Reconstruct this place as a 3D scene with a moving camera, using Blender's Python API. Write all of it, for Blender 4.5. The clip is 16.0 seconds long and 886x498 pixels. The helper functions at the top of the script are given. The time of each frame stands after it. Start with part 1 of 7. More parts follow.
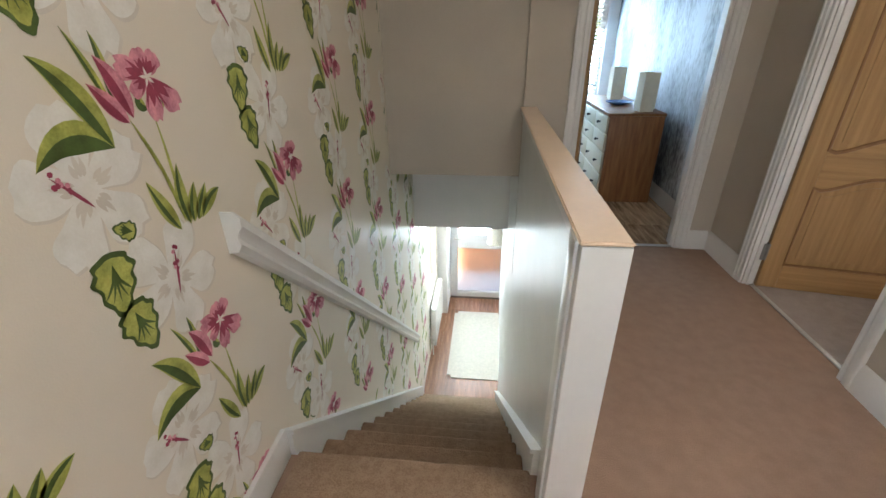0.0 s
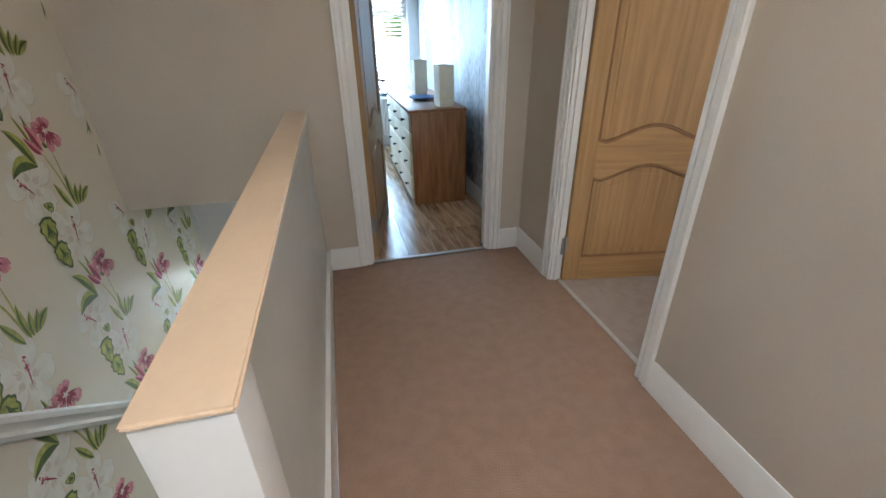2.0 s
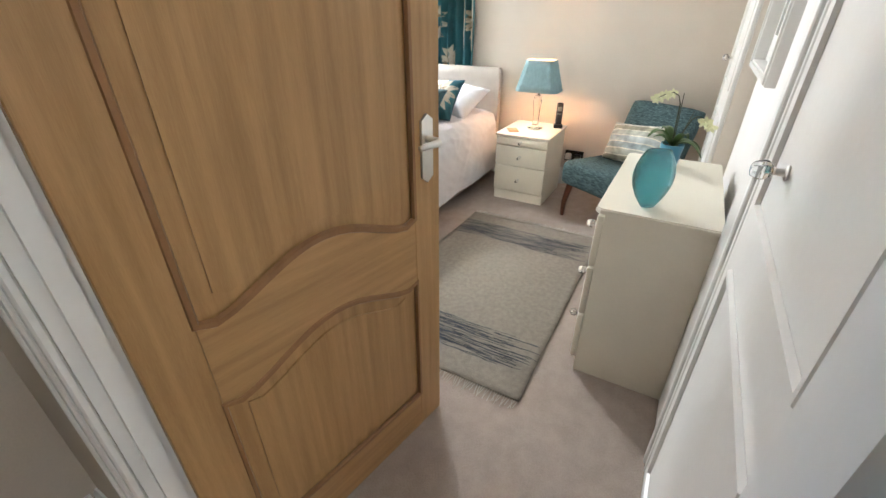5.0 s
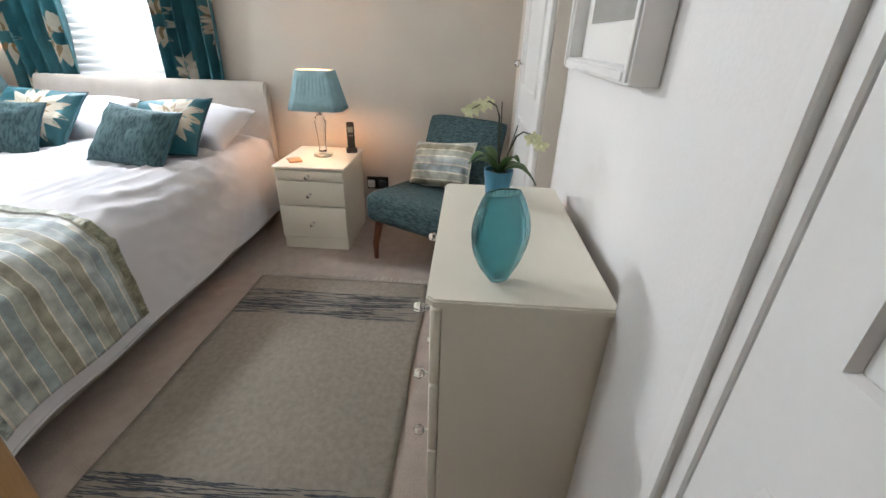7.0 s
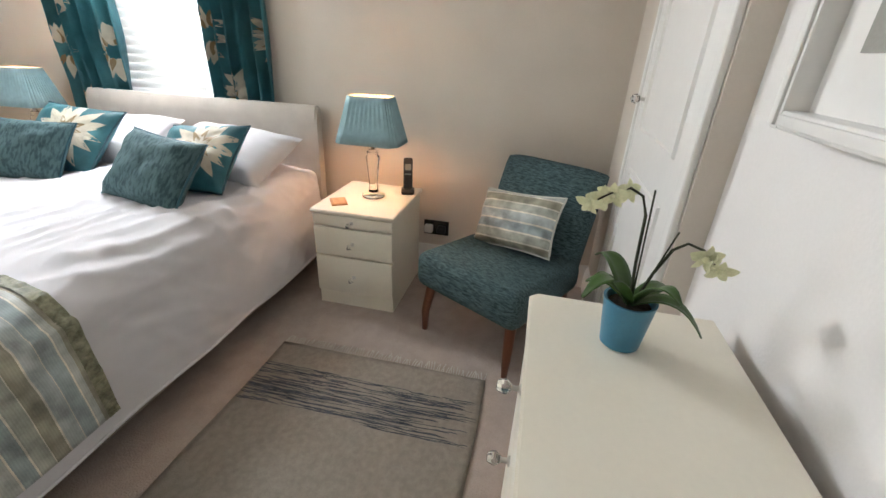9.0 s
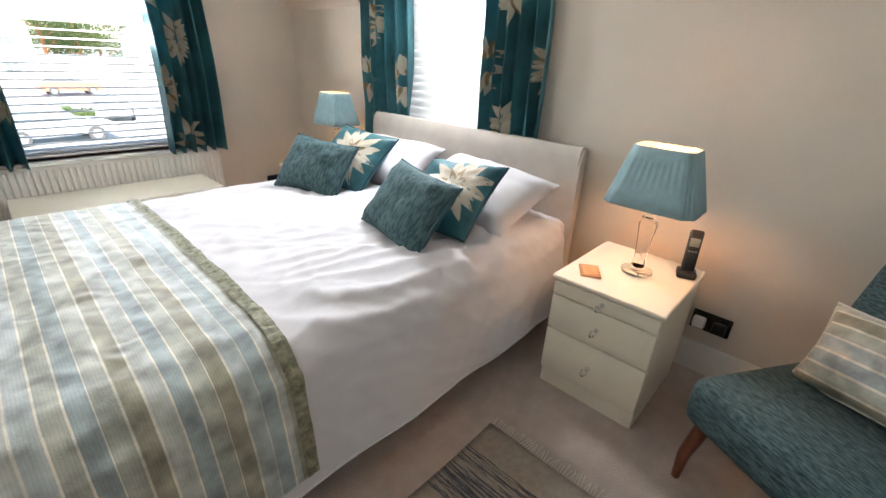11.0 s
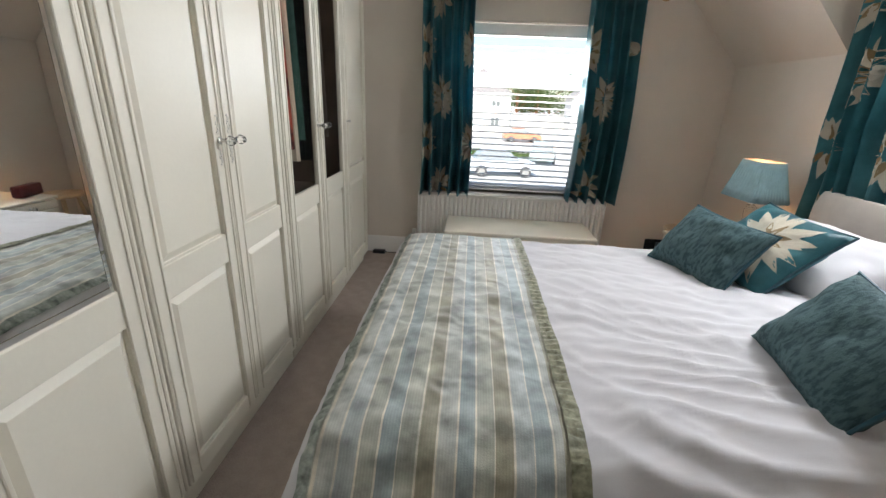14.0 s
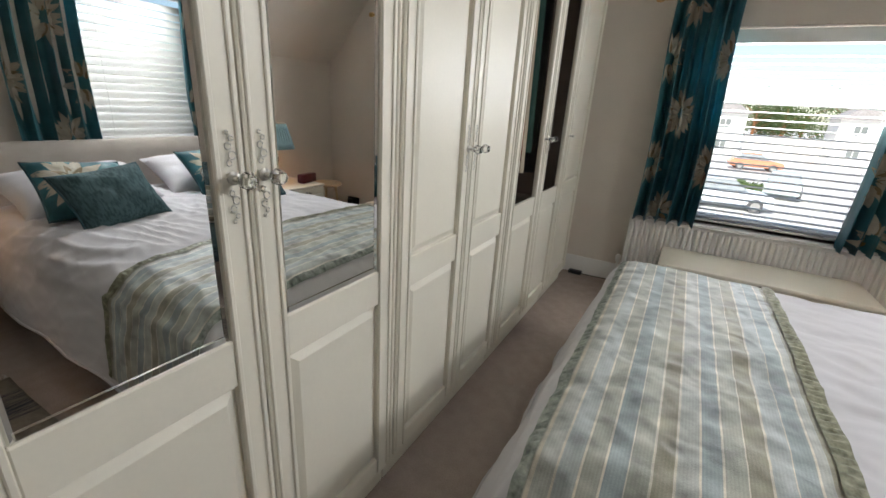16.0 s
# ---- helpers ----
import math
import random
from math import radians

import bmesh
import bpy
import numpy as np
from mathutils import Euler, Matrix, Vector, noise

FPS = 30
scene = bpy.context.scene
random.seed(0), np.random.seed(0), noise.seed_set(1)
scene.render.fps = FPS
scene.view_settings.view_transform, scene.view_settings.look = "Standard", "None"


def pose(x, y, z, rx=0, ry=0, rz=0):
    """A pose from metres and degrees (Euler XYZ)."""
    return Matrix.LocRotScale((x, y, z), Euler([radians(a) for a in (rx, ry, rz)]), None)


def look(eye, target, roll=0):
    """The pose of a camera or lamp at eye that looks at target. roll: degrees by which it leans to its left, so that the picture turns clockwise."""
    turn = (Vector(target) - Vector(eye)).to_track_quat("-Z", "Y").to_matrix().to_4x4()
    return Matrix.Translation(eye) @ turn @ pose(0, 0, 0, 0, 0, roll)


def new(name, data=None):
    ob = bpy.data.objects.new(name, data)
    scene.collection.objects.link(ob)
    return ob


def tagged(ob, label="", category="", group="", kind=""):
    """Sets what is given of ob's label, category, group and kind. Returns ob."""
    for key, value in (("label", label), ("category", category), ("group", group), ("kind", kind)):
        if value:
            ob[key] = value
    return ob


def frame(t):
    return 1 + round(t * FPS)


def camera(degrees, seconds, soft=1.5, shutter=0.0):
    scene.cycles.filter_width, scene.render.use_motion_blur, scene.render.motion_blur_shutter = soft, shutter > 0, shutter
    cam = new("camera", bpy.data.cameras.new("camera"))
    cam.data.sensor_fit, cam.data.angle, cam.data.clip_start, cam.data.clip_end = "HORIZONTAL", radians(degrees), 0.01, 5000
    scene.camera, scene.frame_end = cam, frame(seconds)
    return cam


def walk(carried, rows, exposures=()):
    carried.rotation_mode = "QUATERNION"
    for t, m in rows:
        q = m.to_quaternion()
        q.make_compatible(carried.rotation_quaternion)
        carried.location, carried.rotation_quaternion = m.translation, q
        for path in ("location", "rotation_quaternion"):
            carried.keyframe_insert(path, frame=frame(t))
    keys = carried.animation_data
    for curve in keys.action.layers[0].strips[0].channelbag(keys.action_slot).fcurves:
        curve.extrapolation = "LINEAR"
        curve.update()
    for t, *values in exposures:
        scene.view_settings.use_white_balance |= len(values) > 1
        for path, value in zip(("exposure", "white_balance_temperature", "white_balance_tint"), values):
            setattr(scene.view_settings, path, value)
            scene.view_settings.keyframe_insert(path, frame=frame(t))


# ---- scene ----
cam = camera(93.3, 16.0)
PATH = [
    (0, (0.585, 0.396, 1.304), (0.389, 2.178, 0.417), -0.8),
    (0.5, (0.629, 0.42, 1.286), (0.562, 2.201, 0.38), -1.4),
    (1, (0.737, 0.525, 1.277), (0.827, 2.301, 0.362), -1.4),
    (1.5, (0.885, 0.668, 1.27), (1.151, 2.424, 0.349), -1.1),
    (2, (1.027, 0.836, 1.274), (1.445, 2.565, 0.359), -1.0),
    (2.5, (1.171, 1.006, 1.28), (1.723, 2.7, 0.372), -0.9),
    (3, (1.336, 1.22, 1.276), (2.064, 2.843, 0.363), 0.0),
    (3.5, (1.508, 1.427, 1.271), (2.422, 2.949, 0.35), 0.9),
    (4, (1.643, 1.67, 1.284), (2.753, 3.041, 0.343), 1.1),
    (4.5, (1.798, 1.898, 1.282), (3.111, 3.028, 0.283), 0.2),
    (5, (1.989, 2.011, 1.27), (3.503, 2.865, 0.28), 0.1),
    (7.5, (2.821, 2.144, 1.147), (4.607, 2.188, 0.247), 2.1),
    (8, (2.975, 2.165, 1.151), (4.765, 2.253, 0.263), 2.0),
    (10.5, (3.483, 2.43, 1.21), (4.984, 3.448, 0.367), 3.6),
    (11, (3.54, 2.547, 1.21), (4.879, 3.781, 0.384), 2.7),
    (11.5, (3.589, 2.647, 1.205), (4.731, 4.085, 0.414), 2.6),
    (12, (3.661, 2.716, 1.204), (4.558, 4.338, 0.452), 2.4),
    (12.5, (3.689, 2.738, 1.204), (4.318, 4.496, 0.487), 2.3),
    (13, (3.687, 2.74, 1.207), (4.062, 4.578, 0.513), 2.2),
    (13.5, (3.667, 2.747, 1.214), (3.802, 4.622, 0.533), 2.3),
    (14, (3.638, 2.76, 1.212), (3.534, 4.641, 0.541), 2.5),
    (14.5, (3.599, 2.777, 1.206), (3.264, 4.635, 0.546), 2.9),
    (15, (3.56, 2.781, 1.203), (3.002, 4.585, 0.545), 3.2),
    (15.5, (3.527, 2.772, 1.202), (2.771, 4.503, 0.545), 3.6),
    (16, (3.5, 2.754, 1.201), (2.589, 4.411, 0.548), 3.6),
]
EXPOSURES = [(0.0, 2.05, 6500, 10), (1.0, 2.1, 6300, 10), (2.5, 2.4, 6200, 9), (3.5, 2.58, 6100, 9), (4.0, 2.36, 5900, 8), (4.5, 2.34, 5600, -3), (5.0, 2.14, 6250, 8), (7.5, 1.38, 6050, 9), (8.0, 1.36, 6200, 9),
             (10.5, 1.34, 6350, 10), (12.5, 0.80, 6350, 10), (14.5, 0.50, 6350, 10), (16.0, 0.43, 6450, 10)]
walk(cam, [(t, look(eye, target, roll)) for t, eye, target, roll in PATH], EXPOSURES)

# ---- world, sun and window light ----
world = bpy.data.worlds.new("daylight")
scene.world = world
world.use_nodes = True
wn = world.node_tree.nodes
sky = wn.new("ShaderNodeTexSky")
sky.sky_type = "NISHITA"
sky.sun_disc = False
sky.sun_elevation = radians(48)
sky.sun_rotation = radians(195)
world.node_tree.links.new(sky.outputs["Color"], wn["Background"].inputs["Color"])
wn["Background"].inputs["Strength"].default_value = 0.15

sun = new("sun", bpy.data.lights.new("sun", "SUN"))
sun.data.energy = 5.0
sun.data.angle = radians(0.6)
sun.data.color = (1.0, 0.95, 0.86)
sun.matrix_world = look((-1.0, -3.7, 4.3), (0, 0, 0))


def window_light(name, at, toward, width, height, watts, color):
    lamp = new(name, bpy.data.lights.new(name, "AREA"))
    lamp.data.shape, lamp.data.size, lamp.data.size_y = "RECTANGLE", width, height
    lamp.data.energy, lamp.data.color = watts, color
    lamp.matrix_world = look(at, toward)
    return lamp


HALLTINT = (0.72, 0.90, 1.0)
SKYTINT = (0.96, 0.98, 1.0)
window_light("sky_light_bedroom_gable", (4.0, 6.115, 1.42), (4.0, 0, 1.42), 0.9, 0.40, 22, SKYTINT)
window_light("sky_light_bedroom_dormer", (5.50, 4.40, 1.90), (3.9, 2.3, 0.5), 0.80, 0.22, 35, SKYTINT)
window_light("sky_light_small_room", (1.35, 6.46, 1.20), (1.30, 3.6, 0.0), 1.2, 1.1, 19, (0.46, 0.72, 1.0))
window_light("sky_light_hall_side", (-0.22, 5.15, -1.05), (2.0, 3.7, -0.9), 0.8, 1.1, 8.5, HALLTINT)
window_light("sky_light_hall_door", (0.51, 6.34, -0.95), (0.5, 0, -1.2), 0.6, 0.72, 10, HALLTINT)
# Added lamp in an unseen window, lights the landing from the south.
window_light("added_light_landing", (0.75, -1.02, 1.5), (0.75, 3, 0.7), 1.1, 1.1, 1.5, (0.80, 0.92, 1.0))
# Added lamp in an unseen roof opening, brightens the landing from above.
window_light("added_light_ceiling", (1.30, 0.80, 2.43), (1.301, 0.80, 0), 0.62, 0.62, 1.9, (1.0, 0.93, 0.84))


# ---- materials ----
def material(name, base, rough=0.5, var=0.08, scale=6.0, bump=0.0, fine=180.0, stretch=(1, 1, 1), metal=0.0,
             second=None, trans=0.0, ior=1.45, spec=0.5, piece=0.0, detail=4.0, contrast=(0.3, 0.7), grain=0.35):
    """Two scales of noise in the colour, fine noise in the relief."""
    m = bpy.data.materials.new(name)
    m.use_nodes = True
    n, l = m.node_tree.nodes, m.node_tree.links
    b = n["Principled BSDF"]
    b.inputs["Roughness"].default_value = rough
    b.inputs["Metallic"].default_value = metal
    b.inputs["Transmission Weight"].default_value = trans
    b.inputs["IOR"].default_value = ior
    b.inputs["Specular IOR Level"].default_value = spec
    co = n.new("ShaderNodeTexCoord")
    mp = n.new("ShaderNodeMapping")
    mp.inputs["Scale"].default_value = stretch
    l.new(co.outputs["Object"], mp.inputs["Vector"])
    big = n.new("ShaderNodeTexNoise")
    big.inputs["Scale"].default_value, big.inputs["Detail"].default_value = scale, detail
    l.new(mp.outputs["Vector"], big.inputs["Vector"])
    small = n.new("ShaderNodeTexNoise")
    small.inputs["Scale"].default_value, small.inputs["Detail"].default_value = fine, 2.0
    l.new(mp.outputs["Vector"], small.inputs["Vector"])
    add = n.new("ShaderNodeMath")
    add.operation = "MULTIPLY_ADD"
    add.inputs[1].default_value, add.inputs[2].default_value = grain, -grain / 2
    l.new(small.outputs["Fac"], add.inputs[0])
    both = n.new("ShaderNodeMath")
    l.new(big.outputs["Fac"], both.inputs[0])
    l.new(add.outputs[0], both.inputs[1])
    last = both
    if piece:
        info = n.new("ShaderNodeObjectInfo")
        pm = n.new("ShaderNodeMath")
        pm.operation = "MULTIPLY_ADD"
        pm.inputs[1].default_value, pm.inputs[2].default_value = piece, -piece / 2
        l.new(info.outputs["Random"], pm.inputs[0])
        last = n.new("ShaderNodeMath")
        l.new(both.outputs[0], last.inputs[0])
        l.new(pm.outputs[0], last.inputs[1])
    ramp = n.new("ShaderNodeValToRGB")
    lo = [c * (1 - var) for c in base]
    hi = [min(1, c * (1 + var)) for c in (second or base)]
    ramp.color_ramp.elements[0].position, ramp.color_ramp.elements[1].position = contrast
    ramp.color_ramp.elements[0].color = (*lo, 1)
    ramp.color_ramp.elements[1].color = (*hi, 1)
    l.new(last.outputs[0], ramp.inputs["Fac"])
    l.new(ramp.outputs["Color"], b.inputs["Base Color"])
    if bump:
        bp = n.new("ShaderNodeBump")
        bp.inputs["Strength"].default_value, bp.inputs["Distance"].default_value = bump, 0.004
        l.new(small.outputs["Fac"], bp.inputs["Height"])
        l.new(bp.outputs["Normal"], b.inputs["Normal"])
    return m


def emitting(name, color, strength):
    m = bpy.data.materials.new(name)
    m.use_nodes = True
    b = m.node_tree.nodes["Principled BSDF"]
    b.inputs["Base Color"].default_value = (*color, 1)
    b.inputs["Emission Color"].default_value = (*color, 1)
    b.inputs["Emission Strength"].default_value = strength
    return m


def striped(name, axis, stops, rough, bump=0.25, rib=0.0, sheen=0.0, span=(0.0, 1.0)):
    """Woven bands across one object axis between two places; stops: (place 0..1, colour)."""
    m = material(name, (0.5, 0.5, 0.5), rough, bump=bump, fine=320.0)
    n, l = m.node_tree.nodes, m.node_tree.links
    b = n["Principled BSDF"]
    co = n.new("ShaderNodeTexCoord")
    sep = n.new("ShaderNodeSeparateXYZ")
    l.new(co.outputs["Object"], sep.inputs[0])
    mr = n.new("ShaderNodeMapRange")
    mr.inputs["From Min"].default_value, mr.inputs["From Max"].default_value = span
    l.new(sep.outputs[axis], mr.inputs["Value"])
    ramp = n.new("ShaderNodeValToRGB")
    ramp.color_ramp.interpolation = "CONSTANT"
    e = ramp.color_ramp.elements
    e[0].position, e[0].color = stops[0][0], (*stops[0][1], 1)
    e[1].position, e[1].color = stops[1][0], (*stops[1][1], 1)
    for p, c in stops[2:]:
        k = e.new(p)
        k.color = (*c, 1)
    l.new(mr.outputs[0], ramp.inputs["Fac"])
    nz = n.new("ShaderNodeTexNoise")
    nz.inputs["Scale"].default_value, nz.inputs["Detail"].default_value = 17.0, 6.0
    l.new(co.outputs["Object"], nz.inputs["Vector"])
    mr2 = n.new("ShaderNodeMapRange")
    mr2.inputs["From Min"].default_value, mr2.inputs["From Max"].default_value = 0.3, 0.7
    mr2.inputs["To Min"].default_value, mr2.inputs["To Max"].default_value = 0.55, 1.42
    l.new(nz.outputs["Fac"], mr2.inputs["Value"])
    mul = n.new("ShaderNodeMix")
    mul.data_type, mul.blend_type = "RGBA", "MULTIPLY"
    mul.inputs["Factor"].default_value = 1.0
    l.new(ramp.outputs["Color"], mul.inputs["A"])
    l.new(mr2.outputs[0], mul.inputs["B"])
    if rib:
        ph = n.new("ShaderNodeMath")
        ph.operation = "MULTIPLY"
        ph.inputs[1].default_value = 2 * math.pi / rib
        l.new(sep.outputs[axis], ph.inputs[0])
        sn = n.new("ShaderNodeMath")
        sn.operation = "SINE"
        l.new(ph.outputs[0], sn.inputs[0])
        am = n.new("ShaderNodeMath")
        am.operation = "MULTIPLY_ADD"
        am.inputs[1].default_value, am.inputs[2].default_value = 0.05, 1.0
        l.new(sn.outputs[0], am.inputs[0])
        mul2 = n.new("ShaderNodeMix")
        mul2.data_type, mul2.blend_type = "RGBA", "MULTIPLY"
        mul2.inputs["Factor"].default_value = 1.0
        l.new(mul.outputs["Result"], mul2.inputs["A"])
        l.new(am.outputs[0], mul2.inputs["B"])
        mul = mul2
    l.new(mul.outputs["Result"], b.inputs["Base Color"])
    b.inputs["Sheen Weight"].default_value = sheen
    return m


PAINT_BEIGE = material("beige wall paint", (0.50, 0.435, 0.36), 0.75, 0.05, 2.5, 0.10, 140)
PAINT_ROOM = material("warm grey wall paint", (0.65, 0.582, 0.507), 0.7, 0.04, 2.5, 0.10, 140)
PAINT_ALCOVE = material("off-white wall paint", (0.73, 0.70, 0.675), 0.7, 0.04, 2.5, 0.10, 140)
CEILING = material("white ceiling paint", (0.84, 0.825, 0.80), 0.85, 0.03, 3, 0.15, 90)
GLOSS = material("white gloss paint", (0.74, 0.72, 0.69), 0.28, 0.03, 4, 0.05, 60)
STAIRPAINT = material("pale gloss stair paint", (0.64, 0.65, 0.62), 0.33, 0.04, 4, 0.05, 60)
CAPPAINT = material("cream gloss cap paint", (0.76, 0.57, 0.40), 0.3, 0.05, 5, 0.05, 60)
PAPER = material("cream wallpaper", (0.77, 0.69, 0.575), 0.42, 0.03, 3, 0.12, 260)
CREAM = material("cream painted furniture", (0.75, 0.70, 0.59), 0.38, 0.03, 5, 0.04, 90)
WARDROBE = material("ivory wardrobe lacquer", (0.74, 0.70, 0.60), 0.42, 0.03, 3, 0.04, 90)
CARPET = material("brown wool carpet", (0.338, 0.222, 0.157), 0.95, 0.045, 16, 1.0, 230, second=(0.360, 0.237, 0.169), spec=0.1, detail=12, grain=0.7, contrast=(0.30, 0.70))
STAIRCARPET = material("brown stair carpet", (0.32, 0.21, 0.135), 0.95, 0.06, 30, 1.0, 170, second=(0.38, 0.262, 0.175), spec=0.1, detail=6, grain=0.9)
PINKCARPET = material("rose beige carpet", (0.375, 0.31, 0.268), 0.95, 0.045, 16, 0.9, 230, second=(0.405, 0.333, 0.293), spec=0.1, detail=12, grain=0.7, contrast=(0.30, 0.70))
OAK = material("oak veneer upright", (0.36, 0.20, 0.076), 0.40, 0.12, 4, 0.08, 90, (11, 11, 0.5), second=(0.40, 0.235, 0.10))
OAKLYING = material("oak veneer lying", (0.37, 0.205, 0.08), 0.40, 0.12, 4, 0.08, 90, (0.5, 11, 11), second=(0.41, 0.24, 0.10))
OAKDARK = material("darker oak moulding", (0.25, 0.125, 0.05), 0.4, 0.12, 6, 0.1, 60, (4, 4, 1))
DARKOAK = material("brown oak chest", (0.25, 0.105, 0.04), 0.4, 0.14, 5, 0.1, 60, (8, 8, 0.8), second=(0.33, 0.15, 0.058))
LAMINATE = material("oak laminate plank", (0.30, 0.17, 0.09), 0.22, 0.3, 4, 0.06, 60, (7, 0.8, 7), second=(0.52, 0.35, 0.21), piece=0.25)
HALLPLANK = material("red brown laminate plank", (0.27, 0.12, 0.06), 0.3, 0.2, 4, 0.06, 60, (7, 0.8, 7), second=(0.38, 0.18, 0.10), piece=0.25)
CHROME = material("chrome", (0.75, 0.74, 0.72), 0.12, 0.03, 20, metal=1.0)
NICKEL = material("satin nickel", (0.62, 0.60, 0.56), 0.28, 0.05, 20, metal=1.0)
HINGESTEEL = material("dull hinge steel", (0.27, 0.26, 0.25), 0.5, 0.1, 20, metal=0.6)
DULLSTRIP = material("brushed aluminium strip", (0.55, 0.53, 0.50), 0.55, 0.08, 30, metal=0.7)
BRASS = material("antique brass", (0.50, 0.33, 0.14), 0.3, 0.1, 20, metal=1.0)
MIRROR = material("silvered mirror", (0.80, 0.81, 0.80), 0.012, 0.0, 2, metal=1.0)
LAMPGLASS = material("clear lamp glass", (0.98, 0.98, 0.97), 0.04, 0.0, 5, trans=1.0, ior=1.16)
CRYSTAL = material("cut crystal", (0.97, 0.98, 0.98), 0.03, 0.0, 5, trans=1.0, ior=1.5)
PANE = material("window glass", (1, 1, 1), 0.0, 0.0, 2, trans=1.0, ior=1.01, spec=0.2)
FROSTED = material("frosted door glass", (0.95, 0.95, 0.93), 0.35, 0.02, 9, trans=1.0, ior=1.2)
SMOKED = material("smoked cabinet glass", (0.84, 0.80, 0.76), 0.03, 0.05, 2, trans=1.0, ior=1.02)
TEALGLASS = material("teal ribbed glass", (0.27, 0.56, 0.62), 0.0, 0.03, 8, trans=1.0, ior=1.45)
BLACK = material("black plastic", (0.012, 0.012, 0.013), 0.35, 0.1, 30)
GREYSCREEN = material("grey display", (0.20, 0.22, 0.21), 0.2, 0.05, 30)
WHITECOTTON = material("white cotton", (0.61, 0.597, 0.618), 0.9, 0.02, 6, 0.12, 420, spec=0.15)
wrinkle = WHITECOTTON.node_tree.nodes.new("ShaderNodeTexNoise")
wrinkle.noise_type = "RIDGED_MULTIFRACTAL"
wrinkle.inputs["Scale"].default_value, wrinkle.inputs["Detail"].default_value, wrinkle.inputs["Distortion"].default_value = 4.5, 3.0, 0.8
crumple = WHITECOTTON.node_tree.nodes.new("ShaderNodeBump")
crumple.inputs["Strength"].default_value, crumple.inputs["Distance"].default_value = 0.28, 0.008
WHITECOTTON.node_tree.links.new(WHITECOTTON.node_tree.nodes["Texture Coordinate"].outputs["Object"], wrinkle.inputs["Vector"])
WHITECOTTON.node_tree.links.new(wrinkle.outputs["Fac"], crumple.inputs["Height"])
WHITECOTTON.node_tree.links.new(WHITECOTTON.node_tree.nodes["Bump"].outputs["Normal"], crumple.inputs["Normal"])
WHITECOTTON.node_tree.links.new(crumple.outputs["Normal"], WHITECOTTON.node_tree.nodes["Principled BSDF"].inputs["Normal"])
DIVAN = material("taupe divan fabric", (0.30, 0.26, 0.22), 0.9, 0.12, 30, 0.4, 500, spec=0.15)
HEADCLOTH = material("oatmeal upholstery", (0.52, 0.47, 0.42), 0.85, 0.06, 12, 0.35, 600, spec=0.15)
VELVET = material("teal velvet", (0.038, 0.078, 0.088), 0.75, 0.12, 42, 0.6, 200, (2.2, 2.2, 0.7), second=(0.072, 0.124, 0.134), spec=0.2, contrast=(0.34, 0.58), detail=1.5)
CHAIRCLOTH = material("slate teal woven cloth", (0.026, 0.052, 0.058), 0.8, 0.3, 45, 0.8, 240, (1, 4, 4), second=(0.08, 0.125, 0.132), spec=0.2)
TEALSATIN = material("teal satin", (0.029, 0.112, 0.136), 0.38, 0.25, 9, 0.15, 300, second=(0.050, 0.178, 0.203))
tealn, teall = TEALSATIN.node_tree.nodes, TEALSATIN.node_tree.links
thin = tealn.new("ShaderNodeBsdfTranslucent")
thin.inputs["Color"].default_value = (0.06, 0.26, 0.33, 1)
blend = tealn.new("ShaderNodeMixShader")
blend.inputs["Fac"].default_value = 0.30
teall.new(tealn["Principled BSDF"].outputs["BSDF"], blend.inputs[1])
teall.new(thin.outputs["BSDF"], blend.inputs[2])
teall.new(blend.outputs["Shader"], tealn["Material Output"].inputs["Surface"])
TEALDARK = material("deep teal satin", (0.018, 0.075, 0.10), 0.45, 0.2, 9, 0.15, 300)
PETALCREAM = material("cream woven petal", (0.50, 0.46, 0.37), 0.75, 0.06, 30, 0.2, 300)
PETALTAUPE = material("bronze woven petal", (0.24, 0.17, 0.085), 0.5, 0.12, 30, 0.2, 300)
SHADECLOTH = material("duck egg pleated cloth", (0.27, 0.41, 0.445), 0.8, 0.08, 30, 0.3, 300)
POTBLUE = material("blue glazed pot", (0.055, 0.20, 0.30), 0.35, 0.1, 12)
LEAF = material("orchid leaf", (0.045, 0.095, 0.02), 0.4, 0.3, 12, 0.1, 60)
STEM = material("orchid stem", (0.03, 0.035, 0.015), 0.6, 0.2, 20)
ORCHID = material("pale green orchid petal", (0.72, 0.74, 0.42), 0.5, 0.12, 20, second=(0.85, 0.84, 0.60))
SOIL = material("bark compost", (0.05, 0.03, 0.02), 0.9, 0.4, 60, 0.8, 120)
WALNUT = material("red brown turned wood", (0.12, 0.036, 0.016), 0.35, 0.2, 10, 0.05, 60, (3, 3, 1))
CORK = material("wood coaster", (0.42, 0.21, 0.09), 0.5, 0.2, 14, 0.1, 90)
BLINDSLAT = material("white blind slat", (0.84, 0.83, 0.80), 0.45, 0.02, 9)
PVC = material("white window plastic", (0.80, 0.80, 0.79), 0.3, 0.02, 9)
RADIATOR = material("white radiator enamel", (0.76, 0.74, 0.70), 0.35, 0.03, 6)
# Shade behind the cabinet glass put into one dark brown; subfloors share it.
DARKVOID = material("inner shade brown", (0.13, 0.10, 0.08), 0.8, 0.2, 8)


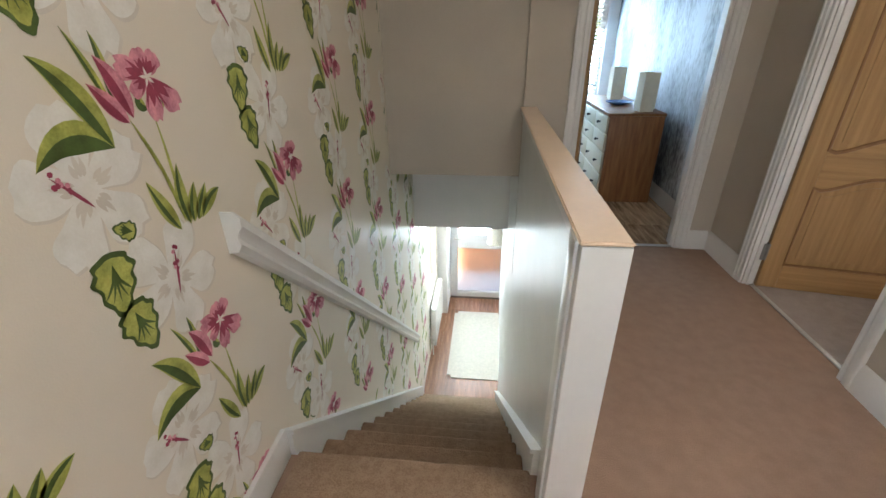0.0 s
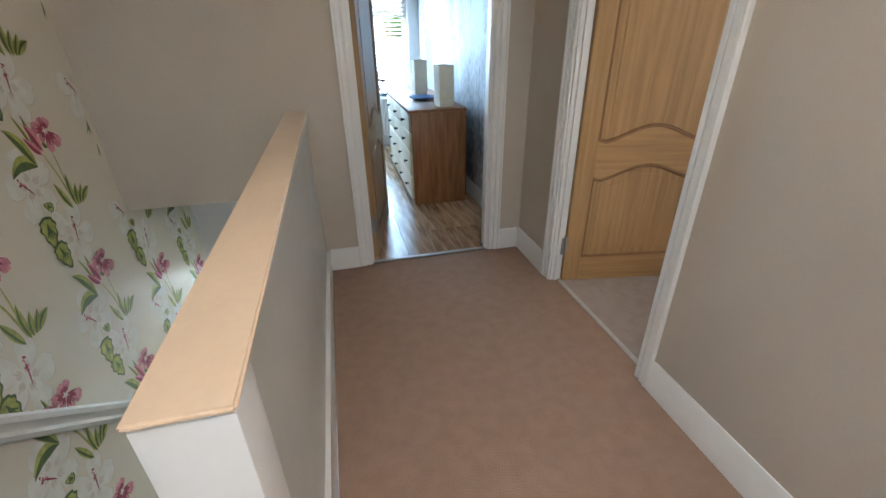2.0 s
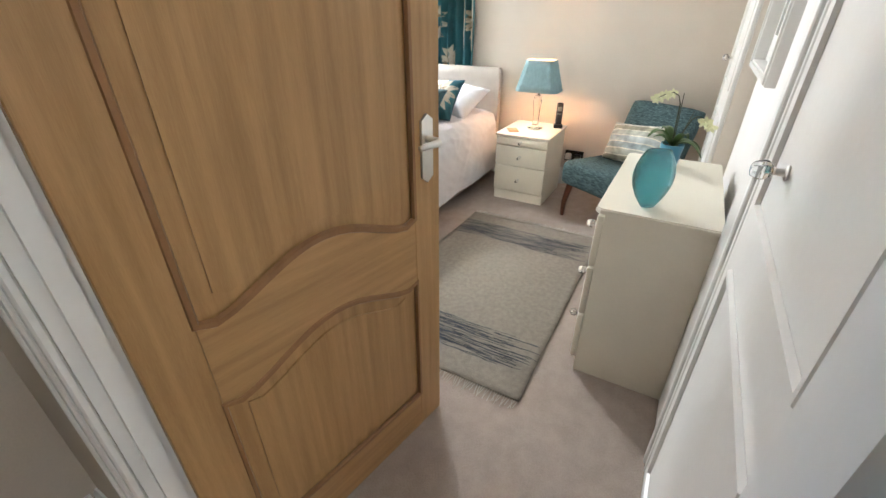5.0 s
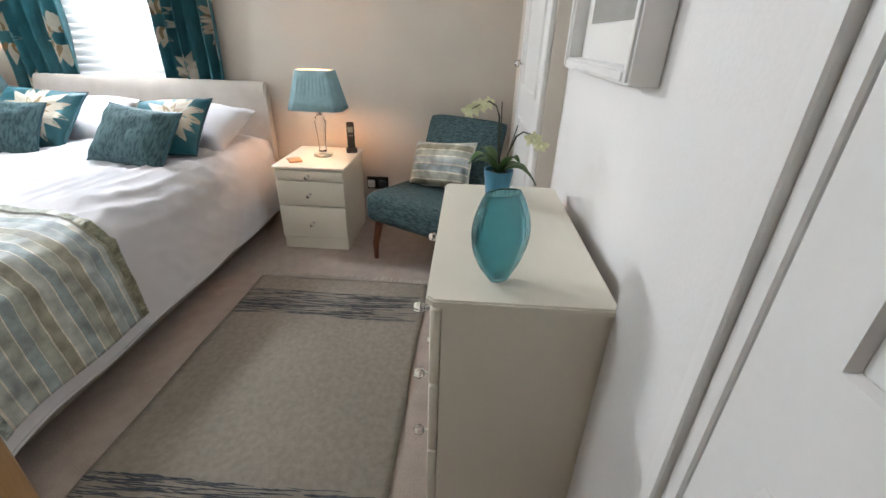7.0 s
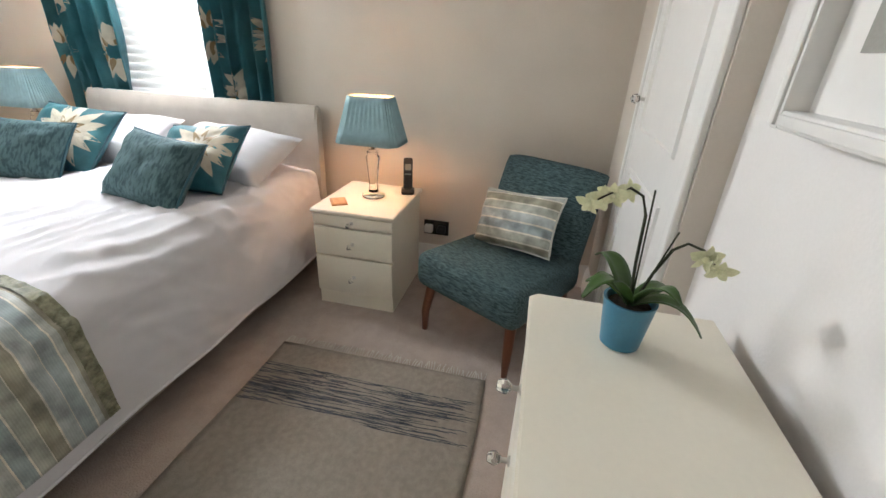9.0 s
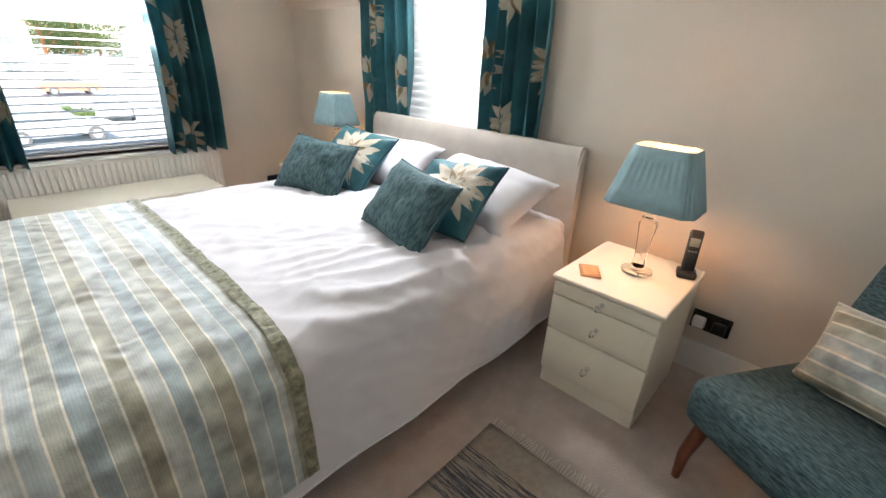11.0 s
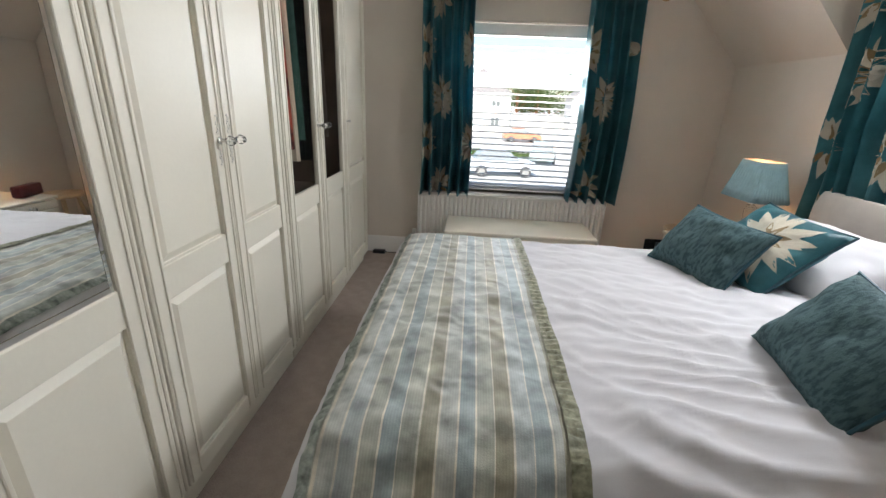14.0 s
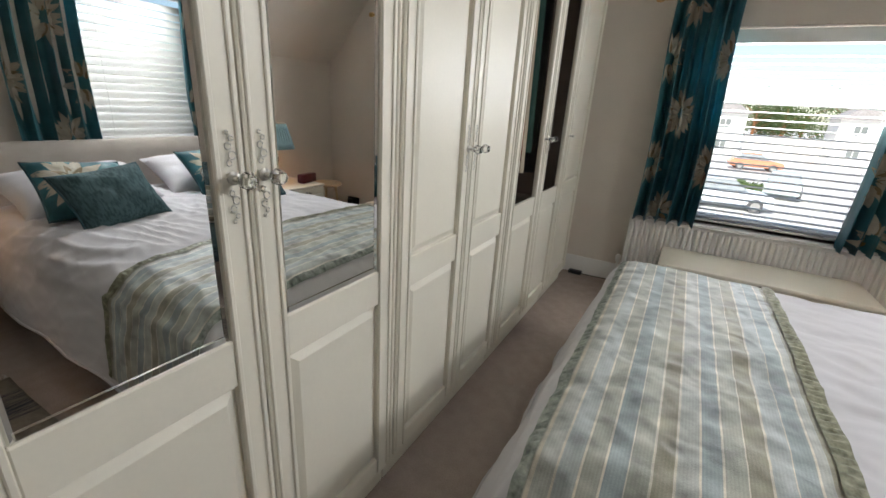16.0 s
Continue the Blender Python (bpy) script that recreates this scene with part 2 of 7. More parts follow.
# ---- mesh helpers ----
def box(bm, x0, y0, z0, x1, y1, z1, bevel=0.0, seg=2):
    vs = [bm.verts.new((x, y, z)) for x in (x0, x1) for y in (y0, y1) for z in (z0, z1)]
    fs = [bm.faces.new([vs[i] for i in q]) for q in
          ((0, 1, 3, 2), (4, 6, 7, 5), (0, 4, 5, 1), (2, 3, 7, 6), (0, 2, 6, 4), (1, 5, 7, 3))]
    if bevel:
        edges = list({e for f in fs for e in f.edges})
        bmesh.ops.bevel(bm, geom=edges, offset=bevel, segments=seg, affect="EDGES", profile=0.5)
    return bm


def lathe(bm, profile, seg=20, at=(0, 0, 0), sx=1.0, sy=1.0):
    """Turned shape from (radius, height) pairs, closed at both ends."""
    rings = []
    for r, z in profile:
        rings.append([bm.verts.new((at[0] + sx * r * math.cos(2 * math.pi * k / seg),
                                    at[1] + sy * r * math.sin(2 * math.pi * k / seg), at[2] + z)) for k in range(seg)])
    for a, b in zip(rings, rings[1:]):
        for k in range(seg):
            bm.faces.new((a[k], a[(k + 1) % seg], b[(k + 1) % seg], b[k]))
    bm.faces.new(rings[0][::-1])
    bm.faces.new(rings[-1])
    return bm


def tube(bm, pts, radius, seg=8, flat=1.0):
    """A round bar along points; radius may be a list."""
    rad = radius if isinstance(radius, (list, tuple)) else [radius] * len(pts)
    pts = [Vector(p) for p in pts]
    rings = []
    for i, p in enumerate(pts):
        d = (pts[min(i + 1, len(pts) - 1)] - pts[max(i - 1, 0)]).normalized()
        up = Vector((0, 0, 1)) if abs(d.z) < 0.95 else Vector((1, 0, 0))
        s = d.cross(up).normalized()
        u = s.cross(d)
        rings.append([bm.verts.new(p + rad[i] * (math.cos(2 * math.pi * k / seg) * s + flat * math.sin(2 * math.pi * k / seg) * u))
                      for k in range(seg)])
    for a, b in zip(rings, rings[1:]):
        for k in range(seg):
            bm.faces.new((a[k], a[(k + 1) % seg], b[(k + 1) % seg], b[k]))
    bm.faces.new(rings[0][::-1])
    bm.faces.new(rings[-1])
    return bm


def prism(bm, outline, axis, lo, hi):
    """A flat outline given in two axes, thickened along the third."""
    def put(a, b, c):
        return {"x": (c, a, b), "y": (a, c, b), "z": (a, b, c)}[axis]
    one = [bm.verts.new(put(a, b, lo)) for a, b in outline]
    two = [bm.verts.new(put(a, b, hi)) for a, b in outline]
    bm.faces.new(one)
    bm.faces.new(two[::-1])
    for k in range(len(one)):
        j = (k + 1) % len(one)
        bm.faces.new((one[k], two[k], two[j], one[j]))
    return bm


def sheet(bm, rows, closed=False):
    """Quads over a grid of points."""
    vs = [[bm.verts.new(p) for p in r] for r in rows]
    for a, b in zip(vs, vs[1:]):
        for k in range(len(a) - (0 if closed else 1)):
            j = (k + 1) % len(a)
            bm.faces.new((a[k], a[j], b[j], b[k]))
    return bm


def finish(name, bm, mat, smooth=None):
    bmesh.ops.recalc_face_normals(bm, faces=bm.faces)
    me = bpy.data.meshes.new(name)
    bm.to_mesh(me)
    bm.free()
    for m in (mat if isinstance(mat, (list, tuple)) else [mat]):
        me.materials.append(m)
    if smooth:
        me.shade_smooth()
        me.set_sharp_from_angle(angle=radians(smooth))
    return me


def part(name, bm, mat, parent, label="", smooth=35):
    ob = new(name, finish(name, bm, mat, smooth))
    ob.parent = parent
    if label:
        ob["label"] = label
    return ob


def setting(name, bm, mat, label, category, smooth=30):
    ob = new(name, finish(name, bm, mat, smooth))
    return tagged(ob, label, category, kind="structure")


def thing(name, m, label, category, group=""):
    ob = new(name)
    ob.empty_display_size = 0.1
    ob.matrix_world = m
    return tagged(ob, label, category, group)


def piece(name, me, parent, at):
    ob = new(name, me)
    ob.parent = parent
    ob.location = at
    return ob


def B():
    return bmesh.new()


def wall(name, axis, at, thick, lo, hi, z0, z1, holes, mat, label):
    """A wall across one axis; holes: (from, to, bottom, top) run right through it."""
    bm = B()
    cuts = sorted({lo, hi, *[h[0] for h in holes], *[h[1] for h in holes]})
    for a, b in zip(cuts, cuts[1:]):
        open_here = sorted([(h[2], h[3]) for h in holes if h[0] <= a and h[1] >= b])
        z = z0
        spans = []
        for p, q in open_here:
            if p > z:
                spans.append((z, p))
            z = q
        if z < z1:
            spans.append((z, z1))
        for p, q in spans:
            if axis == "x":
                box(bm, at, a, p, at + thick, b, q)
            else:
                box(bm, a, at, p, b, at + thick, q)
    bmesh.ops.remove_doubles(bm, verts=bm.verts, dist=0.0005)
    return setting(name, bm, mat, label, "wall")


# ---- plan, in metres ----
XW = -0.085        # papered stair wall
XB = 2.108         # landing side of the bedroom wall
XR = 2.215         # bedroom side of it
YN = 3.165         # landing side of the small room's wall
EAST, NORTH, SOUTH = 5.42, 6.02, 1.845
ALCOVE = 1.785
HALL = -2.47
TOP = 2.36
STEP, GOING, NOSE = 0.19, 0.211, 1.36

# ---- shell ----
wall("wall_stair", "x", XW - 0.12, 0.12, -1.0, 6.32, HALL, TOP, [(4.72, 5.55, -1.66, -0.45)], PAPER,
     "cream wallpapered wall beside the stairs")
wall("wall_bedroom_west", "x", XB, XR - XB, -1.0, NORTH, -0.02, TOP, [(1.916, 2.702, -0.1, 2.02)], PAINT_BEIGE,
     "beige painted wall with the bedroom doorway")
wall("wall_small_room", "y", YN, 0.11, 0.80, XB, -0.02, TOP, [(1.135, 1.892, -0.1, 2.02)], PAINT_BEIGE,
     "beige painted wall with the small room's doorway")
wall("wall_over_stairs", "y", YN + 0.03, 0.08, XW, 0.80, 0.482, TOP, [], PAINT_BEIGE, "beige wall hanging over the stairs")
wall("wall_stair_bulkhead", "y", 4.04, 0.08, XW, 0.80, -0.277, 0.482, [], PAINT_ALCOVE, "pale wall face over the lower stairs")
wall("wall_landing_south", "y", -1.12, 0.12, XW - 0.12, XR, -0.02, TOP, [(0.2, 1.3, 0.95, 2.05)], PAINT_BEIGE, "plain beige wall closing the landing")
wall("wall_bedroom_north", "y", NORTH, 0.26, XR, EAST + 0.26, -0.3, TOP, [(3.42, 4.58, 0.545, 1.74)], PAINT_ROOM,
     "warm grey bedroom wall with a window")
wall("wall_bedroom_east", "x", EAST, 0.26, 1.5, NORTH, -0.3, TOP, [(3.98, 4.82, 0.72, 2.04)], PAINT_ROOM,
     "warm grey wall behind the bed with a window")
wall("wall_alcove", "y", ALCOVE - 0.12, 0.12, 3.325, 4.29, -0.02, TOP, [], PAINT_ALCOVE, "off-white wall of the alcove")
wall("wall_small_room_north", "y", 6.33, 0.25, XW, XB, -0.3, TOP, [(0.55, 1.98, 0.60, 1.95)], PAINT_ALCOVE,
     "pale wall under the small room's window")
wall("wall_small_room_west", "x", 0.70, 0.08, 4.12, 6.33, -0.02, TOP, [], PAINT_ALCOVE, "pale side wall of the small room")
wall("wall_small_room_closet", "y", 4.12, 0.08, 0.78, 0.80, 0.0, TOP, [], PAINT_ALCOVE, "pale short wall in the small room")

# built-out cupboard fronts on each side of the alcove
bm = B()
box(bm, XR, ALCOVE - 0.12, 0, 3.325, SOUTH - 0.008, TOP)
setting("wall_cupboard_west", bm, PAINT_ALCOVE, "off-white boxed-out wall holding a cupboard", "wall")
bm = B()
box(bm, 4.29, ALCOVE - 0.12, 0, EAST, 1.85, TOP)
setting("wall_cupboard_east", bm, PAINT_ROOM, "warm grey boxed-out wall holding a cupboard", "wall")

wall("wall_stair_side", "x", 0.80, 0.06, YN + 0.11, 4.12, -0.277, 0.56, [], PAINT_ALCOVE, "pale side wall over the lower stairs")

# floors
bm = B()
box(bm, 0.89, -1.0, -0.277, XB + 0.02, YN, 0.0)
box(bm, XW, -1.0, -0.277, 0.89, NOSE - 0.02, 0.0)
box(bm, XB + 0.02, 1.916, -0.05, XB + 0.05, 2.702, 0.0)
setting("floor_landing", bm, CARPET, "brown wool carpet on the landing", "floor")
bm = B()
box(bm, XB + 0.05, 1.5, -0.277, EAST, NORTH, 0.002)
setting("floor_bedroom", bm, PINKCARPET, "rose beige carpet of the bedroom", "floor")
floor_small = tagged(new("floor_small_room"), "oak laminate floor of the small room", "floor", kind="structure")
floor_hall = tagged(new("floor_hall"), "red brown laminate floor of the hall", "floor", kind="structure")
bm = B()
box(bm, 0.80, YN, -0.277, XB, 6.33, -0.008)
part("subfloor", bm, DARKVOID, floor_small)
bm = B()
box(bm, XW, 3.4, HALL - 0.1, 1.9, 6.4, HALL - 0.008)
part("subfloor", bm, DARKVOID, floor_hall)

# ceilings
bm = B()
box(bm, XW - 0.12, -1.12, TOP, XB + 0.05, 0.45, TOP + 0.1)
box(bm, XW - 0.12, 1.15, TOP, XB + 0.05, 6.58, TOP + 0.1)
box(bm, XW - 0.12, 0.45, TOP, 0.95, 1.15, TOP + 0.1)
box(bm, 1.65, 0.45, TOP, XB + 0.05, 1.15, TOP + 0.1)
# Added shaft round the unseen opening keeps direct sun off the landing.
for x0, y0, x1, y1 in ((0.90, 0.40, 0.95, 1.20), (1.65, 0.40, 1.70, 1.20), (0.95, 0.40, 1.65, 0.45), (0.95, 1.15, 1.65, 1.20)):
    box(bm, x0, y0, TOP + 0.1005, x1, y1, TOP + 1.0)
setting("ceiling_landing", bm, CEILING, "white ceiling of landing and small room", "ceiling")
bm = B()
box(bm, XB + 0.05, 1.5, TOP, EAST + 0.26, NORTH + 0.26, TOP + 0.1)
setting("ceiling_bedroom", bm, CEILING, "white bedroom ceiling", "ceiling")
for lo, hi, tag in ((ALCOVE, 3.58, "ceiling_slope_south"), (5.10, NORTH, "ceiling_slope_north")):
    bm = B()
    prism(bm, [(EAST + 0.01, 1.49), (EAST + 0.01, TOP), (EAST - 0.80, TOP)], "y", lo, hi)
    setting(tag, bm, PAINT_ROOM, "sloping plaster under the roof", "ceiling")
bm = B()
box(bm, XW, YN + 0.11, 0.482, 0.80, 4.04, 0.56)
setting("ceiling_stair_soffit", bm, PAINT_ALCOVE, "pale soffit over the stairs", "ceiling")
bm = B()
box(bm, XW, 4.12, -0.277, 1.9, 6.4, -0.05)
setting("ceiling_hall", bm, CEILING, "white hall ceiling", "ceiling")
wall("wall_hall_east", "x", 1.80, 0.1, 3.4, 6.4, HALL, -0.05, [], PAINT_ALCOVE, "pale plain hall wall")
wall("wall_hall_north", "y", 6.20, 0.12, XW, 1.9, HALL, -0.05, [(0.06, 0.96, HALL - 0.1, -0.42)], PAINT_ALCOVE, "pale hall wall round the front door")
wall("wall_hall_pier", "x", XW, 0.14, 5.75, 6.20, HALL, -0.277, [], PAINT_ALCOVE, "white pier beside the front door")
wall("wall_under_stairs", "y", 3.4, 0.06, 0.89, 1.9, HALL, -0.277, [], PAINT_ALCOVE, "pale wall beside the stair foot")

# stairs
stairs = tagged(new("stairs"), "straight carpeted stairs going down to the hall", "stairs", kind="structure")
for k in range(1, 13):
    bm = B()
    y = NOSE + GOING * k
    box(bm, XW + 0.035, y - GOING + 0.012, -STEP * (k + 1) - 0.02, 0.765, y, -STEP * k, 0.014, 3)
    part("tread", bm, STAIRCARPET, stairs)
bm = B()
box(bm, XW + 0.035, NOSE - 0.25, -STEP - 0.02, 0.765, NOSE, 0.004, 0.014, 3)
part("tread", bm, STAIRCARPET, stairs, "brown carpeted top nosing")


def slope_board(x0, x1, y0, y1, top, bottom):
    """A stringer that runs with the stairs' pitch."""
    bm = B()
    f = -STEP / GOING
    za, zb = (y0 - NOSE) * f, (y1 - NOSE) * f
    prism(bm, [(y0, za + bottom), (y0, za + top), (y1, zb + top), (y1, max(zb + bottom, HALL))], "x", x0, x1)
    return bm


part("stringer", slope_board(XW, XW + 0.034, NOSE - 0.02, 3.98, 0.085, -0.30), GLOSS, stairs, "white painted stringer")
part("stringer", slope_board(0.766, 0.80, NOSE - 0.02, 3.98, 0.085, -0.30), GLOSS, stairs, "white painted stringer")
part("string_bead", slope_board(XW, XW + 0.042, NOSE - 0.02, 3.98, 0.105, 0.085), GLOSS, stairs)
part("string_bead", slope_board(0.757, 0.80, NOSE - 0.02, 3.98, 0.105, 0.085), GLOSS, stairs)
bm = B()
box(bm, XW, NOSE - 0.9, 0.0, XW + 0.018, NOSE - 0.02, 0.13, 0.004)
setting("baseboard_stair_head", bm, GLOSS, "white skirting at the stair head", "baseboard")

# panelled balustrade
LOWEND = 5.0
balustrade = tagged(new("balustrade"), "boxed-in painted balustrade with a broad cap", "balustrade", kind="structure")
bm = B()
prism(bm, [(0.795, 1.28), (0.862, 1.28), (0.872, YN), (0.800, YN)], "z", -0.262, 0.9255)
part("panel", bm, STAIRPAINT, balustrade, "pale gloss painted panel")
bm = B()
prism(bm, [(1.40, HALL), (1.40, -0.262), (LOWEND, -0.262), (LOWEND, -1.75), (4.40, -1.90), (4.15, -2.0), (4.15, HALL)], "x", 0.80, 0.86)
part("lower_panel", bm, STAIRPAINT, balustrade)
bm = B()
box(bm, 0.784, 1.190, -0.2, 0.888, 1.2798, 0.9255, 0.003)
part("newel", bm, GLOSS, balustrade, "square white newel board")
bm = B()
box(bm, 0.774, 1.215, -0.2, 0.7835, 1.2798, 0.9255, 0.004)
box(bm, 0.782, 1.2802, -0.2, 0.7948, 1.305, 0.9255, 0.005)
part("moulding", bm, GLOSS, balustrade)
bm = B()
prism(bm, [(0.782, 1.306), (0.7948, 1.306), (0.7998, YN), (0.788, YN)], "z", 0.8975, 0.9255)
part("moulding", bm, GLOSS, balustrade)
bm = B()
prism(bm, [(0.8625, 1.282), (0.876, 1.282), (0.886, YN), (0.8725, YN)], "z", 0.8975, 0.9255)
part("moulding", bm, GLOSS, balustrade, "white bead under the cap")
bm = B()
prism(bm, [(0.778, 1.1885), (0.890, 1.1885), (0.882, YN), (0.780, YN)], "z", 0.926, 0.936)
bmesh.ops.bevel(bm, geom=list(bm.edges), offset=0.004, segments=3, affect="EDGES")
part("cap", bm, CAPPAINT, balustrade, "cream painted cap")
bm = B()
box(bm, 0.801, YN - 0.001, -0.2615, 0.859, 3.274, -0.002)
part("filler", bm, STAIRPAINT, balustrade)
bm = B()
box(bm, 0.7965, YN - 0.004, -0.2615, 0.7995, 4.038, 0.481)
part("end_board", bm, STAIRPAINT, balustrade)
bm = B()
prism(bm, [(0.8625, 1.282), (0.880, 1.282), (0.892, YN), (0.873, YN)], "z", 0.0, 0.125)
part("skirting", bm, GLOSS, balustrade)


# ---- trim ----
def skirting(name, along, at, side, lo, hi, h=0.135):
    """along: x or y; side: +1 or -1, the way it stands off its wall."""
    bm = B()
    prof = [(0, 0), (0.018, 0), (0.018, h * 0.72), (0.013, h * 0.80), (0.013, h * 0.88), (0.005, h), (0, h)]
    out = [(at + side * a, b) for a, b in prof]
    if along == "y":
        prism(bm, out, "y", lo, hi)
    else:
        prism(bm, out, "x", lo, hi)
    return setting(name, bm, GLOSS, "white moulded skirting board", "baseboard")


skirting("baseboard_landing_east", "y", XB, -1, -1.0, 1.842)
skirting("baseboard_landing_north_east", "y", XB, -1, 2.775, YN)
skirting("baseboard_landing_corner", "x", YN, -1, 1.966, XB - 0.018)
skirting("baseboard_landing_corner_west", "x", YN, -1, 0.894, 1.061)
skirting("baseboard_bedroom_north", "x", NORTH, -1, 2.83, EAST)
skirting("baseboard_bedroom_east", "y", EAST, -1, 1.85, NORTH - 0.018)
skirting("baseboard_small_room_east", "y", XB, -1, YN + 0.13, 6.33)
skirting("baseboard_small_room_north", "x", 6.33, -1, 0.78, XB - 0.018)
skirting("baseboard_cupboard_east", "x", 1.85, 1, 5.07, EAST - 0.018)


def architrave(name, axis, at, side, lo, hi, top, w=0.072):
    """Moulded frame round a doorway on one wall face."""
    frame_ob = tagged(new(name), "white moulded door architrave", "trim", kind="structure")

    def run(a0, a1, z0, z1, flip):
        bm = B()
        steps = ((0.0, 0.30, 0.014), (0.30, 0.42, 0.010), (0.42, 0.78, 0.018), (0.78, 1.0, 0.022))
        for p, q, d in steps:
            if flip == "left":
                u0, u1, v0, v1 = a1 - w * q, a1 - w * p, z0, z1
            elif flip == "right":
                u0, u1, v0, v1 = a0 + w * p, a0 + w * q, z0, z1
            else:
                u0, u1, v0, v1 = a0, a1, z0 + w * p, z0 + w * q
            c0, c1 = sorted((at, at + side * d))
            if axis == "x":
                box(bm, c0, u0, v0, c1, u1, v1, 0.003, 1)
            else:
                box(bm, u0, c0, v0, u1, c1, v1, 0.003, 1)
        return bm
    part("jamb_moulding", run(lo - w, lo, 0, top, "left"), GLOSS, frame_ob)
    part("jamb_moulding", run(hi, hi + w, 0, top, "right"), GLOSS, frame_ob)
    part("head_moulding", run(lo - w, hi + w, top, top + w, "top"), GLOSS, frame_ob)
    return frame_ob


def lining(name, axis, c0, c1, lo, hi, top, stop_at):
    bm = B()
    for a, b, z0, z1 in ((lo, lo + 0.006, 0, top), (hi - 0.006, hi, 0, top), (lo, hi, top - 0.012, top)):
        if axis == "x":
            box(bm, c0, a, z0, c1, b, z1)
        else:
            box(bm, a, c0, z0, b, c1, z1)
    for a, b in ((lo + 0.006, lo + 0.018), (hi - 0.018, hi - 0.006)):
        if axis == "x":
            box(bm, stop_at, a, 0, stop_at + 0.03, b, top - 0.012)
        else:
            box(bm, a, stop_at, 0, b, stop_at + 0.03, top - 0.012)
    return setting(name, bm, GLOSS, "white painted door lining", "trim")


architrave("trim_bedroom_doorway", "x", XB, -1, 1.916, 2.702, 2.02)
architrave("trim_bedroom_doorway_inside", "x", XR, 1, 1.916, 2.702, 2.02, 0.05)
architrave("trim_small_room_doorway", "y", YN, -1, 1.135, 1.892, 2.02)
lining("trim_bedroom_lining", "x", XB, XR, 1.916, 2.702, 2.02, XB + 0.02)
lining("trim_small_room_lining", "y", YN, YN + 0.11, 1.135, 1.892, 2.02, YN + 0.02)
bm = B()
box(bm, XB + 0.035, 1.925, 0.0, XB + 0.06, 2.694, 0.007, 0.003)
setting("threshold_bedroom", bm, DULLSTRIP, "thin metal carpet strip", "threshold")
bm = B()
box(bm, 1.142, YN + 0.005, 0.0, 1.886, YN + 0.035, 0.007, 0.003)
setting("threshold_small_room", bm, DULLSTRIP, "thin bright metal floor strip", "threshold")


# ---- panelled oak doors ----
def eyebrow(u0, u1, shoulder, rise, n=14):
    """Shouldered arch from left to right."""
    w = u1 - u0
    pts = [(u0, shoulder)]
    for k in range(n + 1):
        s = k / n
        pts.append((u0 + w * (0.06 + 0.88 * s), shoulder - 0.012 + rise * (0.5 - 0.5 * math.cos(2 * math.pi * s)) ** 0.75))
    pts.append((u1, shoulder))
    return pts


def ring(bm, outline, y, r, seg=6):
    """A half-round bead all along a closed outline."""
    n = len(outline)
    rows = []
    for i in range(n):
        a, b, c = Vector(outline[i - 1]), Vector(outline[i]), Vector(outline[(i + 1) % n])
        d = ((b - a).normalized() + (c - b).normalized())
        d = d.normalized() if d.length > 1e-6 else (c - b).normalized()
        nrm = Vector((-d.y, d.x))
        rows.append([(b.x + nrm.x * r * math.cos(2 * math.pi * k / seg), y + 0.75 * r * math.sin(2 * math.pi * k / seg),
                      b.y + nrm.y * r * math.cos(2 * math.pi * k / seg)) for k in range(seg)])
    rows.append(rows[0])
    sheet(bm, rows, True)
    return bm


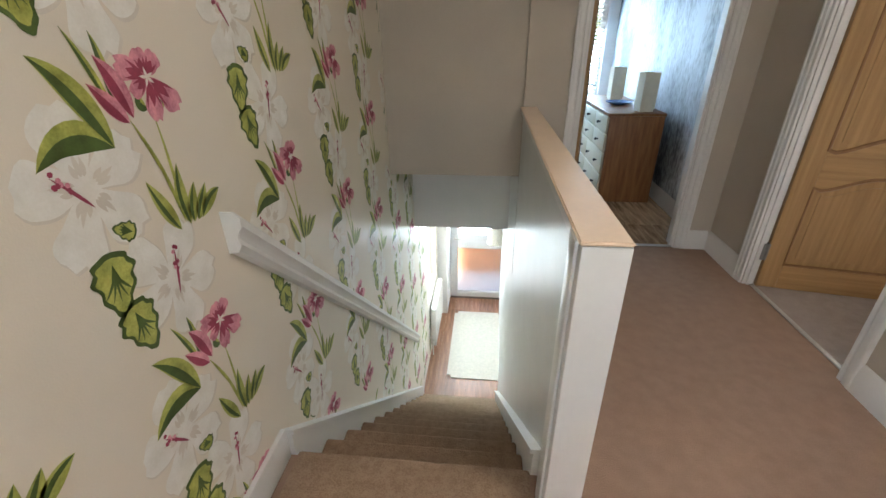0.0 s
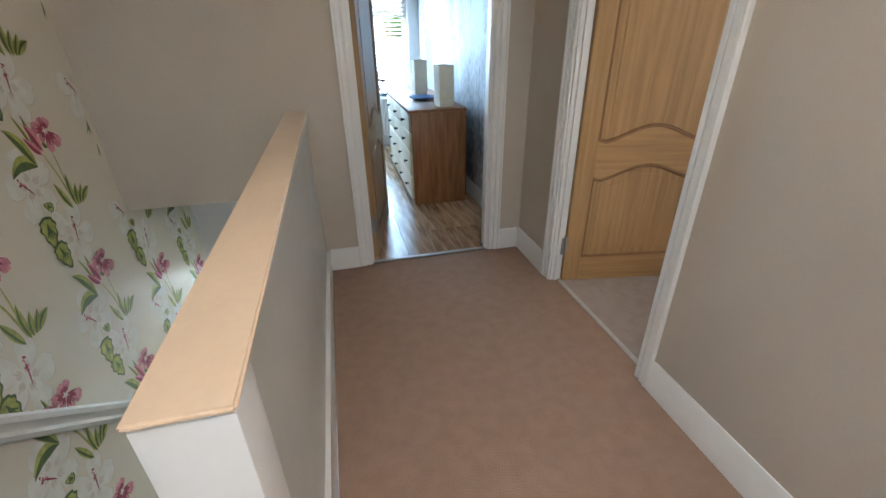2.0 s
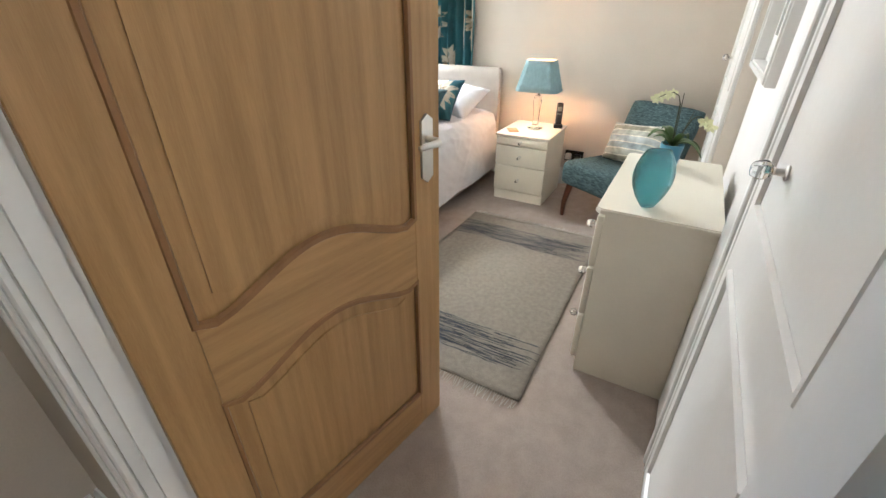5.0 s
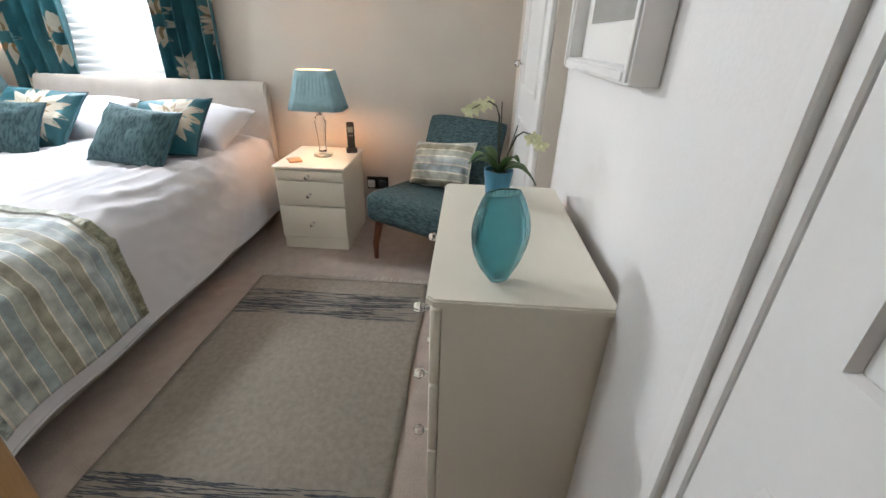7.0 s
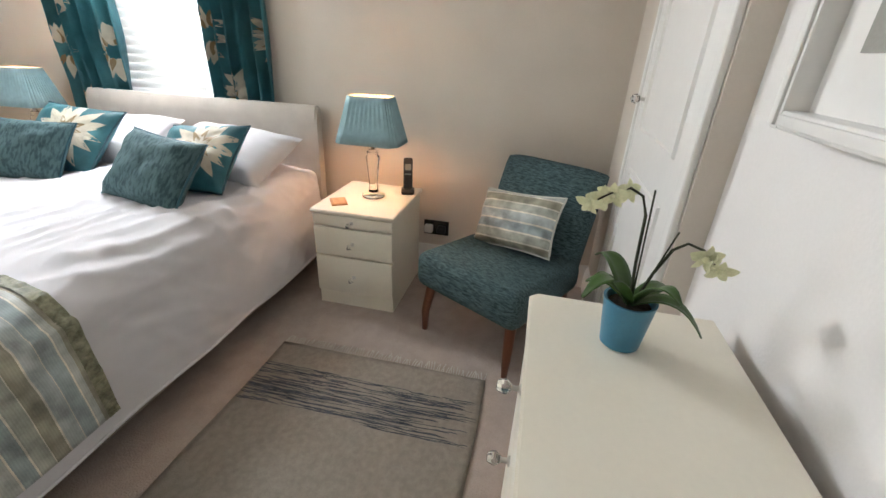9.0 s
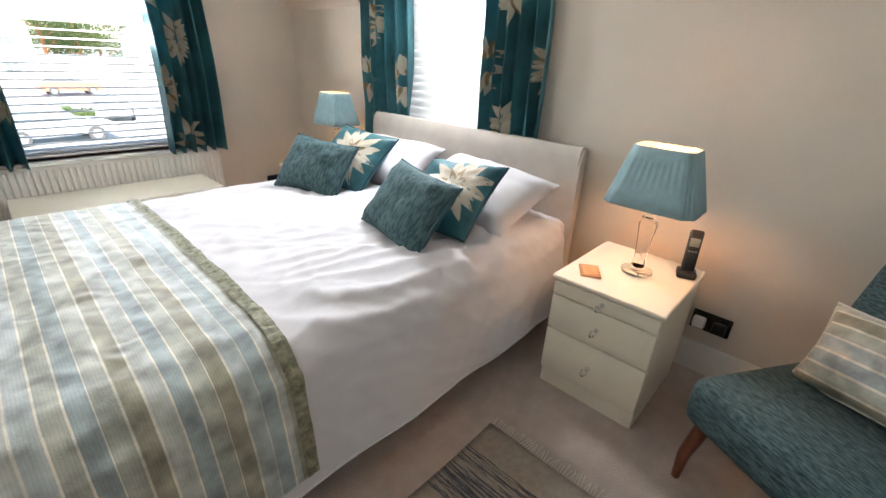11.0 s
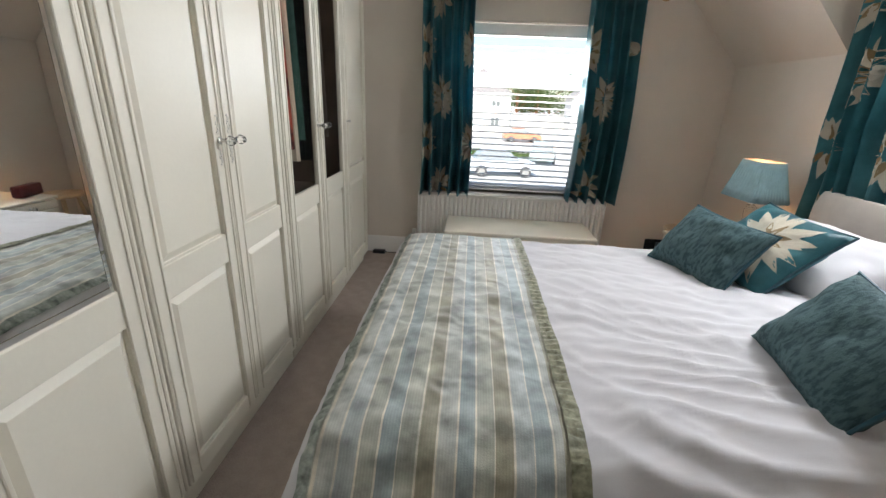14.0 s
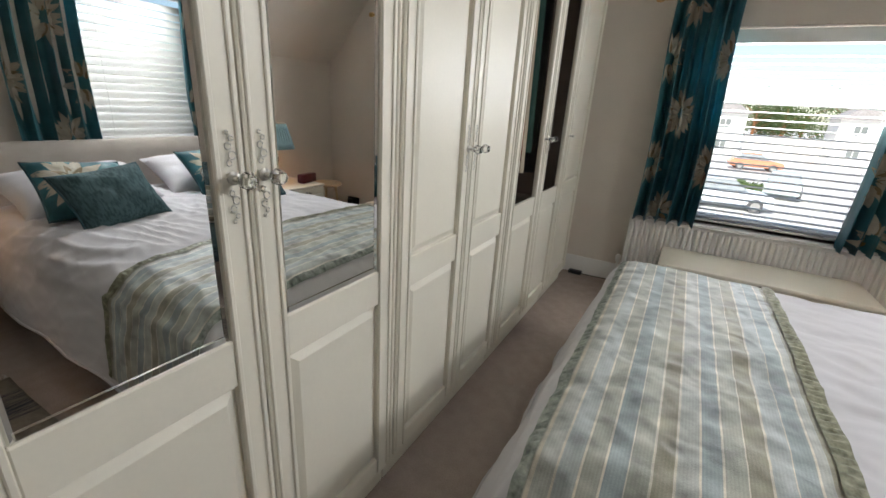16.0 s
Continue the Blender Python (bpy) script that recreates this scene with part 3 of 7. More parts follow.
def oak_door(name, m, label, side=1):
    """Hinge edge at the origin, leaf along +x; side: which face turns to local -y."""
    W, Hh, T = 0.748, 1.985, 0.040
    d = tagged(new(name), label, "door", kind="structure")
    d.matrix_world = m
    st, bot, top = 0.098, 0.155, 1.87
    u0, u1 = st, W - st
    low = eyebrow(u0, u1, 0.605, 0.075)
    upp = eyebrow(u0, u1, 0.800, 0.075)
    bm = B()
    box(bm, 0.02, -0.011, 0.02, W - 0.02, 0.011, Hh - 0.02)
    part("core", bm, OAK, d)
    for a, b in ((0, st), (W - st, W)):
        bm = B()
        box(bm, a, -T / 2, 0.006, b, T / 2, Hh, 0.002, 1)
        part("stile", bm, OAK, d)
    bm = B()
    box(bm, u0, -T / 2, 0.006, u1, T / 2, bot)
    part("rail", bm, OAKLYING, d)
    bm = B()
    box(bm, u0, -T / 2, top, u1, T / 2, Hh)
    part("rail", bm, OAKLYING, d)
    bm = B()
    sheet(bm, [[(u, s * T / 2, z) for u, z in low] for s in (-1, 1)])
    sheet(bm, [[(u, s * T / 2, z) for u, z in upp] for s in (-1, 1)])
    for s in (-1, 1):
        sheet(bm, [[(u, s * T / 2, z) for u, z in low], [(u, s * T / 2, z) for u, z in upp]])
    part("rail", bm, OAKLYING, d, "curved middle rail")
    lower = [(u0, bot)] + [(u1, bot)] + low[::-1]
    upper = upp + [(u1, top), (u0, top)]
    for outline in (lower, upper):
        cx = sum(p[0] for p in outline) / len(outline)
        cz = (min(p[1] for p in outline) + max(p[1] for p in outline)) / 2
        hz = (max(p[1] for p in outline) - min(p[1] for p in outline)) / 2
        inner = [(cx + (u - cx) * (1 - 0.045 / 0.28), cz + (z - cz) * (1 - 0.045 / hz)) for u, z in outline]
        bm = B()
        prism(bm, inner, "y", -0.0155, 0.0155)
        part("panel", bm, OAK, d, "raised oak field")
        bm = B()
        # Beads coloured darker than stiles, rails and panels.
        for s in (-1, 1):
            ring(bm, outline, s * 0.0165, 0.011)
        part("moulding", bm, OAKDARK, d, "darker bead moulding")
    for s in (-1, 1):
        bm = B()
        prism(bm, [(W - 0.072, 0.905), (W - 0.072, 1.045), (W - 0.052, 1.06), (W - 0.032, 1.045), (W - 0.032, 0.905), (W - 0.052, 0.89)],
              "y", s * 0.0202, s * 0.027)
        plate = part("handle_plate", bm, NICKEL, d, "satin nickel plate")
        bm = B()
        tube(bm, [(W - 0.052, s * 0.022, 1.0), (W - 0.052, s * 0.060, 1.0), (W - 0.060, s * 0.070, 1.0), (W - 0.10, s * 0.064, 0.998), (W - 0.115, s * 0.058, 0.995)],
             [0.009, 0.009, 0.009, 0.008, 0.006], 10)
        lever = new("lever", finish("lever", bm, NICKEL, 40))
        lever.parent = plate
    for z in (0.225, 1.75):
        bm = B()
        tube(bm, [(-0.006, -T / 2 * side, z - 0.05), (-0.006, -T / 2 * side, z + 0.05)], 0.0075, 8)
        box(bm, -0.004, -0.016, z - 0.05, 0.0, 0.016, z + 0.05)
        box(bm, -0.028, -T / 2 - 0.003, z - 0.05, 0.004, -T / 2 - 0.0005, z + 0.05)
        part("hinge", bm, HINGESTEEL, d, "dull steel hinge")
    return d


oak_door("door_bedroom", pose(2.170, 2.687, 0, 0, 0, -9.9), "open oak door with two arched panels", 1)
oak_door("door_small_room", pose(1.165, 3.255, 0, 0, 0, 77.5), "open dark-lit oak door with arched panels", -1)


# ---- windows, blinds, curtains, radiators ----
def window_unit(name, m, w, h, label, bars=(), fan=None, glass=PANE):
    """Local: x across, y outward, z up, origin at the middle of the sill line."""
    o = tagged(new(name), label, "window", kind="structure")
    o.matrix_world = m
    bm = B()
    f = 0.055
    for x0, z0, x1, z1 in ((-w / 2, 0, -w / 2 + f, h), (w / 2 - f, 0, w / 2, h), (-w / 2 + f, 0, w / 2 - f, f), (-w / 2 + f, h - f, w / 2 - f, h)):
        box(bm, x0, 0.08, z0, x1, 0.14, z1, 0.006)
    part("window_frame", bm, PVC, o, "white plastic frame")
    edges = [f]
    if fan:
        bm = B()
        box(bm, -w / 2 + f, 0.085, fan - 0.04, w / 2 - f, 0.135, fan + 0.04, 0.006)
        part("transom", bm, PVC, o)
        edges += [fan - 0.04, fan + 0.04]
    for x in bars:
        bm = B()
        box(bm, x - 0.03, 0.085, f, x + 0.03, 0.135, h - f, 0.006)
        part("mullion", bm, PVC, o)
    edges.append(h - f)
    for z0, z1 in zip(edges[::2], edges[1::2]):
        bm = B()
        box(bm, -w / 2 + f, 0.105, z0, w / 2 - f, 0.112, z1)
        g = part("pane", bm, glass, o, "clear glass")
        g.visible_shadow = glass is FROSTED
    return o


def blind(name, m, w, h, label, pitch, tilt, depth=0.048, drop=0.0):
    o = thing(name, m, label, "window blind")
    bm = B()
    box(bm, -w / 2, -0.035, h - 0.075, w / 2, 0.03, h, 0.004)
    part("headrail", bm, BLINDSLAT, o, "white pelmet headrail")
    bm = B()
    box(bm, -w / 2 + 0.005, -0.025, 0.0, w / 2 - 0.005, 0.025, 0.016, 0.004)
    part("bottom_rail", bm, BLINDSLAT, o)
    bm = B()
    c, s = math.cos(radians(tilt)), math.sin(radians(tilt))
    prof = [(-1, 0.0), (-0.5, 0.0025), (0, 0.0035), (0.5, 0.0025), (1, 0.0)]
    rows = []
    for x in (-w / 2 + 0.005, w / 2 - 0.005):
        rows.append([(x, depth / 2 * k * c - e * s, depth / 2 * k * s + e * c) for k, e in prof]
                    + [(x, depth / 2 * k * c - (e - 0.0025) * s, depth / 2 * k * s + (e - 0.0025) * c) for k, e in prof[::-1]])
    sheet(bm, rows, True)
    me = finish("slat", bm, BLINDSLAT, 40)
    n = int((h - 0.11) / pitch)
    for k in range(n):
        piece("slat", me, o, (0, 0, 0.035 + k * pitch))
    for x in (-w * 0.36, w * 0.36):
        bm = B()
        tube(bm, [(x, 0.027, 0.01), (x, 0.027, h - 0.05)], 0.0012, 5)
        tube(bm, [(x, -0.027, 0.01), (x, -0.027, h - 0.05)], 0.0012, 5)
        part("ladder_cord", bm, BLINDSLAT, o)
    return o


window_unit("window_1", pose(4.0, NORTH, 0.545), 1.16, 1.195, "white framed bedroom window with a top light", (), 0.82)
window_unit("window_2", pose(EAST, 4.40, 0.72, 0, 0, -90), 0.84, 1.32, "white framed window behind the bed")
window_unit("window_3", pose(1.265, 6.33, 0.60), 1.43, 1.35, "bright white framed small room window", (0.1,))
window_unit("window_4", pose(XW, 5.135, -1.66, 0, 0, 90), 0.83, 1.21, "bright white framed hall window", (), None, FROSTED)
# Unseen window, added to hold the landing's south light.
window_unit("window_added_south", pose(0.75, -1.0, 0.95, 0, 0, 180), 1.1, 1.10, "unseen white framed window added at the landing's south end", (), None, FROSTED)
# Unseen roof window, added only to carry the landing's top light.
added_rooflight = tagged(new("window_added_roof"), "unseen white framed roof window added to light the landing", "window", kind="structure")
bm = B()
for x0, y0, x1, y1 in ((0.95, 0.45, 0.985, 1.15), (1.615, 0.45, 1.65, 1.15), (0.985, 0.45, 1.615, 0.485), (0.985, 1.115, 1.615, 1.15)):
    box(bm, x0, y0, TOP + 0.012, x1, y1, TOP + 0.09, 0.004)
part("window_frame", bm, PVC, added_rooflight, "white frame")
bm = B()
box(bm, 0.985, 0.485, TOP + 0.03, 1.615, 1.115, TOP + 0.036)
part("pane", bm, PANE, added_rooflight, "clear glass").visible_shadow = False
blind("venetian_blind", pose(4.0, NORTH + 0.035, 0.56), 1.12, 1.165, "white wooden venetian blind with open slats", 0.045, 4)
blind("venetian_blind", pose(EAST + 0.035, 4.40, 0.735, 0, 0, -90), 0.80, 1.09, "white venetian blind with half closed slats", 0.046, 60)
blind("venetian_blind", pose(1.265, 6.365, 0.62), 1.39, 1.31, "white venetian blind in bright daylight", 0.045, 20)

for nm, x0, x1, y0, y1, z in (("window_sill_1", 3.36, 4.64, NORTH - 0.06, NORTH + 0.09, 0.545), ("window_sill_3", 0.5, 2.03, 6.29, 6.42, 0.60)):
    bm = B()
    box(bm, x0, y0, z - 0.028, x1, y1, z, 0.006)
    setting(nm, bm, GLOSS, "white painted window board", "window sill")
bm = B()
box(bm, EAST - 0.03, 3.95, 0.692, EAST + 0.09, 4.85, 0.72, 0.006)
setting("window_sill_2", bm, GLOSS, "white painted window board", "window sill")


def petal_shape(n, length, width, tip=1.0):
    pts = []
    for k in range(n + 1):
        s = k / n
        pts.append((length * s, width * math.sin(math.pi * min(1, s ** 0.8)) ** 0.8 * (1 - 0.25 * s * tip)))
    return pts + [(a, -b) for a, b in pts[-2:0:-1]]


def cloth_surface(w, h, folds, depth, seed, flare=0.12, tucked=0.0):
    """Curtain surface: local x across, y out of the wall, z up; returns a function of (u, v) in 0..1."""
    rnd = random.Random(seed)
    ph = [rnd.uniform(-0.5, 0.5) for _ in range(6)]

    def at(u, v):
        sway = depth * (0.75 + 0.35 * (1 - v))
        if tucked:
            sway *= 1 + 1.0 * max(0.0, min(1.0, (v - tucked) / 0.18))
        a = 2 * math.pi * folds * u + ph[0] + 0.5 * math.sin(3 * u + ph[1])
        y = sway * math.sin(a) + 0.25 * sway * math.sin(2.3 * a + ph[2])
        squeeze = 1 + flare * (1 - v) * 0.5
        x = (u - 0.5) * w * squeeze + 0.18 * sway * math.cos(a + ph[3]) + 0.012 * math.sin(5 * v + ph[4])
        return Vector((x, -y, v * h))
    return at


def flower_print(bm, put, cx, cz, r, turn, rnd):
    """Large layered flower drawn on a cloth surface; material slots 1 cream, 2 bronze."""
    for ringno, (count, rad, slot) in enumerate(((12, 0.92, 1), (11, 0.76, 1), (8, 0.56, 2))):
        for k in range(count):
            a = turn + 2 * math.pi * (k + 0.4 * ringno) / count + rnd.uniform(-0.08, 0.08)
            s = r * rad * rnd.uniform(0.88, 1.08)
            pts = [(cx + (0.22 * r + p) * math.cos(a) - q * math.sin(a), cz + (0.22 * r + p) * math.sin(a) + q * math.cos(a))
                   for p, q in petal_shape(7, s, s * (0.20, 0.21, 0.19)[ringno])]
            vs = [put(p, q, 0.0018 + 0.0004 * ringno) for p, q in pts]
            if any(v is None for v in vs):
                continue
            c = put(sum(p[0] for p in pts) / len(pts), sum(p[1] for p in pts) / len(pts), 0.002 + 0.0004 * ringno)
            cv = bm.verts.new(c)
            ring_v = [bm.verts.new(v) for v in vs]
            for i in range(len(ring_v)):
                f = bm.faces.new((cv, ring_v[i], ring_v[(i + 1) % len(ring_v)]))
                f.material_index = slot


def curtain(name, m, w, h, folds, depth, seed, label, tucked=0.0):
    """Gathered curtain hung from the top, printed with large flowers."""
    o = thing(name, m, label, "curtain", "bedroom curtains")
    at = cloth_surface(w, h, folds, depth, seed, 0.12, tucked)
    nu, nv = 90, 26
    bm = B()
    front = [[at(i / nu, j / nv) for i in range(nu + 1)] for j in range(nv + 1)]
    sheet(bm, front)
    me = part("cloth", bm, [TEALSATIN, TEALDARK], o, "teal satin cloth", 80)
    sol = me.modifiers.new("thickness", "SOLIDIFY")
    sol.thickness, sol.offset = 0.003, -1.0
    rnd = random.Random(seed + 50)
    bm = B()
    full = w * 2.1

    def put(a, b, lift):
        u, v = a / full, b / h
        if not (0.005 < u < 0.995 and 0.004 < v < 0.998):
            return None
        p = at(u, v)
        e = 0.004
        n = (at(min(u + e, 1), v) - at(max(u - e, 0), v)).cross(at(u, min(v + e, 1)) - at(u, max(v - e, 0)))
        n = n.normalized()
        if n.y > 0:
            n = -n
        return p + n * lift
    row = 0
    z = rnd.uniform(0.02, 0.1)
    while z < h:
        x = (0.10 if row % 2 else 0.30) * 1.0 + rnd.uniform(-0.03, 0.03)
        while x < full + 0.1:
            flower_print(bm, put, x, z, 0.145, rnd.uniform(0, 6), rnd)
            x += 0.66
        z += 0.32
        row += 1
    pr = new("flower_print", finish("flower_print", bm, [TEALSATIN, PETALCREAM, PETALTAUPE], 80))
    pr.parent = me
    tagged(pr, "cream and bronze flowers", kind="stuff")
    return o


HPOLE = 1.885
for nm, x, w, sd in (("curtain", 3.44, 0.36, 3), ("curtain", 4.545, 0.34, 4)):
    curtain(nm, pose(x, NORTH - 0.085, 0.525), w, HPOLE - 0.525, 5.3, 0.052, sd, "gathered teal curtain with cream flowers beside the window")
curtain("curtain", pose(EAST - 0.045, 3.835, 0.85, 0, 0, -90), 0.36, HPOLE + 0.19 - 0.85, 5.2, 0.027, 7, "teal flowered curtain behind the headboard", 0.04)
curtain("curtain", pose(EAST - 0.045, 4.80, 0.69, 0, 0, -90), 0.40, HPOLE + 0.19 - 0.69, 5.2, 0.027, 8, "teal flowered curtain beside the bed", 0.15)


def pole(m, length, label):
    o = thing("curtain_pole", m, label, "curtain pole")
    bm = B()
    tube(bm, [(-length / 2, 0, 0), (length / 2, 0, 0)], 0.011, 12)
    part("rod", bm, BRASS, o)
    for s in (-1, 1):
        bm = B()
        lathe(bm, [(0.004, -0.03), (0.016, -0.02), (0.021, 0.0), (0.016, 0.018), (0.004, 0.026)], 14)
        f = part("finial", bm, BRASS, o, "brass ball finial")
        f.matrix_local = pose(s * (length / 2 + 0.015), 0, 0, 0, 90, 0)
        bm = B()
        box(bm, s * length * 0.44 - 0.008, -0.01, -0.02, s * length * 0.44 + 0.008, 0.085, 0.008, 0.003)
        part("bracket", bm, BRASS, o)
    return o


pole(pose(4.0, NORTH - 0.085, HPOLE + 0.005), 1.64, "slim brass curtain pole over the window")
pole(pose(EAST - 0.085, 4.40, HPOLE + 0.195, 0, 0, -90), 1.40, "slim brass curtain pole behind the bed")


def radiator(name, m, w, h, label):
    o = thing(name, m, label, "radiator")
    bm = B()
    rows = []
    n = int(w / 0.0335)
    xs = []
    for k in range(n):
        x = -w / 2 + w * k / n
        xs += [(x + 0.002, 0.0), (x + 0.010, -0.012), (x + 0.024, -0.012), (x + 0.0315, 0.0)]
    for z in (0.02, h - 0.02):
        rows.append([(x, y, z) for x, y in xs])
    sheet(bm, rows)
    box(bm, -w / 2, 0.001, 0.0, w / 2, 0.02, h)
    part("front_panel", bm, RADIATOR, o, "white pressed steel panel", 25)
    bm = B()
    box(bm, -w / 2, -0.012, h, w / 2, 0.055, h + 0.008, 0.003)
    for k in range(int(w / 0.05)):
        box(bm, -w / 2 + 0.02 + k * 0.05, 0.0, h + 0.008, -w / 2 + 0.05 + k * 0.05, 0.04, h + 0.0095)
    part("top_grille", bm, RADIATOR, o)
    for s in (-1, 1):
        bm = B()
        box(bm, s * w / 2 - 0.004, -0.012, 0.0, s * w / 2 + 0.004, 0.055, h, 0.002)
        part("side_panel", bm, RADIATOR, o)
    bm = B()
    tube(bm, [(-w / 2 - 0.03, 0.03, 0.05), (-w / 2 - 0.03, 0.03, -0.13)], 0.0075, 8)
    lathe(bm, [(0.012, 0), (0.018, 0.01), (0.018, 0.05), (0.012, 0.06)], 12, (-w / 2 - 0.03, 0.03, 0.03))
    part("valve", bm, RADIATOR, o)
    return o


radiator("radiator", pose(3.967, NORTH - 0.075, 0.135), 1.43, 0.392, "long white ridged radiator under the bedroom window")
radiator("radiator", pose(XW + 0.07, 5.20, HALL + 0.14, 0, 0, 90), 0.80, 0.56, "white ridged radiator in the hall")
radiator("radiator", pose(1.25, 6.33 - 0.07, 0.12), 1.0, 0.45, "white radiator under the small room window")


# ---- fitted wardrobe ----
def raised_panel(bm, y0, y1, z0, z1, x, lift=0.012, bead=0.022):
    """A bevelled field standing on a door face that looks to +x."""
    a = [(x, y0, z0), (x, y1, z0), (x, y1, z1), (x, y0, z1)]
    b = [(x + lift, y0 + bead, z0 + bead), (x + lift, y1 - bead, z0 + bead), (x + lift, y1 - bead, z1 - bead), (x + lift, y0 + bead, z1 - bead)]
    sheet(bm, [[Vector(p) for p in a], [Vector(p) for p in b]], True)
    vs = [bm.verts.new(p) for p in b]
    bm.faces.new(vs)
    return bm


def crystal_knob(parent, at, axis, size=0.016, base=NICKEL):
    """Faceted glass knob on a metal stalk, pointing along an axis."""
    k = new("knob")
    k.parent = parent
    turn = {"x": pose(0, 0, 0, 0, 90, 0), "y": pose(0, 0, 0, -90, 0, 0), "-y": pose(0, 0, 0, 90, 0, 0), "-x": pose(0, 0, 0, 0, -90, 0)}[axis]
    k.matrix_local = Matrix.Translation(at) @ turn
    bm = B()
    lathe(bm, [(size * 0.75, 0), (size * 0.8, 0.003), (size * 0.4, 0.006), (size * 0.35, 0.018), (size * 0.55, 0.021)], 12)
    part("stalk", bm, base, k)
    bm = B()
    lathe(bm, [(size * 0.55, 0.021), (size, 0.030), (size * 1.02, 0.036), (size * 0.7, 0.048), (size * 0.4, 0.050)], 8)
    part("crystal", bm, CRYSTAL, k, "faceted clear crystal", 5)
    return k


FX = 2.860
WTOP = 2.33


def leaf_frame(bm, y0, y1, z0, z1, st=0.055):
    """Stiles and rails of a wardrobe door with a stepped inner edge."""
    mid0, mid1 = 0.690, 0.785
    for a, b, p, q in ((y0, y0 + st, z0, z1), (y1 - st, y1, z0, z1), (y0 + st, y1 - st, z0, z0 + 0.06),
                       (y0 + st, y1 - st, mid0, mid1), (y0 + st, y1 - st, z1 - 0.07, z1)):
        box(bm, FX, a, p, FX + 0.020, b, q, 0.003, 1)
    for a, b in ((y0 + 0.006, y0 + 0.014), (y1 - 0.014, y1 - 0.006), (y0 + st - 0.010, y0 + st), (y1 - st, y1 - st + 0.010)):
        box(bm, FX + 0.019, a, z0 + 0.01, FX + 0.0245, b, z1 - 0.01, 0.002, 1)
    return mid0, mid1


def wardrobe_door(unit, y0, y1, kind, knob_y, small=False):
    d = new("door")
    d.parent = unit
    z0, z1 = 0.105, 2.20
    st = 0.055
    bm = B()
    m0, m1 = leaf_frame(bm, y0, y1, z0, z1, st)
    part("door_frame", bm, WARDROBE, d)
    bm = B()
    box(bm, FX, y0 + st, z0 + 0.06, FX + 0.006, y1 - st, m0)
    raised_panel(bm, y0 + st + 0.004, y1 - st - 0.004, z0 + 0.064, m0 - 0.004, FX + 0.006)
    part("lower_panel", bm, WARDROBE, d, "", 20)
    bm = B()
    if kind == "panel":
        box(bm, FX, y0 + st, m1, FX + 0.006, y1 - st, z1 - 0.07)
        raised_panel(bm, y0 + st + 0.004, y1 - st - 0.004, m1 + 0.004, z1 - 0.074, FX + 0.006)
        part("upper_panel", bm, WARDROBE, d, "", 20)
    elif kind == "mirror":
        box(bm, FX, y0 + st, m1, FX + 0.012, y1 - st, z1 - 0.07)
        part("mirror", bm, MIRROR, d, "silvered mirror glass", 20)
        bm = B()
        for a, b, p, q in ((y0 + st, y0 + st + 0.012, m1, z1 - 0.07), (y1 - st - 0.012, y1 - st, m1, z1 - 0.07), (y0 + st + 0.012, y1 - st - 0.012, m1, m1 + 0.012)):
            prism(bm, [(FX + 0.0125, a), (FX + 0.0125, b), (FX + 0.0155, (a + b) / 2)], "z", p, q) if q - p > 0.1 else \
                box(bm, FX + 0.0125, a, p, FX + 0.0145, b, q)
    else:
        box(bm, FX + 0.004, y0 + st, m1, FX + 0.009, y1 - st, z1 - 0.07)
        g = part("glass", bm, SMOKED, d, "smoky clear glass")
        g.visible_shadow = False
        bm = B()
    if kind == "mirror":
        part("bevel", bm, MIRROR, d, "bevelled mirror edge", 5)
    elif kind == "glass":
        bm.free()
    kz = 1.07
    side = 1 if knob_y > (y0 + y1) / 2 else -1
    if not small:
        crystal_knob(d, (FX + 0.024, knob_y, kz), "x", 0.014)
        for s in (-1, 1):
            bm = B()
            for k, (dz, r) in enumerate(((0.024, 0.0045), (0.036, 0.0065), (0.050, 0.0055), (0.062, 0.004), (0.071, 0.0028))):
                n = 10
                c = [Vector((FX + 0.0235, knob_y + (0.003 if k % 2 else -0.003) + r * math.cos(6.3 * i / n), kz + s * dz + r * math.sin(6.3 * i / n))) for i in range(n)]
                tube(bm, c, 0.0013, 5)
            part("escutcheon", bm, NICKEL, d, "scrolled metal backplate")
    else:
        bm = B()
        lathe(bm, [(0.007, 0), (0.005, 0.012), (0.009, 0.018), (0.006, 0.026)], 10)
        k = part("knob", bm, NICKEL, d)
        k.matrix_local = pose(FX + 0.022, knob_y, kz, 0, 90, 0)
    return d


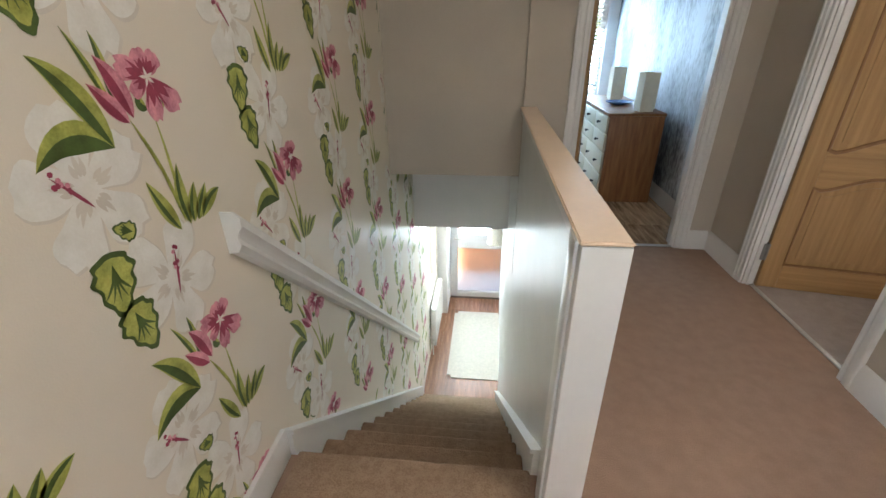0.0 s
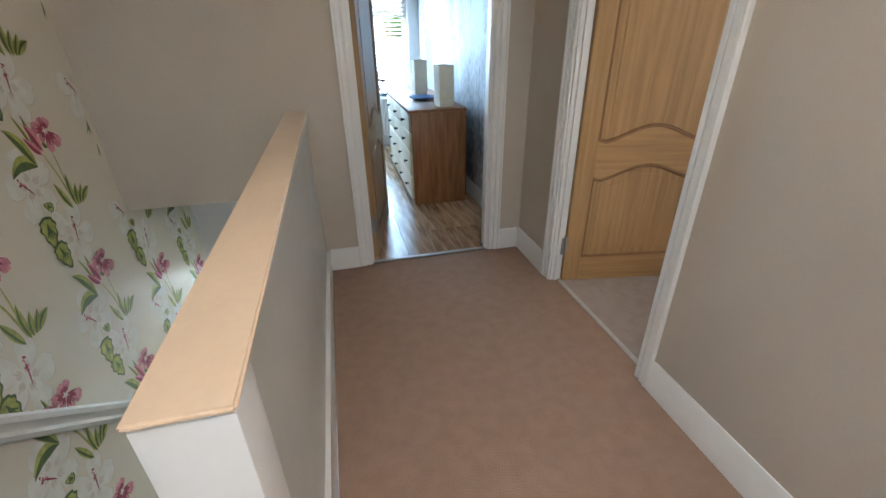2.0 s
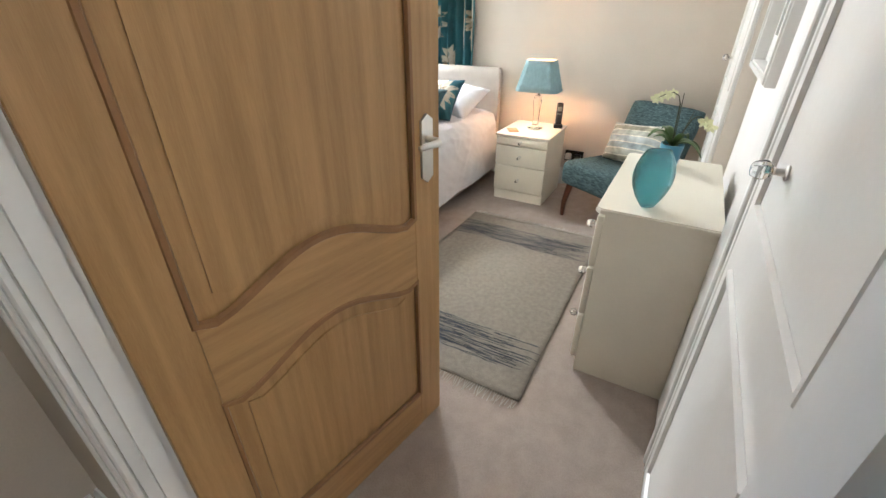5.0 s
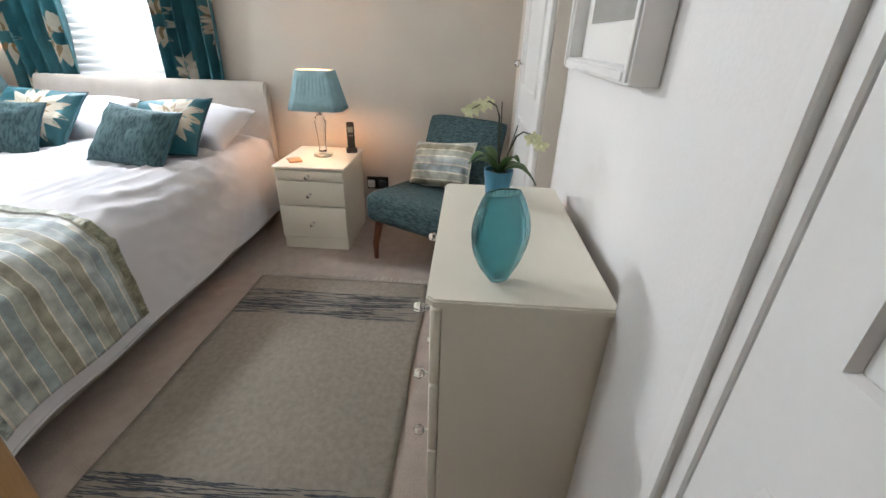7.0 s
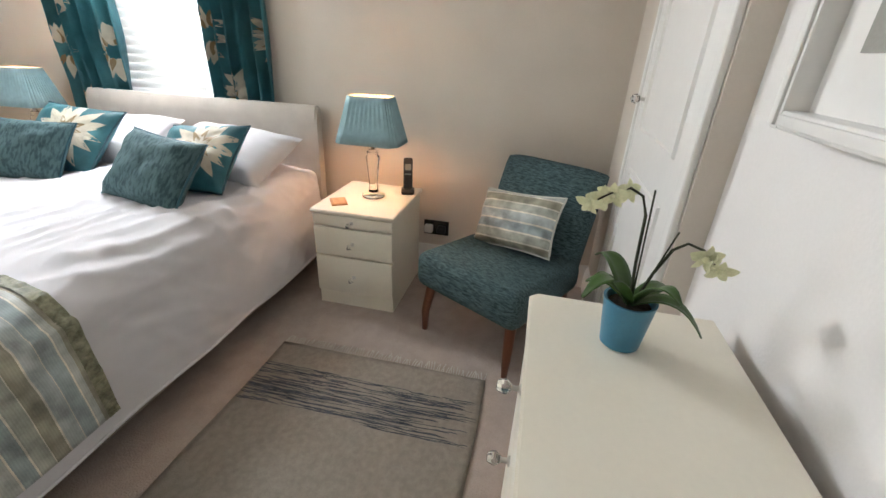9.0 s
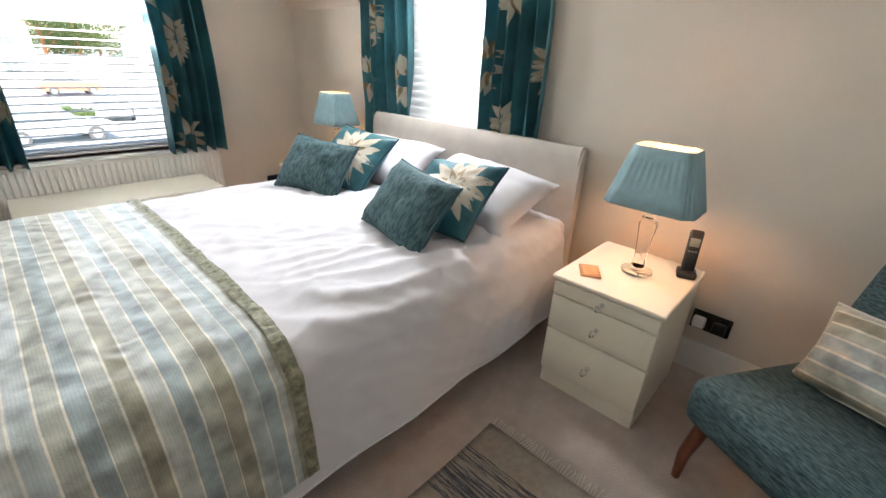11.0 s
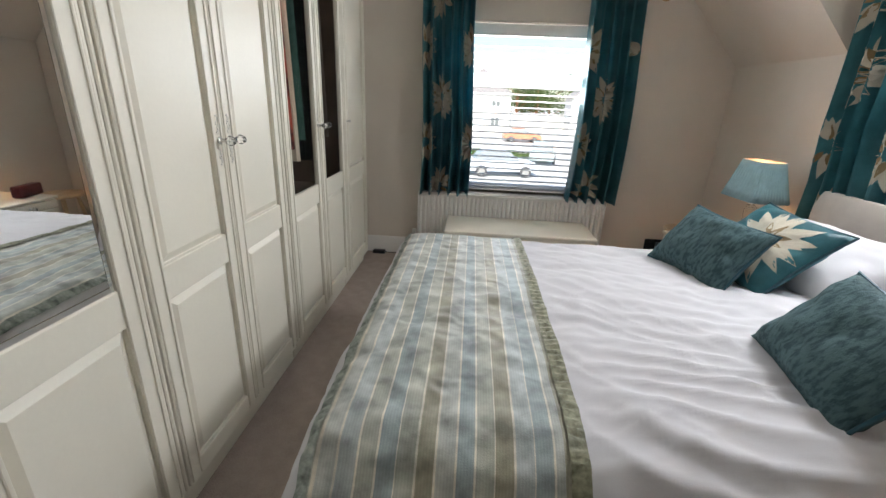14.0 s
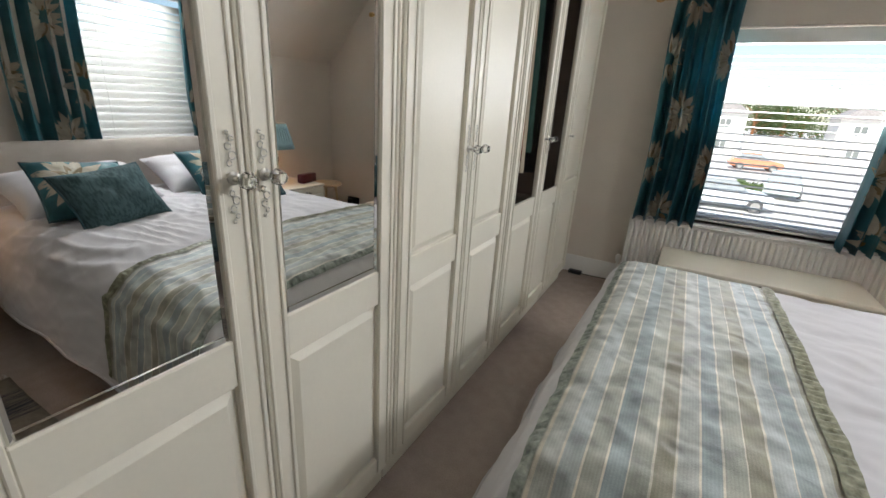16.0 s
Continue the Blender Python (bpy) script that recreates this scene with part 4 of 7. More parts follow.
def wardrobe_unit(y0, y1, kind, label, single=False):
    u = tagged(new("wardrobe"), label, "wardrobe", "fitted wardrobe run")
    bm = B()
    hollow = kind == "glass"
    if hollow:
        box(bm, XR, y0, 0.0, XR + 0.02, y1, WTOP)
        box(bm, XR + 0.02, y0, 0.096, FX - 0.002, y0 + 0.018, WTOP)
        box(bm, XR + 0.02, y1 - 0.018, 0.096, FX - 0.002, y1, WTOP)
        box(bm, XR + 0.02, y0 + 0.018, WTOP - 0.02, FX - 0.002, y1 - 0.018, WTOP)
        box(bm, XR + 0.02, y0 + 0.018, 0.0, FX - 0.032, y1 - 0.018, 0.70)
        # Coloured dark for the shade inside; the other carcasses are ivory.
        part("carcass", bm, DARKVOID, u, "hollow carcass with its inner shade in the colour")
    else:
        box(bm, XR, y0, 0.0, FX - 0.031, y1, 0.096)
        box(bm, XR, y0, 0.096, FX - 0.002, y1, WTOP)
        part("carcass", bm, WARDROBE, u)
    bm = B()
    box(bm, FX - 0.030, y0, 0.0, FX - 0.014, y1, 0.094, 0.004)
    box(bm, FX - 0.0295, y0, 0.070, FX + 0.004, y1, 0.095, 0.004)
    part("plinth", bm, WARDROBE, u, "moulded plinth")
    bm = B()
    box(bm, FX - 0.002, y0, 2.21, FX + 0.03, y1, WTOP, 0.006)
    part("cornice", bm, WARDROBE, u)
    if single:
        wardrobe_door(u, y0 + 0.004, y1 - 0.004, kind, y0 + 0.035, True)
    else:
        mid = (y0 + y1) / 2
        wardrobe_door(u, y0 + 0.014, mid - 0.002, kind, mid - 0.029)
        wardrobe_door(u, mid + 0.002, y1 - 0.014, kind, mid + 0.029)
        for a in (y0, y1 - 0.012):
            bm = B()
            box(bm, FX - 0.002, a, 0.1, FX + 0.014, a + 0.012, 2.21, 0.003, 1)
            part("pilaster", bm, WARDROBE, u)
    return u


wardrobe_unit(2.775, 3.618, "mirror", "ivory double wardrobe with mirrored doors and crystal knobs")
wardrobe_unit(3.622, 4.440, "panel", "ivory double wardrobe with moulded doors")
wardrobe_unit(4.444, 5.300, "glass", "ivory double wardrobe with smoky glass showing clothes")
wardrobe_unit(5.304, 5.80, "panel", "narrow single ivory wardrobe in the room corner", True)
bm = B()
box(bm, XR, 5.803, 0.0, FX - 0.030, NORTH, WTOP, 0.003)
setting("wardrobe_filler", bm, WARDROBE, "ivory filler panel between wardrobe and wall", "panel")


def garment(m, color_mat, length, width, label, seed):
    o = thing("hanging_garment", m, label, "clothes", "clothes in the wardrobe")
    rnd = random.Random(seed)
    bm = B()
    rows = []
    for j in range(15):
        v = j / 14
        hw = width * (0.30 + 0.7 * min(1, v * 6)) * (1 + 0.12 * v) / 2
        th = 0.03 + 0.012 * math.sin(5 * v + seed)
        rows.append([(hw * math.cos(2 * math.pi * k / 20), th * math.sin(2 * math.pi * k / 20) * (1 + 0.4 * math.sin(3 * k + seed)), -length * v)
                     for k in range(20)])
    sheet(bm, rows, True)
    part("cloth", bm, color_mat, o)
    bm = B()
    tube(bm, [(0, 0, 0.0), (0, 0, 0.05), (0.012, 0, 0.065), (0.02, 0, 0.05)], 0.002, 6)
    part("hanger_hook", bm, NICKEL, o)
    return o


bm = B()
tube(bm, [(2.58, 4.486, 2.02), (2.58, 5.270, 2.02)], 0.012, 10)
rail = thing("hanging_rail", Matrix.Identity(4), "steel hanging rail inside the wardrobe", "rail")
part("rod", bm, NICKEL, rail)
CLOTHES = [material("red printed cotton", (0.05, 0.02, 0.025), 0.9, 0.2, 9, second=(0.36, 0.08, 0.05), contrast=(0.42, 0.56)), material("cream knit", (0.62, 0.56, 0.45), 0.9, 0.1, 25),
           material("dark green jersey", (0.03, 0.08, 0.07), 0.9, 0.2, 25), material("black wool", (0.02, 0.02, 0.025), 0.9, 0.2, 25),
           material("dark brown linen", (0.085, 0.068, 0.055), 0.9, 0.2, 25)]
for k, (y, c, ln, lab) in enumerate(((4.585, 3, 1.02, "black wool coat on a hanger"), (4.665, 0, 0.98, "red printed dress on a hanger"), (4.72, 1, 1.04, "cream knitted top on a hanger"),
                                     (4.80, 2, 0.95, "dark green top on a hanger"), (4.92, 3, 1.06, "long black coat on a hanger"), (5.04, 4, 0.92, "dark brown linen coat on a hanger"),
                                     (5.14, 4, 0.96, "dark brown linen dress on a hanger"))):
    garment(pose(2.60, y, 1.95, 0, 0, 0), CLOTHES[c], ln, 0.42, lab, k)


# ---- cupboards either side of the alcove ----
def white_cupboard(name, x0, x1, y, knob_x, label, group=""):
    """Two-panel door in a moulded frame on a wall that looks to +y."""
    c = tagged(new(name), label, "cupboard", group)
    for a, b in ((x0 - 0.06, x0), (x1, x1 + 0.06)):
        bm = B()
        for p, q, d in ((0.0, 0.35, 0.014), (0.35, 0.55, 0.009), (0.55, 1.0, 0.020)):
            u0, u1 = (a + (b - a) * p, a + (b - a) * q) if a >= x1 else (b - (b - a) * q, b - (b - a) * p)
            box(bm, u0, y, 0, u1, y + d, 2.06, 0.003, 1)
        part("jamb_moulding", bm, GLOSS, c, "white moulded surround")
    bm = B()
    box(bm, x0 - 0.06, y, 2.06, x1 + 0.06, y + 0.02, 2.12, 0.003, 1)
    part("head_moulding", bm, GLOSS, c, "white moulded surround")
    d = new("door")
    d.parent = c
    bm = B()
    box(bm, x0 + 0.003, y, 0.01, x1 - 0.003, y + 0.012, 2.05, 0.002, 1)
    part("leaf", bm, GLOSS, d)
    for z0, z1 in ((0.12, 0.80), (0.95, 1.93)):
        bm = B()
        out = [(x0 + 0.09, z0), (x1 - 0.09, z0), (x1 - 0.09, z1), (x0 + 0.09, z1)]
        ring(bm, out, y + 0.013, 0.012)
        part("moulding", bm, GLOSS, d, "raised white bead")
    crystal_knob(d, (knob_x, y + 0.012, 1.05), "y", 0.0165)
    return c


white_cupboard("cupboard", 2.30, 3.00, SOUTH - 0.008, 2.80, "white panelled cupboard door with a crystal knob")
white_cupboard("cupboard", 4.36, 5.00, 1.85, 4.945, "tall white cupboard door beside the armless chair")


# ---- bed ----
bed = thing("bed", pose(0, 0, 0), "double divan bed with an oatmeal headboard", "bed")
BY0, BY1, BX0, BX1 = 3.335, 4.835, 3.300, 5.312
bm = B()
box(bm, BX0 + 0.05, BY0 + 0.05, 0.03, BX1, BY1 - 0.05, 0.33, 0.02, 3)
part("base", bm, DIVAN, bed, "taupe fabric divan base")
bm = B()
box(bm, BX0 + 0.04, BY0 + 0.04, 0.332, BX1, BY1 - 0.04, 0.55, 0.05, 4)
part("mattress", bm, WHITECOTTON, bed)
for x in (3.55, 5.1):
    for y in (3.5, 4.65):
        bm = B()
        lathe(bm, [(0.02, 0), (0.025, 0.035)], 10, (x, y, 0.0))
        part("castor", bm, BLACK, bed)
bm = B()
rows = []
prof = [(5.382, 0.10), (5.318, 0.10), (5.314, 0.5), (5.316, 0.80), (5.322, 0.856), (5.336, 0.876), (5.362, 0.878), (5.380, 0.866)]
prism(bm, [(x, z) for x, z in prof], "y", 3.375, 4.870)
bmesh.ops.bevel(bm, geom=[e for e in bm.edges if abs(e.verts[0].co.y - e.verts[1].co.y) < 0.001], offset=0.012, segments=2, affect="EDGES")
part("headboard", bm, HEADCLOTH, bed, "oatmeal upholstered headboard")


def bed_drape(a, b, lift, wrinkle=1.0):
    """Cloth lying over the bed: a along x from the foot edge, b across from the middle."""
    top = 0.575
    wrinkle *= 0.6 + 0.4 * max(0.0, min(1.0, (a - 0.55) / 0.15))
    half = (BY1 - BY0) / 2 - 0.0
    cy = (BY0 + BY1) / 2
    r = 0.13

    def fold(over, spread=0.12):
        """Distance past the edge turned into (sideways, down)."""
        if over <= -r:
            return over, 0.0
        t = over + r
        arc = r * math.pi / 2
        if t < arc:
            return -r + r * math.sin(t / r), r * (1 - math.cos(t / r))
        return spread * (t - arc), r + (t - arc) * (0.99 - 0.1 * spread)
    sx, dx = fold(-a, 0.32)
    sb = 1 if b >= 0 else -1
    sy, dy = fold(abs(b) - half)
    x = BX0 - sx if a < r else BX0 + a
    y = cy + sb * (half + sy) if abs(b) > half - r else cy + b
    drop = max(dx, dy) + 0.35 * min(dx, dy)
    crown = 0.018 * (1 - (b / half) ** 2 if abs(b) < half else 0)
    v = Vector((a * 2.3, b * 3.1, 1.7))
    n1 = noise.noise(v)
    n2 = noise.noise(Vector((a * 5.5 + 0.8 * b, b * 8.0 - a * 4.0, 4.2)))
    n3 = abs(noise.noise(Vector((a * 4.0 + b * 2.2, b * 11.0 + a * 5.0, 9.0))))
    crease = abs(noise.noise(Vector((a * 1.6, b * 2.2 + 0.6 * a, 2.0))))
    n4 = noise.noise(Vector((a * 7.0 + b * 16.0, b * 5.0 - a * 9.0, 3.3)))
    n5 = abs(noise.noise(Vector((a * 3.0 - b * 13.0, b * 3.0 + a * 6.0, 6.1))))
    q = b * 9.0 + a * 7.5 + 1.1 * noise.noise(Vector((a * 2.0, b * 2.0, 0.5)))
    ridge = max(0.0, 1 - 5.0 * abs(noise.noise(Vector((q, a * 1.7 - b * 1.5, 1.1))))) ** 1.5
    q2 = b * 12.0 - a * 5.0 + 1.4 * noise.noise(Vector((a * 2.4, b * 1.8, 7.5)))
    ridge2 = max(0.0, 1 - 5.0 * abs(noise.noise(Vector((q2, a * 1.3 + b * 1.2, 8.1))))) ** 1.5
    warp = 0.35 * noise.noise(Vector((a * 2.2, b * 2.6, 21.0)))
    pleat = math.sin(26.0 * (0.55 * b - 0.83 * a + 0.12 * noise.noise(Vector((a * 3.0, b * 3.0, 30.0)))) + 9.0 * warp)
    pleat = max(0.0, pleat) ** 2 * max(0.0, 0.25 + noise.noise(Vector((a * 2.6, b * 1.9, 25.0))))
    amt = 0.5 + 0.5 * noise.noise(Vector((a * 1.3, b * 1.3, 12.0)))
    w = (0.015 if b < 0 else 0.008) * wrinkle * pleat + wrinkle * (0.0085 * ridge * amt + 0.0065 * ridge2 * (1 - amt)) + wrinkle * (0.009 * n1 + 0.006 * n2 - 0.009 * n3 + 0.0045 * n4 - 0.008 * n5 - 0.014 * max(0, 0.10 - crease) * 6)
    run = b + 0.20 * a + 0.045 * noise.noise(Vector((a * 2.2, b * 3.0, 14.0)))
    comb = (0.5 + 0.5 * math.sin(2 * math.pi * run / 0.078 + 4.5 * noise.noise(Vector((a * 1.7, b * 4.5, 17.0))))) ** 2.2
    where = max(0.0, min(1.0, (a - 0.62) / 0.22)) * max(0.0, min(1.0, (1.55 - a) / 0.30)) * max(0.0, 0.35 + 1.1 * noise.noise(Vector((a * 1.6, b * 2.3, 19.0))))
    w += 0.0125 * wrinkle * comb * where * (1.0 - 0.85 * max(0.0, min(1.0, (b + 0.15) / 0.3)))
    w *= 1.0 - 0.35 * max(0.0, min(1.0, (b + 0.05) / 0.35))
    side = min(1, drop / 0.25)
    hem = 0.007 * side * math.sin(a * 13 + 2.2 * math.sin(b * 4) + 3 * n1) * (1 if dy > dx else 0) + \
        0.012 * side * math.sin(b * 12 + 2 * n1) * (1 if dx >= dy else 0)
    if dy > dx:
        y += sb * (hem * 0.8 + 0.5 * w)
    elif dx > 0.02:
        x -= hem * 0.8 + 0.5 * w
    z = top + crown - drop + w * (1 - 0.6 * side)
    out = lift
    return Vector((x - (out if dx > r * 0.6 else 0), y + sb * (out if dy > r * 0.6 else 0), z + out * (1 - 0.5 * side)))


NA, NB = 200, 210
bm = B()
rows = []
for i in range(NA + 1):
    a = -0.50 + (5.22 - BX0 + 0.50) * i / NA
    rows.append([bed_drape(a, -1.14 + 2.28 * j / NB, 0.0) for j in range(NB + 1)])
sheet(bm, rows)
duvet = thing("duvet", pose(0, 0, 0), "creased white cotton duvet spread over the bed", "duvet")
cover = part("cover", bm, WHITECOTTON, duvet, "", 80)
bm = B()
tube(bm, [p + Vector((0, 0, 0.004)) for p in [r[0] for r in rows[::3]]], 0.006, 6)
part("hem", bm, WHITECOTTON, duvet)
bm = B()
tube(bm, [p + Vector((0, 0, 0.004)) for p in rows[0][::3]], 0.006, 6)
part("hem", bm, WHITECOTTON, duvet)
sol = cover.modifiers.new("thickness", "SOLIDIFY")
sol.thickness, sol.offset = 0.012, -1.0

SKYB, SAGE, OLIVE, TEALB, LINEN, MIST = (0.375, 0.41, 0.405), (0.36, 0.37, 0.32), (0.295, 0.28, 0.21), (0.29, 0.34, 0.345), (0.64, 0.60, 0.51), (0.405, 0.42, 0.39)
pal = [MIST, SKYB, SAGE, TEALB, SAGE, OLIVE, MIST, TEALB, SAGE, OLIVE, SKYB, TEALB, MIST]
p = 0.075
bands = [(0.0, SAGE), (0.06, LINEN)]
for k, c in enumerate(pal):
    bands.append((p, c))
    bands.append((p + 0.0615, LINEN))
    p += 0.068
bands = [b for b in bands if b[0] < 0.925] + [(0.925, OLIVE)]
RUNNER = striped("striped satin runner", "X", bands, 0.52, 0.2, rib=0.0062, sheen=0.2, span=(3.335, 3.90))
rn, rl = RUNNER.node_tree.nodes, RUNNER.node_tree.links
crush = rn.new("ShaderNodeTexNoise")
crush.noise_type = "RIDGED_MULTIFRACTAL"
crush.inputs["Scale"].default_value, crush.inputs["Detail"].default_value, crush.inputs["Distortion"].default_value = 9.0, 3.0, 1.0
rl.new(rn["Texture Coordinate"].outputs["Object"], crush.inputs["Vector"])
crushed = rn.new("ShaderNodeBump")
crushed.inputs["Strength"].default_value, crushed.inputs["Distance"].default_value = 0.9, 0.010
rl.new(crush.outputs["Fac"], crushed.inputs["Height"])
rl.new(rn["Bump"].outputs["Normal"], crushed.inputs["Normal"])
rl.new(crushed.outputs["Normal"], rn["Principled BSDF"].inputs["Normal"])
runner = thing("bed_runner", pose(0, 0, 0), "striped blue, sage and olive satin runner across the bed foot", "bed runner")
bm = B()
rows = []
for i in range(61):
    a = 0.040 + 0.560 * i / 60
    rows.append([bed_drape(a, -1.09 + 2.18 * j / 200, 0.010) for j in range(201)])
sheet(bm, rows)
body = part("cloth", bm, RUNNER, runner, "striped satin", 80)
sol = body.modifiers.new("thickness", "SOLIDIFY")
sol.thickness, sol.offset = 0.004, -1.0
PIPING = material("olive ruched border", (0.15, 0.145, 0.085), 0.5, 0.3, 40, 0.4, 120, second=(0.25, 0.25, 0.17))
RUCHE = material("sage ruched border", (0.17, 0.20, 0.18), 0.5, 0.3, 40, 0.4, 120, second=(0.34, 0.37, 0.33))
for a0, a1, edge, say in ((0.035, 0.066, RUCHE, "ruched sage border"), (0.568, 0.605, PIPING, "ruched olive border")):
    bm = B()
    rows = []
    for i in range(5):
        a = a0 + (a1 - a0) * i / 4
        rows.append([bed_drape(a, -1.09 + 2.18 * j / 300, 0.014 + 0.004 * math.sin(j * 1.9) * math.sin(math.pi * i / 4)) for j in range(301)])
    sheet(bm, rows)
    part("border", bm, edge, runner, say, 60)


# ---- pillows and cushions ----
def pillow_mesh(bm, w, h, t, seed, sag=0.0, pinch=0.16, n=26):
    """Stuffed cushion in the local xz plane, thickness along y, centre at the origin."""
    def at(u, v, s):
        e = (1 - abs(u) ** 3.2) * (1 - abs(v) ** 3.2)
        pull = 1 - pinch * ((1 - v * v) * u * u * 0.5 + 0)
        pull2 = 1 - pinch * ((1 - u * u) * v * v * 0.5 + 0)
        nz = 0.012 * noise.noise(Vector((u * 2.2 + seed, v * 2.2, s)))
        nz += 0.005 * noise.noise(Vector((u * 6 + seed, v * 6, s + 5)))
        th = t / 2 * max(0, e) ** 0.55 + nz * min(1, e * 3)
        return Vector((w / 2 * u * pull, s * th, h / 2 * v * pull2 - sag * (1 - abs(u))))
    for s in (-1, 1):
        sheet(bm, [[at(-1 + 2 * i / n, -1 + 2 * j / n, s) for i in range(n + 1)] for j in range(n + 1)])
    bmesh.ops.remove_doubles(bm, verts=bm.verts, dist=0.0008)
    return at


def cushion(name, m, w, h, t, mat, label, category, seed, piping=None, group="", flower=False):
    o = thing(name, m, label, category, group)
    bm = B()
    at = pillow_mesh(bm, w, h, t, seed)
    body = part("cover", bm, mat, o, "", 80)
    if piping:
        pts = []
        n = 16
        for e in range(4):
            for k in range(n):
                s = -1 + 2 * k / n
                u, v = ((s, -1), (1, s), (-s, 1), (-1, -s))[e]
                pts.append(at(u, v, 1))
        pts.append(pts[0])
        bm = B()
        tube(bm, pts, 0.005, 6)
        part("piping", bm, piping, o)
    if flower:
        bm = B()
        rnd = random.Random(seed)

        def put(a, b, lift):
            u, v = a / (w / 2), b / (h / 2)
            u, v = max(-0.985, min(0.985, u)), max(-0.985, min(0.985, v))
            return at(u, v, -1) + Vector((0, -lift - 0.0022, 0))
        for cx, cz, r in flower:
            for ringno, (count, rad, slot) in enumerate(((13, 1.0, 0), (11, 0.74, 0), (9, 0.50, 1), (7, 0.30, 0))):
                for k in range(count):
                    a = 2 * math.pi * (k + 0.5 * ringno) / count + rnd.uniform(-0.1, 0.1)
                    s = r * rad * rnd.uniform(0.88, 1.06)
                    pts = [(cx + p * math.cos(a) - q * math.sin(a), cz + p * math.sin(a) + q * math.cos(a)) for p, q in petal_shape(9, s, s * 0.175)]
                    vs = [put(p, q, 0.0006 * ringno) for p, q in pts]
                    c = put(cx + 0.55 * s * math.cos(a), cz + 0.55 * s * math.sin(a), 0.0006 * ringno)
                    if c is None or any(v is None for v in vs):
                        continue
                    cv = bm.verts.new(c)
                    rv = [bm.verts.new(v) for v in vs]
                    mx, mz = cx + 0.55 * s * math.cos(a), cz + 0.55 * s * math.sin(a)
                    outer = rv
                    rv = [bm.verts.new(put(mx + 0.5 * (p - mx), mz + 0.5 * (q - mz), 0.0006 * ringno)) for p, q in pts]
                    for i in range(len(rv)):
                        bm.faces.new((rv[i], outer[i], outer[(i + 1) % len(rv)], rv[(i + 1) % len(rv)])).material_index = slot
                        bm.faces.new((cv, rv[i], rv[(i + 1) % len(rv)])).material_index = slot
        pr = new("flower_print", finish("flower_print", bm, [PETALCREAM, PETALTAUPE], 80))
        pr.parent = body
        tagged(pr, "cream and bronze flower", kind="stuff")
    return o


def lean(x, y, z, yaw, tip, spin=0):
    """Cushion face turned to yaw (degrees, 0 looks to -y), leaned back by tip."""
    return pose(x, y, z, 0, 0, yaw) @ pose(0, 0, 0, -tip, 0, 0) @ pose(0, 0, 0, 0, spin, 0)


cushion("pillow", lean(5.03, 3.74, 0.655, -90, 67, 4), 0.66, 0.42, 0.17, WHITECOTTON, "plump white pillow against the headboard", "pillow", 1, group="bed pillows")
cushion("pillow", lean(5.05, 4.47, 0.660, -90, 65, -3), 0.68, 0.42, 0.17, WHITECOTTON, "white pillow on the window side of the bed", "pillow", 2, group="bed pillows")
cushion("cushion", lean(4.765, 3.66, 0.700, -92, 50, -6), 0.39, 0.36, 0.13, TEALSATIN, "teal cushion with a large cream flower, leaning on the pillow", "cushion", 3, TEALDARK,
        "bed cushions", [(0.05, 0.015, 0.178)])
cushion("cushion", lean(4.83, 4.43, 0.708, -85, 46, 4), 0.44, 0.37, 0.13, TEALSATIN, "teal flowered cushion nearer the gable window", "cushion", 4, TEALDARK,
        "bed cushions", [(0.04, 0.0, 0.20), (-0.17, -0.13, 0.11)])
cushion("cushion", lean(4.565, 3.69, 0.690, -96, 38, 5), 0.40, 0.31, 0.14, VELVET, "dark teal velvet cushion in front of the flowered one", "cushion", 5, TEALDARK, "bed cushions")
cushion("cushion", lean(4.62, 4.44, 0.690, -72, 38, 4), 0.40, 0.30, 0.14, VELVET, "dark teal velvet cushion on the far side of the bed", "cushion", 6, TEALDARK, "bed cushions")


# ---- bedside tables ----
def bedside(m, label):
    """Front looks to -x; origin at the middle of the front edge on the floor."""
    o = thing("bedside_table", m, label, "bedside table", "bedside tables")
    W, D = 0.402, 0.475
    bm = B()
    box(bm, 0.028, -W / 2 + 0.012, 0.0, D - 0.01, W / 2 - 0.012, 0.482)
    part("body", bm, CREAM, o)
    bm = B()
    box(bm, 0.022, -W / 2 + 0.012, 0.0, 0.0275, W / 2 - 0.012, 0.070)
    part("plinth", bm, CREAM, o)
    bm = B()
    box(bm, 0.0, -W / 2, 0.4825, D, W / 2, 0.502, 0.007, 3)
    part("tabletop", bm, CREAM, o)
    for z0, z1 in ((0.424, 0.479), (0.276, 0.418), (0.078, 0.270)):
        bm = B()
        box(bm, 0.006, -W / 2 + 0.010, z0, 0.027, W / 2 - 0.010, z1, 0.006, 2)
        d = part("drawer", bm, CREAM, o, "cream drawer front")
        crystal_knob(d, (0.006, 0.0, (z0 + z1) / 2), "-x", 0.0115)
    return o


bedside(pose(4.838, 2.983, 0.002), "cream three-drawer bedside table holding lamp and phone")
bedside(pose(4.86, 5.150, 0.002), "cream bedside table under the far lamp")


